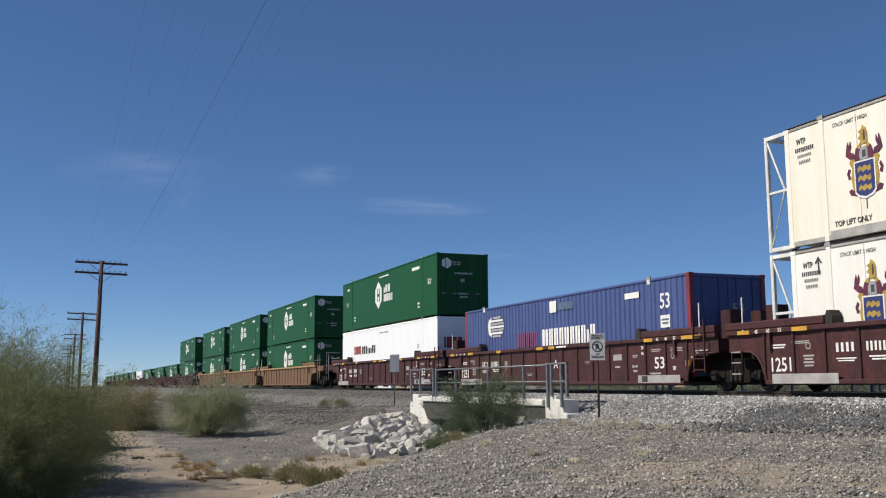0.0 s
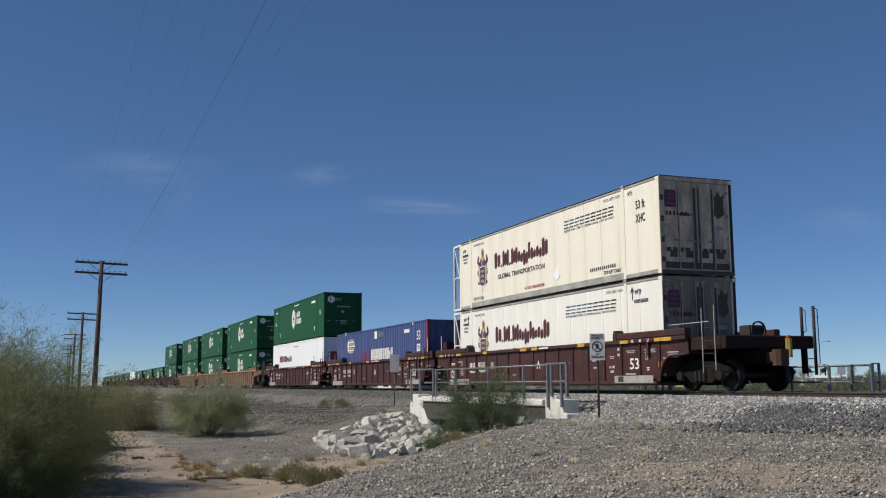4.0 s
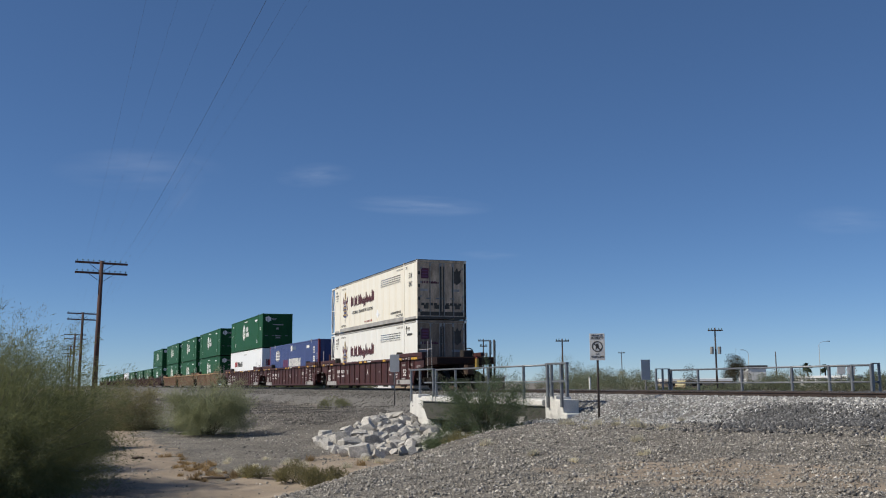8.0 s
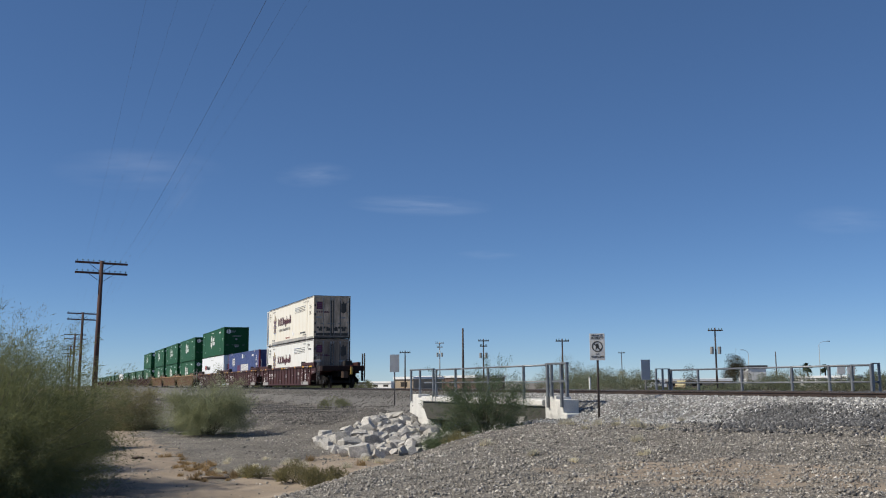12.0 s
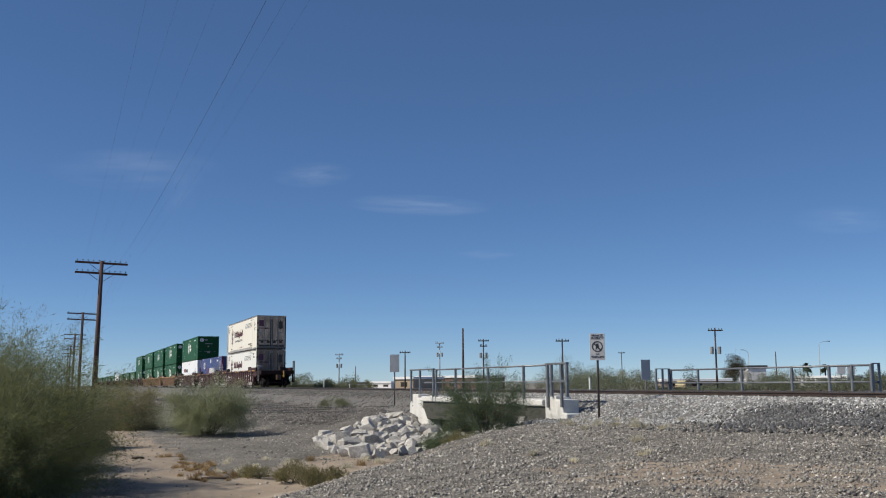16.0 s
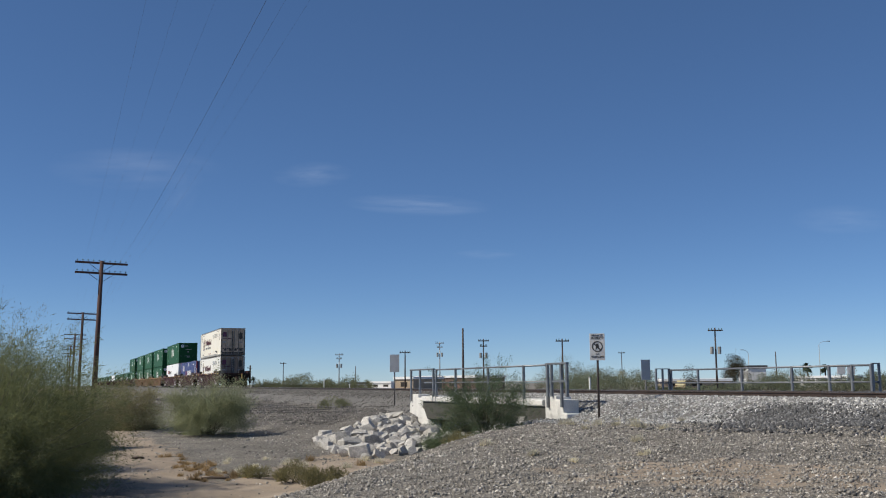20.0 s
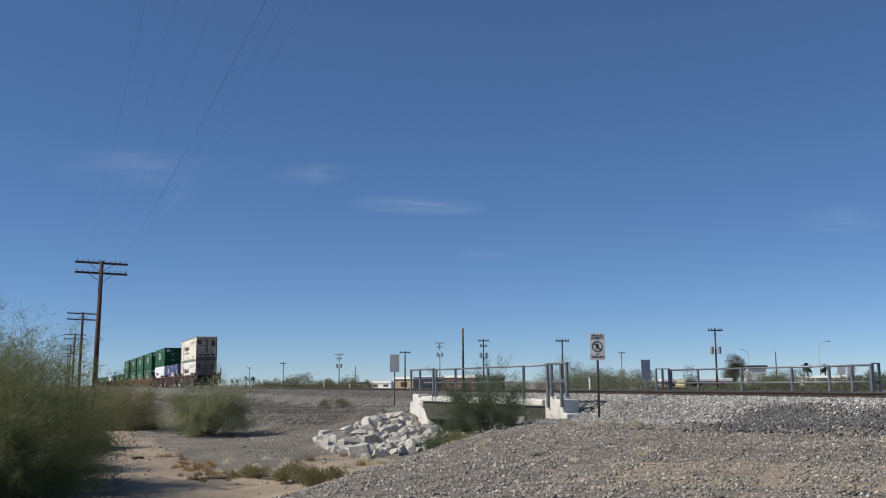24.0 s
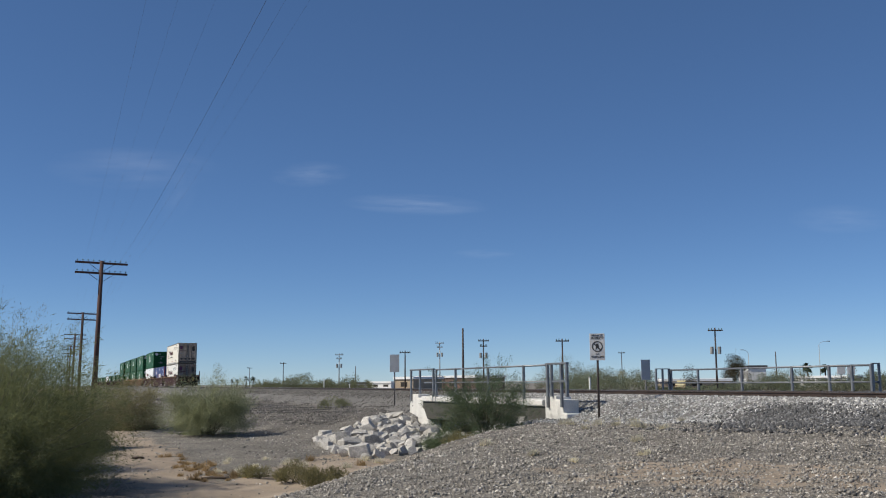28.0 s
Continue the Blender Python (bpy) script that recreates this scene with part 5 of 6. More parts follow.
def wheel_mesh():
    if not _wheel:
        s = Shape()
        s.tube([(0, -0.95, 0), (0, 0.95, 0)], 0.085, 10)
        for sgn in (-1, 1):
            c = sgn * 0.755
            s.lathe([(c + sgn * 0.06, 0.0), (c + sgn * 0.06, 0.13), (c + sgn * 0.01, 0.16), (c + sgn * 0.01, 0.33), (c + sgn * 0.065, 0.35), (c + sgn * 0.065, 0.415),
                     (c - sgn * 0.045, 0.42), (c - sgn * 0.05, 0.445), (c - sgn * 0.08, 0.44), (c - sgn * 0.08, 0.35), (c - sgn * 0.03, 0.33), (c - sgn * 0.03, 0.0)], 24)
            for k in range(3):
                a = 2 * math.pi * k / 3
                s.tube([(0.25 * math.cos(a), c - sgn * 0.03, 0.25 * math.sin(a)), (0.25 * math.cos(a), c + sgn * 0.02, 0.25 * math.sin(a))], 0.03, 6)
        _wheel.append(s.mesh("wheelset", WHEEL_STEEL))
    return _wheel[0]


def ride(t, back, z=0.0):
    """Put a thing on the train, so far behind or ahead of the last container."""
    t.matrix_basis = pose(train_x(0) + back, TRACK_Y, z)
    MOVING.append((t, back, z))
    return t


def again(t, back, z=0.0):
    c = copy_thing(t, pose(train_x(0) + back, TRACK_Y, z))
    MOVING.append((c, back, z))
    src = [o for o in t.children_recursive]
    new_ones = [o for o in c.children_recursive]
    pos = {id_.name: x for id_, x in WHEELS}
    for a, b in zip(src, new_ones):
        if a.name in pos:
            WHEELS.append((b, pos[a.name]))
    return c


LOW, HIGH = 0.385, 3.40
UNITS = (0.0, -19.5, -39.02)
tail = ride(well_unit(MAROON, MAROON, "maroon railway well car with white stencils, last of the train", True, False, "tail"), 0.0)
middle = ride(well_unit(MAROON, MAROON, "maroon railway well car with white stencils and yellow tape", False, False, "full"), UNITS[1])
head_u = ride(well_unit(MAROON, MAROON, "maroon railway well car with white stencils and a coupler", False, True, "plain"), UNITS[2])
ride(reefer(WHITE, "white refrigerated container with crest and red lettering blocks", False), 0.0, LOW + 0.035)
ride(reefer(CREAM, "yellowed cream refrigerated container stacked on a white one", True), 0.0, HIGH - 0.02)
ride(blue_box(), UNITS[1], LOW)
white_c = ride(white_box(), UNITS[2], LOW + 0.055)
green_c = ride(green_box(), UNITS[2], HIGH)
CAR = -62.4
tan = [ride(well_unit(TAN_CAR, TAN_TOP, "faded ochre railway well car streaked with rust", k == 0, k == 2, "far"), CAR + UNITS[k]) for k in range(3)]
for k in range(3):
    again(green_c, CAR + UNITS[k], LOW + 0.055)
    again(green_c, CAR + UNITS[k], HIGH)
plain = [ride(well_unit(MAROON, MAROON, "maroon railway well car far along the train", k == 0, k == 2, "far"), 2 * CAR + UNITS[k]) for k in range(3)]
again(green_c, 2 * CAR, LOW + 0.055)
again(green_c, 2 * CAR, HIGH)
again(green_c, 2 * CAR + UNITS[1], LOW)
again(green_c, 2 * CAR + UNITS[2], LOW)
for c in (3, 4, 5):
    for k in range(3):
        again(plain[k], c * CAR + UNITS[k])
        again(white_c if (c, k) == (3, 1) else green_c, c * CAR + UNITS[k], LOW)


def motions():
    times = [0.0, 2.0, 4.0, 6.0, 8.0, 10.0, 12.0, 14.0, 16.0, 18.0, 20.0, 22.0, 24.0, 26.0, 28.0]
    for t, back, z in MOVING:
        walk(t, [(k, pose(train_x(k) + back, TRACK_Y, z)) for k in times])
    steps = [0.1 * k for k in range(281)]
    for w, x in WHEELS:
        walk(w, [(k, pose(x, 0, 0.42, 0, math.degrees((train_x(k) - train_x(0)) / 0.42), 0)) for k in steps])
    for c, lead in DRIVING:
        walk(c, [(k, drive(k, lead)) for k in [0.0, 8.2] + [8.4 + 0.5 * i for i in range(12)] + [28.0]])
    for c, vx in CLOUDS:
        home = c.matrix_basis.copy()
        walk(c, [(0.0, home), (28.0, Matrix.Translation(vx) @ home)])


# ---- vegetation ----
def blades(rng, centres, radii, n, length, width, up=0.35, hollow=0.45, flat=1.0, out=0.5):
    """n leaf blades spread through overlapping clumps; each blade a slim rhombus."""
    centres, radii = np.asarray(centres, float), np.asarray(radii, float)
    p = radii ** 2.2
    k = rng.choice(len(radii), n, p=p / p.sum())
    d = rng.normal(size=(n, 3))
    d /= np.linalg.norm(d, axis=1, keepdims=True)
    rr = radii[k] * (hollow + (1 - hollow) * rng.random(n) ** 0.6) * (1 + 0.25 * rng.normal(size=n) * (rng.random(n) < 0.25))
    pos = centres[k] + d * rr[:, None] * np.array([1, 1, flat])
    ax = d * out + rng.normal(size=(n, 3)) * 0.5 + np.array([0, 0, up])
    ax /= np.linalg.norm(ax, axis=1, keepdims=True)
    side = np.cross(ax, rng.normal(size=(n, 3)))
    side /= np.linalg.norm(side, axis=1, keepdims=True) + 1e-9
    le = length * rng.uniform(0.5, 1.4, n)[:, None]
    w = width * rng.uniform(0.6, 1.3, n)[:, None]
    bend = np.cross(ax, side) * le * 0.15
    a, b, c = pos, pos + ax * le * 0.5 + bend, pos + ax * le
    v = np.stack([a, b + side * w * 0.5, c, b - side * w * 0.5], 1)
    f = np.array([[0, 1, 2, 3]])[None] + (np.arange(n) * 4)[:, None, None]
    return v.reshape(-1, 3), f.reshape(-1, 4)


def bush(name, label, at, clumps, n, leafm, length, width, seed, up=0.35, hollow=0.4, twigs=16, bark=None, category="bush", flat=1.0, out=0.5, trunk_r=0.035):
    """Stems rising from one root into clumps of small leaves."""
    rng = np.random.default_rng(seed)
    t = thing(name, label, category, pose(*at))
    cs, rs = np.array([c[:3] for c in clumps]), np.array([c[3] for c in clumps])
    for i in range(twigs):
        c = cs[i % len(cs)] + rng.normal(size=3) * rs[i % len(cs)] * 0.55
        c[2] = max(c[2], 0.2)
        root = np.array([rng.normal() * 0.12, rng.normal() * 0.12, -0.1])
        midp = root * 0.4 + c * 0.6 + rng.normal(size=3) * 0.1
        midp[2] = c[2] * 0.45
        part("stem", Shape().tube([root, midp, c, c + (c - midp) * 0.12], trunk_r, 5, trunk_r * 0.2), bark or BARK, t, smooth=True)
    v, f = blades(rng, cs, rs, n, length, width, up, hollow, flat, out)
    low = v[:, 2] < 0.02
    v[low, 2] = 0.02 + 0.05 * rng.random(low.sum())
    part("crown", array_mesh("crown", v, f, leafm), leafm, t)
    return t


def gz(x, y):
    return float(ground_height(x, y))


def clump_set(seed, n, rx, ry, h, r0, r1, base=0.35):
    rng = np.random.default_rng(seed)
    out = []
    for _ in range(n):
        a, q = rng.uniform(0, 2 * math.pi), math.sqrt(rng.random())
        x, y = rx * q * math.cos(a), ry * q * math.sin(a)
        top = h * math.sqrt(max(0.12, 1 - 0.8 * q * q))
        out.append((x, y, base + (top - base) * rng.random() ** 0.8, rng.uniform(r0, r1)))
    return out


def plumes(rng, n, per, rx, ry, h, length, width, skirt=0.0, spread_r=0.13, start=0.28, ragged=0.68, boughs=0):
    """Leaves strung along arching twigs that fan out from the root to an uneven dome, gathered into boughs where asked."""
    vs = []
    heads = [(rng.uniform(0, 2 * math.pi), math.asin(rng.uniform(-skirt, 1.0)), rng.uniform(ragged, 1.0)) for _ in range(boughs)]
    for i in range(n):
        a, e = rng.uniform(0, 2 * math.pi), math.asin(rng.uniform(-skirt, 1.0))
        base = rng.uniform(ragged, 1.68 - ragged) ** 0.8
        if heads and rng.random() < 0.7:
            ha, he, hr = heads[rng.integers(0, boughs)]
            a, e = ha + rng.normal() * 0.25 / max(0.35, math.cos(he)), max(-1.2, min(1.5, he + rng.normal() * 0.22))
            base = hr * rng.uniform(0.72, 1.06)
        reach = base * (1 + 0.10 * math.sin(3 * a + 1) + 0.07 * math.sin(7 * a + e * 5))
        ce = math.cos(e) ** 0.65
        tip = np.array([rx * math.cos(a) * ce, ry * math.sin(a) * ce, h * (0.36 + 0.64 * math.sin(e))]) * reach
        tip[2] = max(tip[2], 0.12)
        root = tip * np.array([0.25, 0.25, 0.05]) + rng.normal(size=3) * 0.12
        knee = tip * np.array([0.55, 0.55, 0.72]) + rng.normal(size=3) * 0.15 + np.array([0, 0, 0.15])
        u = (start + (1 - start) * rng.random(per) ** 0.8)[:, None]
        p = root * (1 - u) ** 2 + 2 * knee * u * (1 - u) + tip * u ** 2
        tang = 2 * (knee - root) * (1 - u) + 2 * (tip - knee) * u
        tang /= np.linalg.norm(tang, axis=1, keepdims=True) + 1e-9
        p = p + rng.normal(size=(per, 3)) * spread_r * (1.15 - 0.75 * u)
        ax = tang + rng.normal(size=(per, 3)) * 0.7
        ax /= np.linalg.norm(ax, axis=1, keepdims=True)
        side = np.cross(ax, rng.normal(size=(per, 3)))
        side /= np.linalg.norm(side, axis=1, keepdims=True) + 1e-9
        le, w = length * rng.uniform(0.5, 1.5, per)[:, None], width * rng.uniform(0.7, 1.3, per)[:, None]
        m = p + ax * le * 0.5
        vs.append(np.stack([p, m + side * w * 0.5, p + ax * le, m - side * w * 0.5], 1))
    v = np.concatenate(vs).reshape(-1, 3)
    low = v[:, 2] < 0.03
    v[low, 2] = 0.03 + 0.06 * rng.random(low.sum())
    return v, np.arange(len(v)).reshape(-1, 4)


def feather_bush(name, label, at, n, per, rx, ry, h, leafm, length, width, seed, skirt=0.0, twigs=30, wisps=120, spread_r=0.13, trunk_r=0.03, start=0.28, ragged=0.68, boughs=0):
    """A shrub of fine arching plumes."""
    rng = np.random.default_rng(seed)
    t = thing(name, label, "bush", pose(*at))
    v, f = plumes(rng, n, per, rx, ry, h, length, width, skirt, spread_r, start, ragged, boughs)
    part("crown", array_mesh("crown", v, f, leafm), leafm, t)
    for i in range(twigs):
        a, q = rng.uniform(0, 2 * math.pi), rng.uniform(0.3, 0.95)
        tip = np.array([rx * q * math.cos(a), ry * q * math.sin(a), h * math.sqrt(1 - q * q * 0.9) * rng.uniform(0.7, 0.98)]) * 0.8
        root = rng.normal(size=3) * 0.1 * np.array([1, 1, 0]) - np.array([0, 0, 0.1])
        part("stem", Shape().tube([root, tip * np.array([0.45, 0.45, 0.55]) + rng.normal(size=3) * 0.1, tip], trunk_r, 5, trunk_r * 0.2), BARK, t, smooth=True)
    s = Shape()
    for i in range(wisps):
        a, e = rng.uniform(0, 2 * math.pi), rng.uniform(0.25, 1.5)
        d = np.array([rx * math.cos(a) * math.cos(e), ry * math.sin(a) * math.cos(e), h * (0.36 + 0.64 * math.sin(e))])
        w, q = rng.uniform(0.72, 1.0), rng.normal(size=3) * 0.2
        s.tube([d * 0.45 * w, d * 0.72 * w + q * 0.5 + np.array([0, 0, 0.08]), d * 0.9 * w + q, d * w + q * 1.5 - np.array([0, 0, 0.05])], 0.0042, 4, 0.0015)
    if wisps:
        tagged(part("brushwood", s, TWIG, t), kind="stuff")
    return t


# big bush beside the wash, taller bush behind it
feather_bush("large_desert_bush", "large olive-green desert bush with feathery twigs", (-19.35, -1.25, gz(-19.35, -1.25)),
             1280, 240, 2.95, 3.0, 3.2, LEAF_OLIVE, 0.085, 0.0078, 21, skirt=0.6, twigs=26, wisps=50, spread_r=0.14, ragged=0.68, boughs=52)
feather_bush("grey_green_bush", "pale grey-green bush with bare twig tips", (-24.4, -1.35, gz(-24.4, -1.35)),
             470, 190, 1.75, 1.8, 3.3, LEAF_GREY, 0.10, 0.0068, 22, skirt=0.0, wisps=200, twigs=34, spread_r=0.13, ragged=0.6, boughs=16)
feather_bush("round_desert_bush", "rounded grey-green desert bush beside the dirt track", (-37.6, 5.3, gz(-37.6, 5.3)),
             330, 200, 2.05, 2.0, 2.4, LEAF_ROUND, 0.12, 0.0085, 23, skirt=0.4, twigs=16, wisps=140, spread_r=0.17, ragged=0.66, boughs=26)
feather_bush("brownish_bush", "low brownish bush on the verge", (-44.0, 3.0, gz(-44.0, 3.0)),
             260, 130, 1.6, 1.5, 2.0, LEAF_BROWN, 0.10, 0.014, 24, skirt=0.8, twigs=8, wisps=120, spread_r=0.2, ragged=0.6)
feather_bush("brownish_bush", "brown-olive bush half hidden behind the large one", (-31.5, 0.75, gz(-31.5, 0.75)),
             170, 150, 1.05, 1.0, 2.0, LEAF_BROWN, 0.11, 0.009, 37, skirt=0.8, twigs=6, wisps=80, spread_r=0.16, trunk_r=0.018, ragged=0.6)
feather_bush("culvert_bush", "dark green open feathery bush in front of the bridge", (-25.9, 11.35, gz(-25.9, 11.35) - 0.1),
     250, 160, 1.6, 1.6, 2.2, LEAF_BRIGHT, 0.085, 0.008, 28, skirt=0.0, twigs=22, wisps=45, spread_r=0.13, trunk_r=0.016, start=0.5, ragged=0.5, boughs=30)
feather_bush("culvert_bush", "low dense green bush in the wash below the bridge", (-26.1, 10.2, gz(-26.1, 10.2) - 0.05),
     110, 110, 0.85, 0.8, 0.78, LEAF_BRIGHT, 0.07, 0.0075, 27, skirt=0.3, twigs=10, wisps=30, spread_r=0.12, trunk_r=0.008, start=0.3, ragged=0.6, boughs=9)
bush("low_shrub", "yellow-green weed at the foot of the culvert bush", (-23.6, 9.6, gz(-23.6, 9.6)),
     clump_set(16, 12, 0.4, 0.35, 0.3, 0.1, 0.16, 0.08), 1500, LEAF_WEED, 0.07, 0.011, 36, up=0.8, twigs=8, trunk_r=0.01)
bush("low_shrub", "small dry olive shrub in the sandy wash", (-19.3, 4.35, gz(-19.3, 4.35)),
     clump_set(6, 14, 0.36, 0.3, 0.40, 0.09, 0.16, 0.08), 1900, LEAF_WEED, 0.07, 0.010, 26, up=0.8, twigs=10, trunk_r=0.012)
for k, (x, y, w, h, m) in enumerate(((-18.5, 4.55, 0.36, 0.22, LEAF_WEED), (-18.8, 4.95, 0.4, 0.2, LEAF_WEED), (-20.6, 3.9, 0.3, 0.16, LEAF_WEED))):
    bush("low_shrub", "patch of dry olive weeds along the foot of the gravel", (x, y, gz(x, y)),
         clump_set(60 + k, 12, w, w * 0.8, h, 0.08, 0.16, 0.06), 1700, m, 0.07, 0.010, 80 + k, up=0.8, twigs=8, trunk_r=0.01)

# ---- riprap ----
def rock_mesh(seed):
    rng = np.random.default_rng(seed)
    bm = bmesh.new()
    dims = np.array([1.1, rng.uniform(0.7, 0.95), rng.uniform(0.6, 0.85)])
    if seed % 2:
        for k in range(13):
            d = rng.normal(size=3)
            bm.verts.new(d / np.linalg.norm(d) * rng.uniform(0.85, 1.1) * dims)
    for k in range(0 if seed % 2 else 8):
        c = np.array([(-1, 1)[k & 1], (-1, 1)[k >> 1 & 1], (-1, 1)[k >> 2]], float)
        if k in (1, 6):
            for ax in range(3):
                e = c.copy()
                e[ax] *= rng.uniform(-0.1, 0.4)
                bm.verts.new((e + rng.normal(size=3) * 0.08) * dims * 0.85)
        else:
            bm.verts.new((c * rng.uniform(0.72, 1.0, 3) + rng.normal(size=3) * 0.1) * dims * 0.85)
    r = bmesh.ops.convex_hull(bm, input=bm.verts)
    bmesh.ops.delete(bm, geom=[g for g in r["geom_interior"] if isinstance(g, bmesh.types.BMVert)], context="VERTS")
    bmesh.ops.bevel(bm, geom=bm.edges[:], offset=0.02, segments=1, affect="EDGES")
    bmesh.ops.recalc_face_normals(bm, faces=bm.faces)
    me = bpy.data.meshes.new("riprap_rock")
    bm.to_mesh(me)
    bm.free()
    me.materials.append(RIPRAP)
    return me


ROCKS = [rock_mesh(100 + k) for k in range(14)]
PILE = [(-24.6, 7.5), (-26.4, 7.2), (-28.4, 7.4), (-32.6, 8.0), (-33.0, 8.5), (-33.8, 9.4), (-35.8, 10.7), (-38.2, 12.3), (-38.2, 13.3), (-36.2, 13.3), (-31.0, 12.0), (-26.0, 9.3)]


def inside(poly, x, y):
    c = False
    for i in range(len(poly)):
        (x0, y0), (x1, y1) = poly[i], poly[i - 1]
        if (y0 > y) != (y1 > y) and x < (x1 - x0) * (y - y0) / (y1 - y0) + x0:
            c = not c
    return c


rng = np.random.default_rng(31)
placed = []
APRON = [(-25.6, 11.6), (-30.5, 12.0), (-36.0, 12.2), (-35.6, 13.3), (-27.0, 13.3)]
for area, tries, r0, r1 in ((PILE, 70, 0.29, 0.37), (PILE, 9000, 0.13, 0.26), (APRON, 2500, 0.14, 0.30)):
    for _ in range(tries):
        x, y = rng.uniform(-40.5, -23.5), rng.uniform(6.8, 13.3)
        r = r0 + (r1 - r0) * rng.random() ** 1.4
        if inside(area, x, y) and all((x - a) ** 2 + (y - b) ** 2 > (0.79 * (r + q)) ** 2 for a, b, q in placed):
            placed.append((x, y, r))
for k, (x, y, r) in enumerate(placed):
    ob = new("riprap_rock", ROCKS[k % 14])
    ob.matrix_basis = pose(x, y, gz(x, y) + 0.30 * r, rng.normal() * 24, 10 + rng.normal() * 22, rng.uniform(0, 360)) @ Matrix.Diagonal((r * rng.uniform(0.9, 1.3), r, r * rng.uniform(0.8, 1.15), 1))
    tagged(ob, "pale grey angular quarry rock of the riprap bank", "rock", "riprap rocks")

# ---- signs ----
def post_sign(name, label, x, y, z0, top, w, h, turn, front):
    t = thing(name, label, "sign", pose(x, y, z0, 0, 0, turn), group="track-side signs")
    part("post", Shape().tube([(0, 0, -0.2), (0, 0, top - z0)], 0.03, 8), GREY_POLE if front else GALV_DULL, t, smooth=True)
    zc = top - z0 - h / 2
    plate = part("plate", Shape().box(-w / 2, w / 2, -0.05, -0.036, zc - h / 2, zc + h / 2, 0.004), SIGN_WHITE if front else SIGN_BACK, t, "faded white sign plate" if front else "bare grey back of the plate")
    if front:
        y = -0.054
        letters("PRIVATE", 0.085, INK, plate, 0, y, zc + h * 0.42, width=w * 0.72)
        letters("PROPERTY", 0.085, INK, plate, 0, y, zc + h * 0.32, width=w * 0.82)
        letters("NO", 0.06, INK, plate, 0, y, zc - h * 0.27, width=w * 0.2)
        letters("TRESPASSING", 0.08, INK, plate, 0, y, zc - h * 0.38, width=w * 0.86)
        ring = Shape()
        n, ro, ri = 28, w * 0.36, w * 0.29
        v = [(r_ * math.cos(2 * math.pi * k / n), y - 0.001, zc + 0.01 + r_ * math.sin(2 * math.pi * k / n)) for r_ in (ro, ri) for k in range(n)]
        ring.add(v, [(k, (k + 1) % n, n + (k + 1) % n, n + k) for k in range(n)])
        part("ban_ring", ring, INK, plate)
        part("ban_slash", Shape().slab([(-ri * 0.78, zc + ri * 0.62), (-ri * 0.62, zc + ri * 0.78), (ri * 0.78, zc - ri * 0.6), (ri * 0.62, zc - ri * 0.76)], y - 0.003, y), INK, plate)
        part("pictogram", Shape().slab([(-0.03, zc + 0.09), (0.03, zc + 0.09), (0.05, zc - 0.08), (0.0, zc - 0.03), (-0.05, zc - 0.08)], y - 0.002, y), INK, plate)
    return t


post_sign("warning_sign", "faded white no-trespassing sign on a steel post", -23.45, 13.62, -0.80, 1.57, 0.405, 0.72, 62, True)
post_sign("sign_back", "grey back of a track sign on a post", -40.1, 13.4, -0.45, 1.49, 0.40, 0.74, 70, False)
post_sign("sign_back", "grey back of a track sign beyond the rails", -31.55, 20.33, -0.9, 1.08, 0.36, 0.74, 80, False)

# ---- telegraph line ----
def telegraph_pole(x, y, top, label):
    z0 = gz(x, y)
    t = thing("telegraph_pole", label, "utility pole", pose(x, y, z0), group="telegraph poles")
    h = top - z0
    part("pole", Shape().tube([(0, -0.17, -0.5), (0, 0, h)], 0.17, 10, 0.11), POLE_WOOD, t, smooth=True)
    for z in (h - 0.12, h - 0.72):
        arm = part("crossarm", Shape().box(-0.19, -0.08, -1.47, 1.47, -0.06, 0.06, 0.01), POLE_WOOD, t, at=pose(0, 0, z, -1.6, 0, 0))
        for k in range(10):
            yy = -1.36 + k * 0.302
            if abs(yy) < 0.1:
                continue
            part("insulator", Shape().lathe([(0.0, 0.012), (0.05, 0.014), (0.055, 0.042), (0.1, 0.038), (0.125, 0.02), (0.13, 0.0)], 8, "z"), GLASS_INS, arm, at=pose(-0.135, yy, 0.06))
        for sgn in (-1, 1):
            part("arm_brace", Shape().tube([(-0.14, sgn * 0.7, -0.05), (-0.1, 0, -0.55)], 0.014, 4), DARK_STEEL, arm)
    return t


POLE_X = (-237.0, -193.0, -149.0, -105.0, -61.0, 1.2)
for x in POLE_X:
    telegraph_pole(x, 2.2, 7.55, "red-brown telegraph pole with two crossarms of insulators")


def wire(p0, p1, sag, r=0.004, parent=None):
    pts = [Vector(p0).lerp(Vector(p1), k / 16) - Vector((0, 0, sag * 4 * (k / 16) * (1 - k / 16))) for k in range(17)]
    return part("line_wire", Shape().tube(pts, r, 4), WIRE, parent)


lines = thing("telegraph_wires", "thin dark telegraph wires strung between the poles", "wires")
for a, b in zip(POLE_X[:-1], POLE_X[1:]):
    for yy, zz, r_ in ((1.02, 7.55, 0.0032), (1.34, 7.55, 0.0016), (0.16, 7.55, 0.0012), (-0.47, 7.55, 0.0012), (1.42, 6.95, 0.0012), (-1.1, 6.95, 0.0012)):
        wire((a, 2.2 + yy, zz), (b, 2.2 + yy, zz), 0.55, r_, lines)

# ---- beyond the track ----
def far_point(offset, dist):
    """A place at that distance, given as its offset across the line of sight per metre of depth."""
    f = Vector((VIEW.x, VIEW.y, 0)).normalized()
    r = Vector((f.y, -f.x, 0))
    p = f * dist + r * dist * offset
    return p.x, p.y


def across(bearing):
    return (bearing - 784) / 1742.0


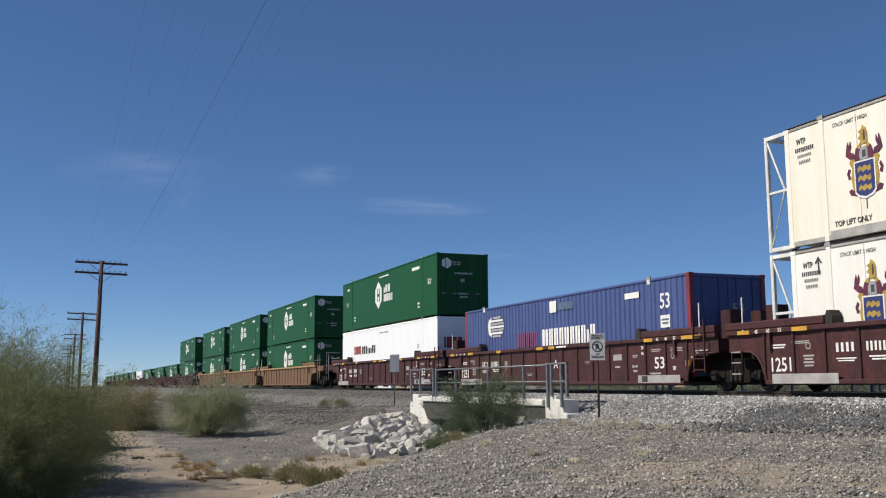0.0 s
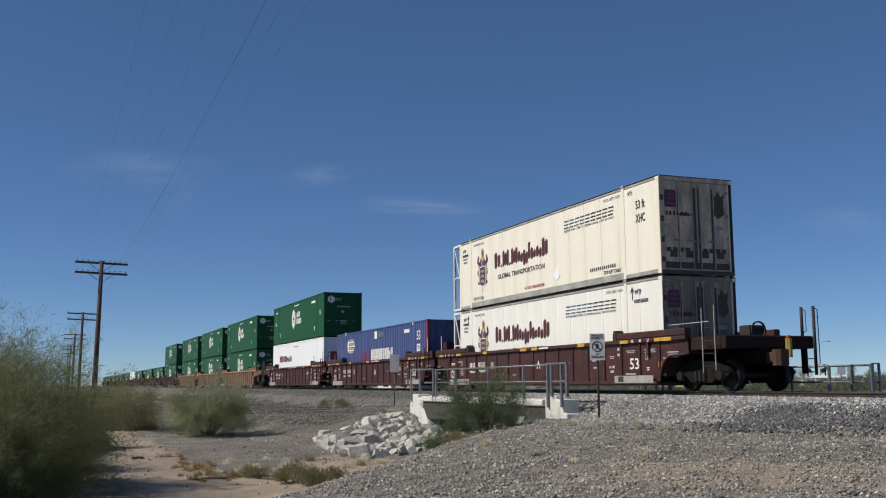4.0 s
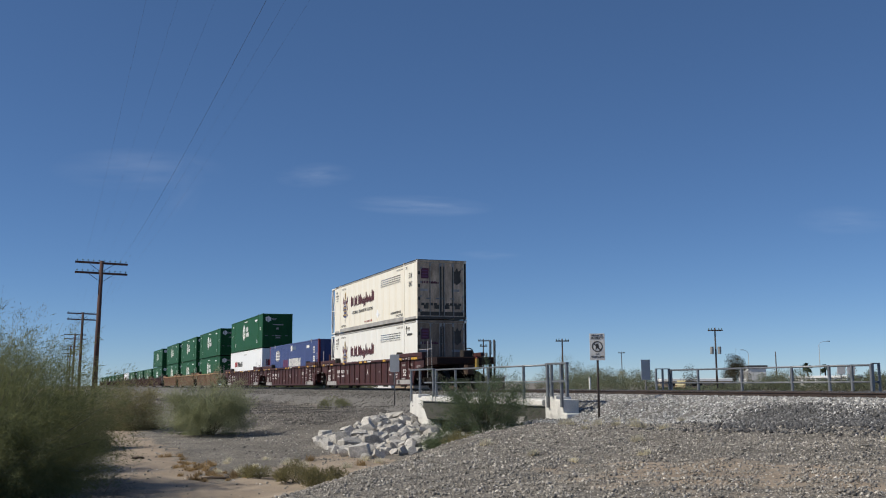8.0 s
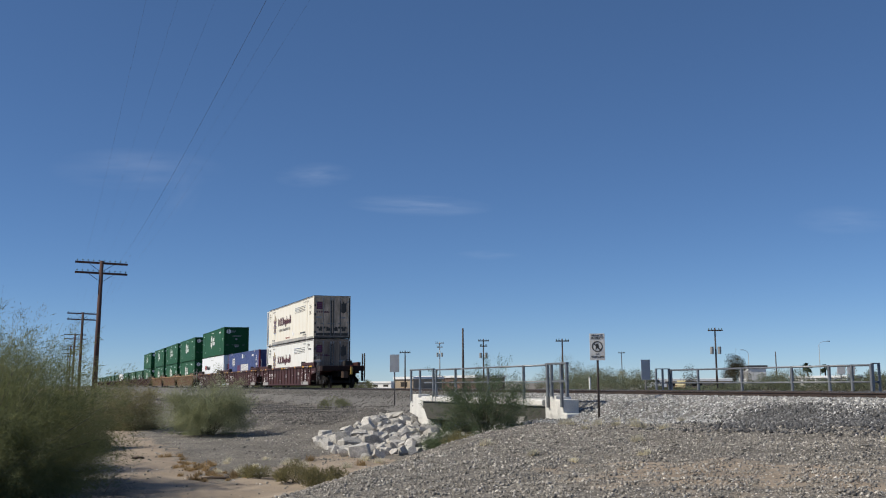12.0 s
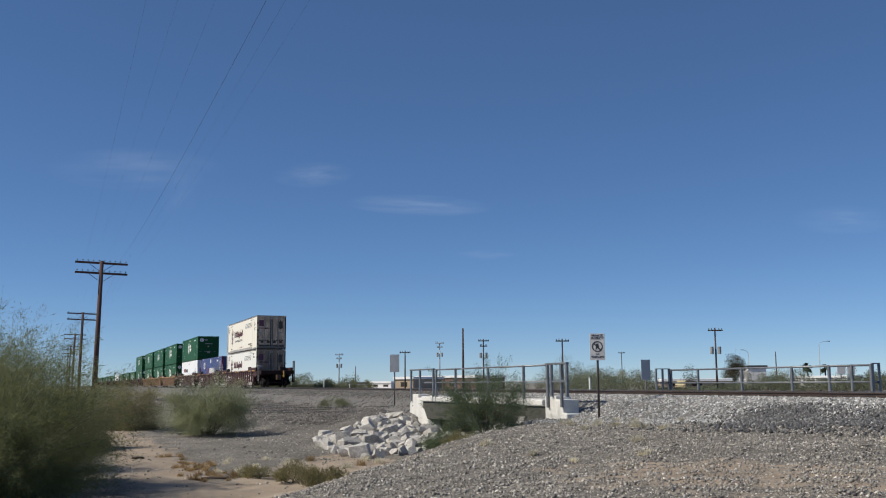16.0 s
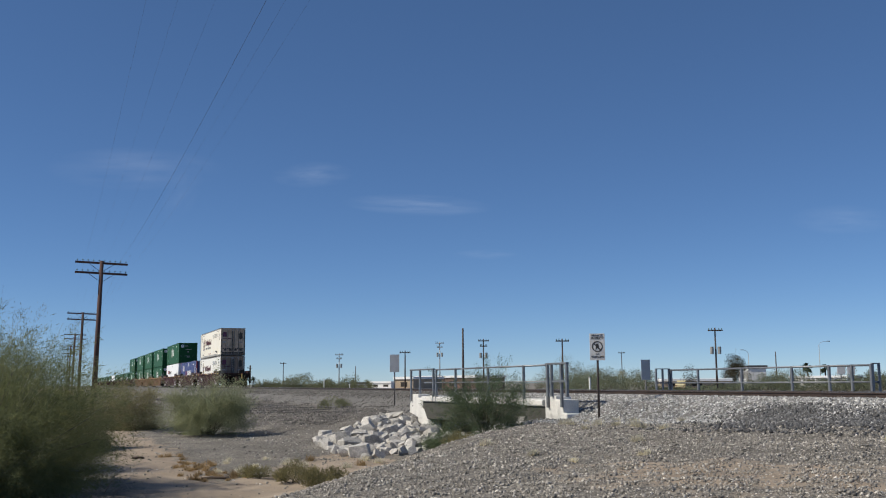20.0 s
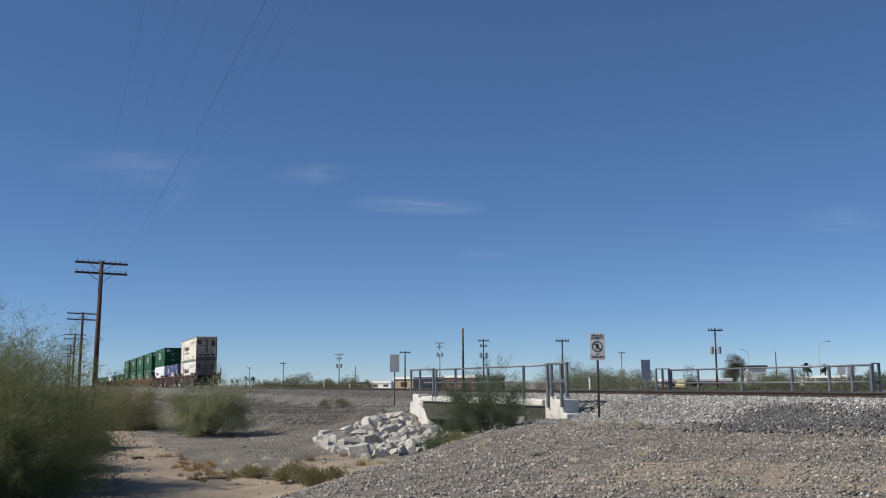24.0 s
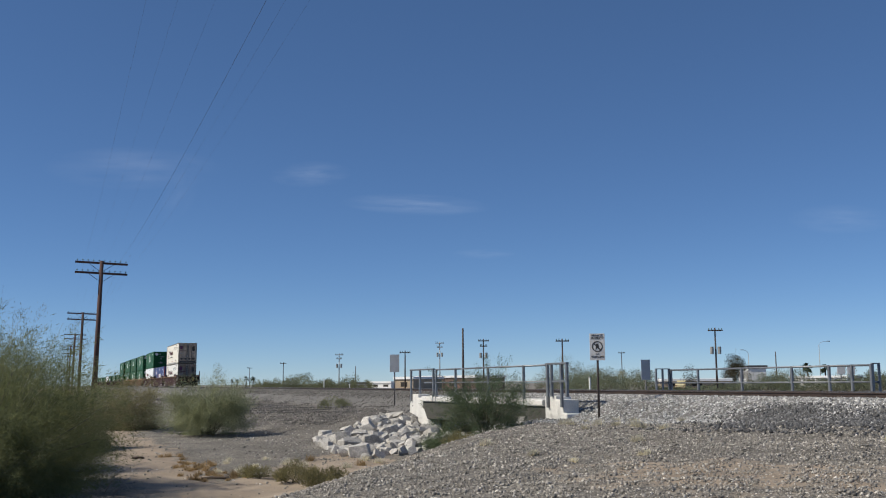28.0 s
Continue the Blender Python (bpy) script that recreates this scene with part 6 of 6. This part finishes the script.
def power_pole(bearing, dist, top, kind, mat=None):
    x, y = far_point(across(bearing), dist)
    z0 = gz(x, y)
    t = thing("power_pole", {"plain": "bare dark wooden pole", "cross": "distant wooden power pole with a crossarm", "trafo": "distant power pole with crossarm and transformers", "cans": "power pole with one crossarm and two transformer cans"}[kind], "utility pole", pose(x, y, z0, 0, 0, 70), group="distant power poles")
    h = top - z0
    mat = mat or GREY_POLE
    part("pole", Shape().tube([(0, 0, -0.5), (0, 0, h)], 0.13, 8, 0.08), mat, t, smooth=True)
    if kind != "plain":
        for z, w in ((h - 0.3, 0.82), (h - 1.1, 0.55 if kind == "trafo" else 0.0)):
            if w:
                arm = part("crossarm", Shape().box(-w, w, -0.2, -0.08, z - 0.07, z + 0.07), mat, t)
                for xx in (-w + 0.1, -w * 0.5, w * 0.5, w - 0.1):
                    part("insulator", Shape().tube([(xx, -0.14, z + 0.07), (xx, -0.14, z + 0.28)], 0.05, 6), GLASS_INS, arm)
    if kind in ("trafo", "cans"):
        for xx in (-0.42, 0.42):
            part("transformer", Shape().tube([(xx, 0, h - 2.9), (xx, 0, h - 2.1)], 0.2, 10), PALE_POLE, t)
    return t


for bearing, dist, top, kind, mat in ((502, 260, 6.0, "cross", None), (600, 200, 6.4, "trafo", PALE_POLE), (629, 240, 4.5, "plain", None), (716, 150, 5.2, "cross", None),
                                 (777, 190, 8.2, "trafo", PALE_POLE), (818, 95, 5.5, "plain", None), (854, 150, 6.9, "trafo", None), (993, 120, 5.55, "cross", None),
                                 (1097, 230, 7.3, "cross", None), (1263, 110, 6.2, "cans", None), (1368, 160, 5.0, "plain", None), (443, 330, 6.0, "cross", None)):
    power_pole(bearing, dist, top, kind, mat)


def far_bush(bearing, dist, w, h, seed, leafm=None, n=3600, name="desert_shrub", label="dusty green shrub beyond the track"):
    x, y = far_point(across(bearing), dist)
    k = 0.0016 * dist
    return bush(name, label, (x, y, gz(x, y)), clump_set(seed, 18, w / 2, w / 2, h, 0.16 * h, 0.30 * h, 0.15 * h), n, leafm or LEAF_FAR, 0.08 + 0.35 * k, 0.025 + 0.13 * k, seed, up=0.4, twigs=6)


rng = np.random.default_rng(41)
for k, bearing in enumerate((470, 486, 505, 530, 548, 565, 585, 603, 622, 640, 835, 860, 985, 1010, 1032, 1050, 1075, 1096, 1112, 1354, 1366, 1372, 1405, 1495, 1520, 1545, 1562)):
    d = rng.uniform(95, 150)
    near_h = 3.0 if 985 <= bearing <= 1150 else 1.9 if bearing < 700 else 2.3
    far_bush(bearing, d, rng.uniform(3.0, 5.5), near_h * rng.uniform(0.8, 1.35), 200 + k, LEAF_DUSK if bearing < 700 else LEAF_FAR if k % 3 else LEAF_BROWN, 2300)


for k in range(34):
    bearing = 1168 + 12 * k + rng.uniform(-5, 5)
    tall = 2.6 if 1346 < bearing < 1385 else 2.5 if bearing > 1510 else 0.28 if 1176 < bearing < 1222 else 0.7 if bearing < 1262 else 1.1 if bearing < 1310 else 1.35
    far_bush(bearing, rng.uniform(100, 135), rng.uniform(2.6, 4.5), tall * rng.uniform(0.75, 1.1), 260 + k, LEAF_FAR, 1500)
for k in range(14):
    far_bush(458 + 13 * k + rng.uniform(-5, 5), rng.uniform(90, 120), rng.uniform(3.0, 4.5), rng.uniform(1.1, 1.7), 530 + k, LEAF_DUSK, 1800)
for k in range(9):
    far_bush(980 + 18 * k + rng.uniform(-6, 6), rng.uniform(85, 105), rng.uniform(3.0, 4.5), rng.uniform(1.6, 2.5), 500 + k, LEAF_FAR, 2200)


def building(bearing, dist, w, dep, h, wall_m, roof_m, label, openings=3, turn=28):
    x, y = far_point(across(bearing), dist)
    t = thing("low_building", label, "building", pose(x, y, gz(x, y), 0, 0, turn))
    wall = part("wall", Shape().box(-w / 2, w / 2, 0, dep, -0.3, h), wall_m, t)
    part("roof", Shape().box(-w / 2 - 0.25, w / 2 + 0.25, -0.25, dep + 0.25, h, h + 0.45, 0.05), roof_m, t)
    for k in range(openings):
        xx = -w / 2 + w * (k + 0.5) / openings
        win = part("window", Shape().box(xx - 0.8, xx + 0.8, -0.04, 0.1, h * 0.35, h * 0.75), DARK_STEEL, wall)
        part("frame", Shape().box(xx - 0.9, xx + 0.9, -0.06, -0.041, h * 0.75, h * 0.8), wall_m, win)
    return t


TAN_WALL = surface("tan_stucco", (0.42, 0.34, 0.25), (0.33, 0.26, 0.19), 0.9, scale=0.4, fine=0.1, bump=0.05)
WHITE_WALL = surface("white_stucco", (0.82, 0.81, 0.79), (0.7, 0.69, 0.67), 0.9, scale=0.4, fine=0.08, bump=0.05)
PALE_WALL = surface("pale_grey_wall", (0.46, 0.46, 0.48), (0.36, 0.36, 0.38), 0.9, scale=0.4, fine=0.1, bump=0.05)
BROWN_WALL = surface("dusty_brown_wall", (0.20, 0.12, 0.105), (0.15, 0.09, 0.08), 0.9, scale=0.4, fine=0.1, bump=0.05)
ROOF_WHITE = surface("pale_roof", (0.85, 0.85, 0.85), (0.74, 0.74, 0.74), 0.7, scale=0.4, fine=0.08, bump=0.03)
ROOF_DARK = surface("dark_roof", (0.09, 0.085, 0.085), (0.06, 0.06, 0.06), 0.8, scale=0.4, fine=0.1, bump=0.03)
building(786, 190, 15, 9, 2.25, BROWN_WALL, ROOF_WHITE, "brown industrial building with a pale roof", 4)
building(714, 180, 4.5, 8, 2.05, TAN_WALL, ROOF_WHITE, "small tan building beside a larger brown one", 1)
building(638, 270, 10, 8, 1.25, PALE_WALL, ROOF_DARK, "low grey building with a dark roof", 3)
building(673, 240, 7, 8, 1.3, WHITE_WALL, ROOF_WHITE, "small white stucco building with flat roof", 2)
building(1228, 165, 11, 7, 1.2, TAN_WALL, ROOF_WHITE, "low tan building beyond the rails", 3, 66)
building(1334, 200, 3.6, 8, 3.9, WHITE_WALL, ROOF_DARK, "tall narrow white house with a flat dark roof", 0, 66)
building(1440, 190, 11, 8, 1.7, WHITE_WALL, ROOF_WHITE, "long white building among shrubs", 4)

def road_car(name, label, paint, m, tall=1.0, boxy=0.0):
    """A car: body, cabin with side windows, wheels with rims; its nose points along x."""
    t = thing(name, label, "car", m)
    k = tall
    part("body", Shape().slab([(-2.2, 0.35), (2.2, 0.35), (2.25, 0.75 * k), (2.0, 0.92 * k), (-2.1, 0.95 * k), (-2.25, 0.7 * k)], -0.85, 0.85), paint, t, round_edges=0.06)
    cab = part("cabin", Shape().slab([(-1.5 - 0.55 * boxy, 0.95 * k), (1.05 + 0.3 * boxy, 0.93 * k), (0.5 + 0.3 * boxy, 1.42 * k), (-1.1 - 0.8 * boxy, 1.45 * k)], -0.75, 0.75), paint, t, round_edges=0.05)
    for sgn in (-1, 1):
        part("side_window", Shape().slab([(-1.25, 1.0 * k), (0.8, 1.0 * k), (0.42, 1.34 * k), (-1.0, 1.36 * k)], *sorted((sgn * 0.752, sgn * 0.765))), DARK_STEEL, cab)
        part("headlight", Shape().box(2.15, 2.27, *sorted((sgn * 0.5, sgn * 0.8)), 0.62 * k, 0.74 * k, 0.02), PALE_POLE, t)
        part("tail_light", Shape().box(-2.27, -2.17, *sorted((sgn * 0.55, sgn * 0.82)), 0.62 * k, 0.74 * k, 0.02), INK_RUST, t)
        for xx in (-1.35, 1.35):
            w = part("wheel", Shape().lathe([(-0.1, 0.0), (-0.1, 0.32), (0.1, 0.32), (0.1, 0.0)], 14, "y"), TRUCK_BLACK, t, at=pose(xx, sgn * 0.78, 0.32))
            part("rim", Shape().lathe([(-0.11, 0.0), (-0.11, 0.18), (0.11, 0.18), (0.11, 0.0)], 12, "y"), PALE_POLE, w)
    return t


CAR_YELLOW = surface("pale_yellow_car_paint", (0.58, 0.51, 0.30), (0.48, 0.42, 0.24), 0.35, scale=1, fine=0.05, bump=0.0)
CAR_GREY = surface("dark_grey_car_paint", (0.06, 0.06, 0.07), (0.045, 0.045, 0.05), 0.3, scale=1, fine=0.05, bump=0.0)
PARK_X, PARK_Y = far_point(across(1203), 162)
road_car("parked_car", "yellow car parked beside the low tan building", CAR_YELLOW, pose(PARK_X, PARK_Y, gz(PARK_X, PARK_Y), 0, 0, 135))
# two cars that cross on the street beyond the track: (car, lead over the other)
DRIVING = [(road_car("white_van", "white van driving along the street beyond the track", PURE, None, 1.15, 1.0), 0.0),
           (road_car("dark_car", "dark grey car driving along the street beyond the track", CAR_GREY, None), 28.0)]


def drive(t, lead):
    """Pose on the street: waits behind tall shrubs, crosses, and waits behind the next ones."""
    u = min(max((t - 8.3) / 5.6, 0.0), 1.0)
    x, y = far_point(across(1353 - lead * min(1.0, 4 * u) - 303 * (0.75 * u + 0.25 * u * u * (3 - 2 * u))), 154)
    return pose(x, y, gz(x, y), 0, 0, 249)




def notice_board(bearing, dist):
    x, y = far_point(across(bearing), dist)
    z0 = gz(x, y)
    t = thing("notice_board", "pair of white boards on steel posts", "sign", pose(x, y, z0, 0, 0, 66))
    for xx in (-0.55, 0.55):
        part("post", Shape().box(xx - 0.05, xx + 0.05, 0.0, 0.1, -0.2, 3.0), PALE_POLE, t)
        part("board", Shape().box(xx - 0.45, xx + 0.45, -0.06, -0.004, 1.9, 3.0, 0.02), SIGN_WHITE, t)
    return t


notice_board(1490, 112)


def palm(bearing, dist, top, seed, crown=1.0):
    """Fan palm: slim trunk, ball of drooping fronds."""
    rng = np.random.default_rng(seed)
    x, y = far_point(across(bearing), dist)
    t = thing("palm_tree", "distant fan palm with a round crown", "palm", pose(x, y, gz(x, y)), group="distant palms")
    h = top - gz(x, y)
    part("trunk", Shape().tube([(0, 0, -0.2), (0.1, 0.05, h * 0.5), (0, 0, h - 0.5)], 0.2, 8, 0.14), GREY_POLE, t, smooth=True)
    for k in range(26):
        a, e = rng.uniform(0, 2 * math.pi), rng.uniform(-0.7, 1.2)
        d = Vector((math.cos(a) * math.cos(e), math.sin(a) * math.cos(e), math.sin(e)))
        s = d.cross(Vector((0, 0, 1))).normalized() * 0.3 * crown
        p = Vector((0, 0, h - 0.4))
        q, r = p + d * 0.95 * crown, p + (d * 1.5 + Vector((0, 0, -0.5))) * crown
        part("frond", Shape().add([p - s * 0.2, p + s * 0.2, q + s, q - s, r + s * 0.5, r - s * 0.5], [(0, 1, 2, 3), (3, 2, 4, 5)]), LEAF_DARK, t)
    return t


for k, (bearing, dist, top) in enumerate(((1422, 230, 3.9), (1453, 235, 3.7), (437, 330, 2.7), (449, 335, 2.8), (412, 420, 2.3), (421, 425, 2.4))):
    palm(bearing, dist, top, 300 + k, 1.0 if k < 2 else 0.75)
far_bush(1294, 190, 4.4, 5.6, 320, LEAF_TREE, 15000, "shade_tree", "dark rounded tree among the far houses")
far_bush(1216, 150, 1.5, 3.4, 321, LEAF_TREE, 1500, "shade_tree", "small dark tree behind the far handrail")


def street_lamp(bearing, dist, top, arm):
    x, y = far_point(across(bearing), dist)
    t = thing("street_lamp", "distant steel street lamp with a curved arm", "street lamp", pose(x, y, gz(x, y), 0, 0, 70), group="distant street lamps")
    h = top - gz(x, y)
    part("pole", Shape().tube([(0, 0, -0.2), (0, 0, h - 0.8)], 0.09, 8, 0.06), PALE_POLE, t, smooth=True)
    part("arm", Shape().tube([(0, 0, h - 0.8), (arm * 0.2, 0, h - 0.3), (arm * 0.6, 0, h - 0.05), (arm, 0, h)], 0.04, 6), PALE_POLE, t, smooth=True)
    part("lamp_head", Shape().box(arm - 0.1, arm + 0.6, -0.15, 0.15, h - 0.08, h + 0.06, 0.04), GALV_DULL, t)
    return t


street_lamp(1445, 210, 8.6, 1.8)
street_lamp(1320, 220, 7.2, -1.6)


def marker_post(x, y, h, label):
    t = thing("marker_post", label, "marker", pose(x, y, gz(x, y)), group="white marker posts")
    part("post", Shape().box(-0.05, 0.05, -0.03, 0.03, -0.1, h, 0.01), FRAME_WHITE, t)
    part("cap", Shape().box(-0.055, 0.055, -0.035, 0.035, h, h + 0.06), GREY_RAIL, t)
    return t


bush("embankment_shrub", "low olive shrub on the stony embankment", (-46.5, 12.5, gz(-46.5, 12.5)), clump_set(7, 16, 1.1, 0.7, 0.5, 0.16, 0.26, 0.08), 3200, LEAF_DUSK, 0.08, 0.016, 27, up=0.6, twigs=8, trunk_r=0.012)
marker_post(-83.5, 21.5, 1.55, "white plastic marker post beside the rails")
marker_post(-75.5, 21.5, 1.15, "short white marker post beside the rails")
marker_post(-37.2, 21.2, 1.35, "white marker post with a dark band")

DRY = leaf("orange_brown_dry_grass", (0.44, 0.31, 0.16), (0.29, 0.21, 0.11))

# ---- small growth and litter in the foreground ----
def tuft(x, y, h, seed, leafm=None, n=150, label="tuft of dry straw-coloured grass"):
    rng = np.random.default_rng(seed)
    t = thing("grass_tuft", label, "grass", pose(x, y, gz(x, y) - 0.01), group="dry grass tufts")
    a, e = rng.uniform(0, 2 * np.pi, n), rng.uniform(0.2, 1.3, n)
    d = np.stack([np.cos(a) * np.cos(e), np.sin(a) * np.cos(e), np.sin(e)], 1)
    s = np.stack([-np.sin(a), np.cos(a), 0 * a], 1) * 0.004
    le = (h * rng.uniform(0.4, 1.1, n))[:, None]
    root = rng.normal(0, h * 0.25, (n, 3)) * np.array([1, 1, 0])
    m, tip = root + d * le * 0.6, root + d * le + np.array([0, 0, -0.12]) * le
    v = np.stack([root - s, root + s, m + s, m - s, tip + s * 0.3, tip - s * 0.3], 1).reshape(-1, 3)
    f = (np.array([[0, 1, 2, 3], [3, 2, 4, 5]])[None] + (np.arange(n) * 6)[:, None, None]).reshape(-1, 4)
    part("foliage", array_mesh("foliage", v, f, leafm or STRAW), leafm or STRAW, t)
    return t


for k, (x, y, h) in enumerate(((-22.9, 12.9, 0.18), (-22.2, 12.8, 0.2), (-21.4, 12.9, 0.24), (-20.6, 12.9, 0.22),
                               (-18.2, 12.6, 0.22), (-9.6, 9.7, 0.18),
                               (-20.6, 4.4, 0.45), (-20.0, 4.9, 0.5), (-19.2, 5.2, 0.4), (-18.0, 4.7, 0.4), (-21.5, 5.3, 0.4), (-22.6, 3.4, 0.2), (-24.5, 3.9, 0.22), (-26.0, 4.2, 0.2), (-23.4, 4.4, 0.2), (-25.2, 5.0, 0.18))):
    tuft(x, y, h * (0.6 if h > 0.37 else 0.75), 400 + k, LEAF_WEED if h > 0.37 else STRAW, 220)
for k, (x, y, h) in enumerate(((-22.6, 12.1, 0.34), (-22.1, 12.0, 0.3), (-20.0, 11.55, 0.28), (-19.1, 11.5, 0.26), (-18.0, 11.3, 0.32), (-17.6, 11.2, 0.26), (-16.2, 10.8, 0.24), (-18.7, 10.5, 0.2),
                               (-16.1, 7.05, 0.26), (-12.5, 6.2, 0.17), (-13.8, 8.7, 0.22), (-11.1, 7.1, 0.16), (-10.8, 5.9, 0.13))):
    tuft(x, y, h * 0.72, 440 + k, STRAW, 230)
for k, (x, y) in enumerate(((-22.8, 6.8), (-23.4, 7.4), (-22.3, 6.3), (-21.4, 3.6), (-22.6, 3.9), (-23.6, 5.2), (-24.6, 6.0), (-22.9, 5.4), (-24.1, 7.3))):
    tuft(x, y, 0.22, 480 + k, STRAW if k % 3 else DRY, 220)
rng = np.random.default_rng(43)
for k in range(44):
    x = rng.uniform(-27.5, -20.5)
    tuft(x, 3.15 + 0.02 * (x + 24) + rng.normal() * 0.35, rng.uniform(0.08, 0.19), 600 + k, DRY, 120, "low tuft of orange-brown dry grass")


def dead_branch(x, y, turn, pts, r, label="bleached dead branch lying on the sand", wood=None):
    t = thing("dead_branch", label, "branch", pose(x, y, gz(x, y), 0, 0, turn), group="dead branches")
    part("limb", Shape().tube(pts, r, 6, r * 0.4 if not wood else r * 0.8), wood or DEAD, t, smooth=True)
    for k in range(0 if wood else 2):
        p = Vector(pts[1 + k])
        part("twig", Shape().tube([p, p + Vector((0.15, 0.2 - 0.4 * k, 0.08)), p + Vector((0.35, 0.3 - 0.6 * k, 0.04))], r * 0.5, 5, r * 0.2), DEAD, t)
    return t


dead_branch(-19.1, 0.9, 40, [(0, 0, 0.0), (0.1, 0.06, 0.22), (0.26, 0.12, 0.25), (0.4, 0.2, 0.05)], 0.012)
dead_branch(-18.9, 1.05, 100, [(0, 0, 0.02), (0.14, 0.06, 0.14), (0.3, 0.08, 0.13), (0.45, 0.14, 0.02)], 0.010)
dead_branch(-26.4, 2.0, 75, [(-0.14, 0, 0.02), (-0.04, 0.02, 0.035), (0.06, 0.0, 0.04), (0.15, 0.03, 0.02)], 0.035, "short dark weathered log on the dirt track", LOG)
dead_branch(-20.8, 3.1, 60, [(-0.3, 0, 0.02), (-0.1, 0.03, 0.04), (0.12, 0.0, 0.04), (0.3, 0.05, 0.02)], 0.03, "short dark stick on the sand", LOG)

# ---- clouds ----
def cloud_material(seed, dense):
    m = bpy.data.materials.new("thin_cirrus")
    m.use_nodes = True
    n, l = m.node_tree.nodes, m.node_tree.links
    n.clear()
    out = n.new("ShaderNodeOutputMaterial")
    tc = n.new("ShaderNodeTexCoord")
    grad = n.new("ShaderNodeTexGradient")
    grad.gradient_type = "SPHERICAL"
    mp = n.new("ShaderNodeMapping")
    l.new(tc.outputs["Object"], mp.inputs[0])
    l.new(mp.outputs[0], grad.inputs[0])
    nz = n.new("ShaderNodeTexNoise")
    nz.inputs["Scale"].default_value, nz.inputs["Detail"].default_value = 0.8, 4
    mp2 = n.new("ShaderNodeMapping")
    mp2.inputs["Location"].default_value = (seed, seed * 0.7, 0)
    mp2.inputs["Scale"].default_value = (1.4, 2.2, 1)
    l.new(tc.outputs["Object"], mp2.inputs[0])
    l.new(mp2.outputs[0], nz.inputs[0])
    r = n.new("ShaderNodeMapRange")
    r.inputs["From Min"].default_value, r.inputs["From Max"].default_value = 0.28, 0.78
    l.new(nz.outputs[0], r.inputs[0])
    mul = n.new("ShaderNodeMath")
    mul.operation = "MULTIPLY"
    l.new(grad.outputs["Fac"], mul.inputs[0])
    l.new(r.outputs[0], mul.inputs[1])
    amt = n.new("ShaderNodeMath")
    amt.operation = "MULTIPLY"
    amt.inputs[1].default_value = dense
    l.new(mul.outputs[0], amt.inputs[0])
    tr = n.new("ShaderNodeBsdfTransparent")
    em = n.new("ShaderNodeEmission")
    em.inputs[0].default_value, em.inputs[1].default_value = (0.80, 0.86, 1.0, 1), 0.75
    mx = n.new("ShaderNodeMixShader")
    l.new(amt.outputs[0], mx.inputs[0])
    l.new(tr.outputs[0], mx.inputs[1])
    l.new(em.outputs[0], mx.inputs[2])
    l.new(mx.outputs[0], out.inputs[0])
    return m


CLOUDS = []
f_ = VIEW.normalized()
r_ = Vector((f_.y, -f_.x, 0)).normalized()
u_ = r_.cross(f_)
for k, (bearing, rise, w, h, dense, tip) in enumerate(((748, 365, 135, 20, 0.24, -2.5), (562, 310, 75, 24, 0.17, 2.0), (248, 297, 160, 40, 0.17, -1.0), (868, 453, 60, 10, 0.12, 0.0), (1500, 396, 95, 28, 0.14, -1.0), (330, 345, 60, 30, 0.06, 60.0))):
    dist = 3500.0
    c = EYE + (f_ + r_ * ((bearing - 784) / 1742) + u_ * ((441 - rise) / 1742)) * dist
    me = Shape().add([(-1, -1, 0), (1, -1, 0), (1, 1, 0), (-1, 1, 0)], [(0, 1, 2, 3)]).mesh("cirrus_cloud", cloud_material(3.1 * k + 1, dense))
    ob = tagged(new("cirrus_cloud", me), "faint wisp of white cirrus cloud", "cloud", kind="structure")
    rot = Matrix((r_, u_, -f_)).transposed().to_4x4()
    ob.matrix_basis = Matrix.Translation(c) @ rot @ Matrix.Rotation(radians(tip), 4, "Z") @ Matrix.Diagonal((w * dist / 1742, h * dist / 1742, 1, 1))
    ob.visible_shadow = False
    CLOUDS.append((ob, -r_ * 12 * dist / 1742 + u_ * 3 * dist / 1742))

# ---- ties ----
tie_me = Shape().box(-0.115, 0.115, -1.30, 1.30, -0.36, -0.165, 0.012).mesh("tie", TIE)
for k in range(170):
    part("tie", tie_me, TIE, track, at=pose(-88 + k * 0.56, TRACK_Y, 0))
s = Shape()
for k in range(400):
    s.box(-88.56 - k * 0.56 - 0.115, -88.56 - k * 0.56 + 0.115, TRACK_Y - 1.3, TRACK_Y + 1.3, -0.36, -0.165)
tagged(part("distant_ties", s, TIE, track), kind="stuff")

motions()
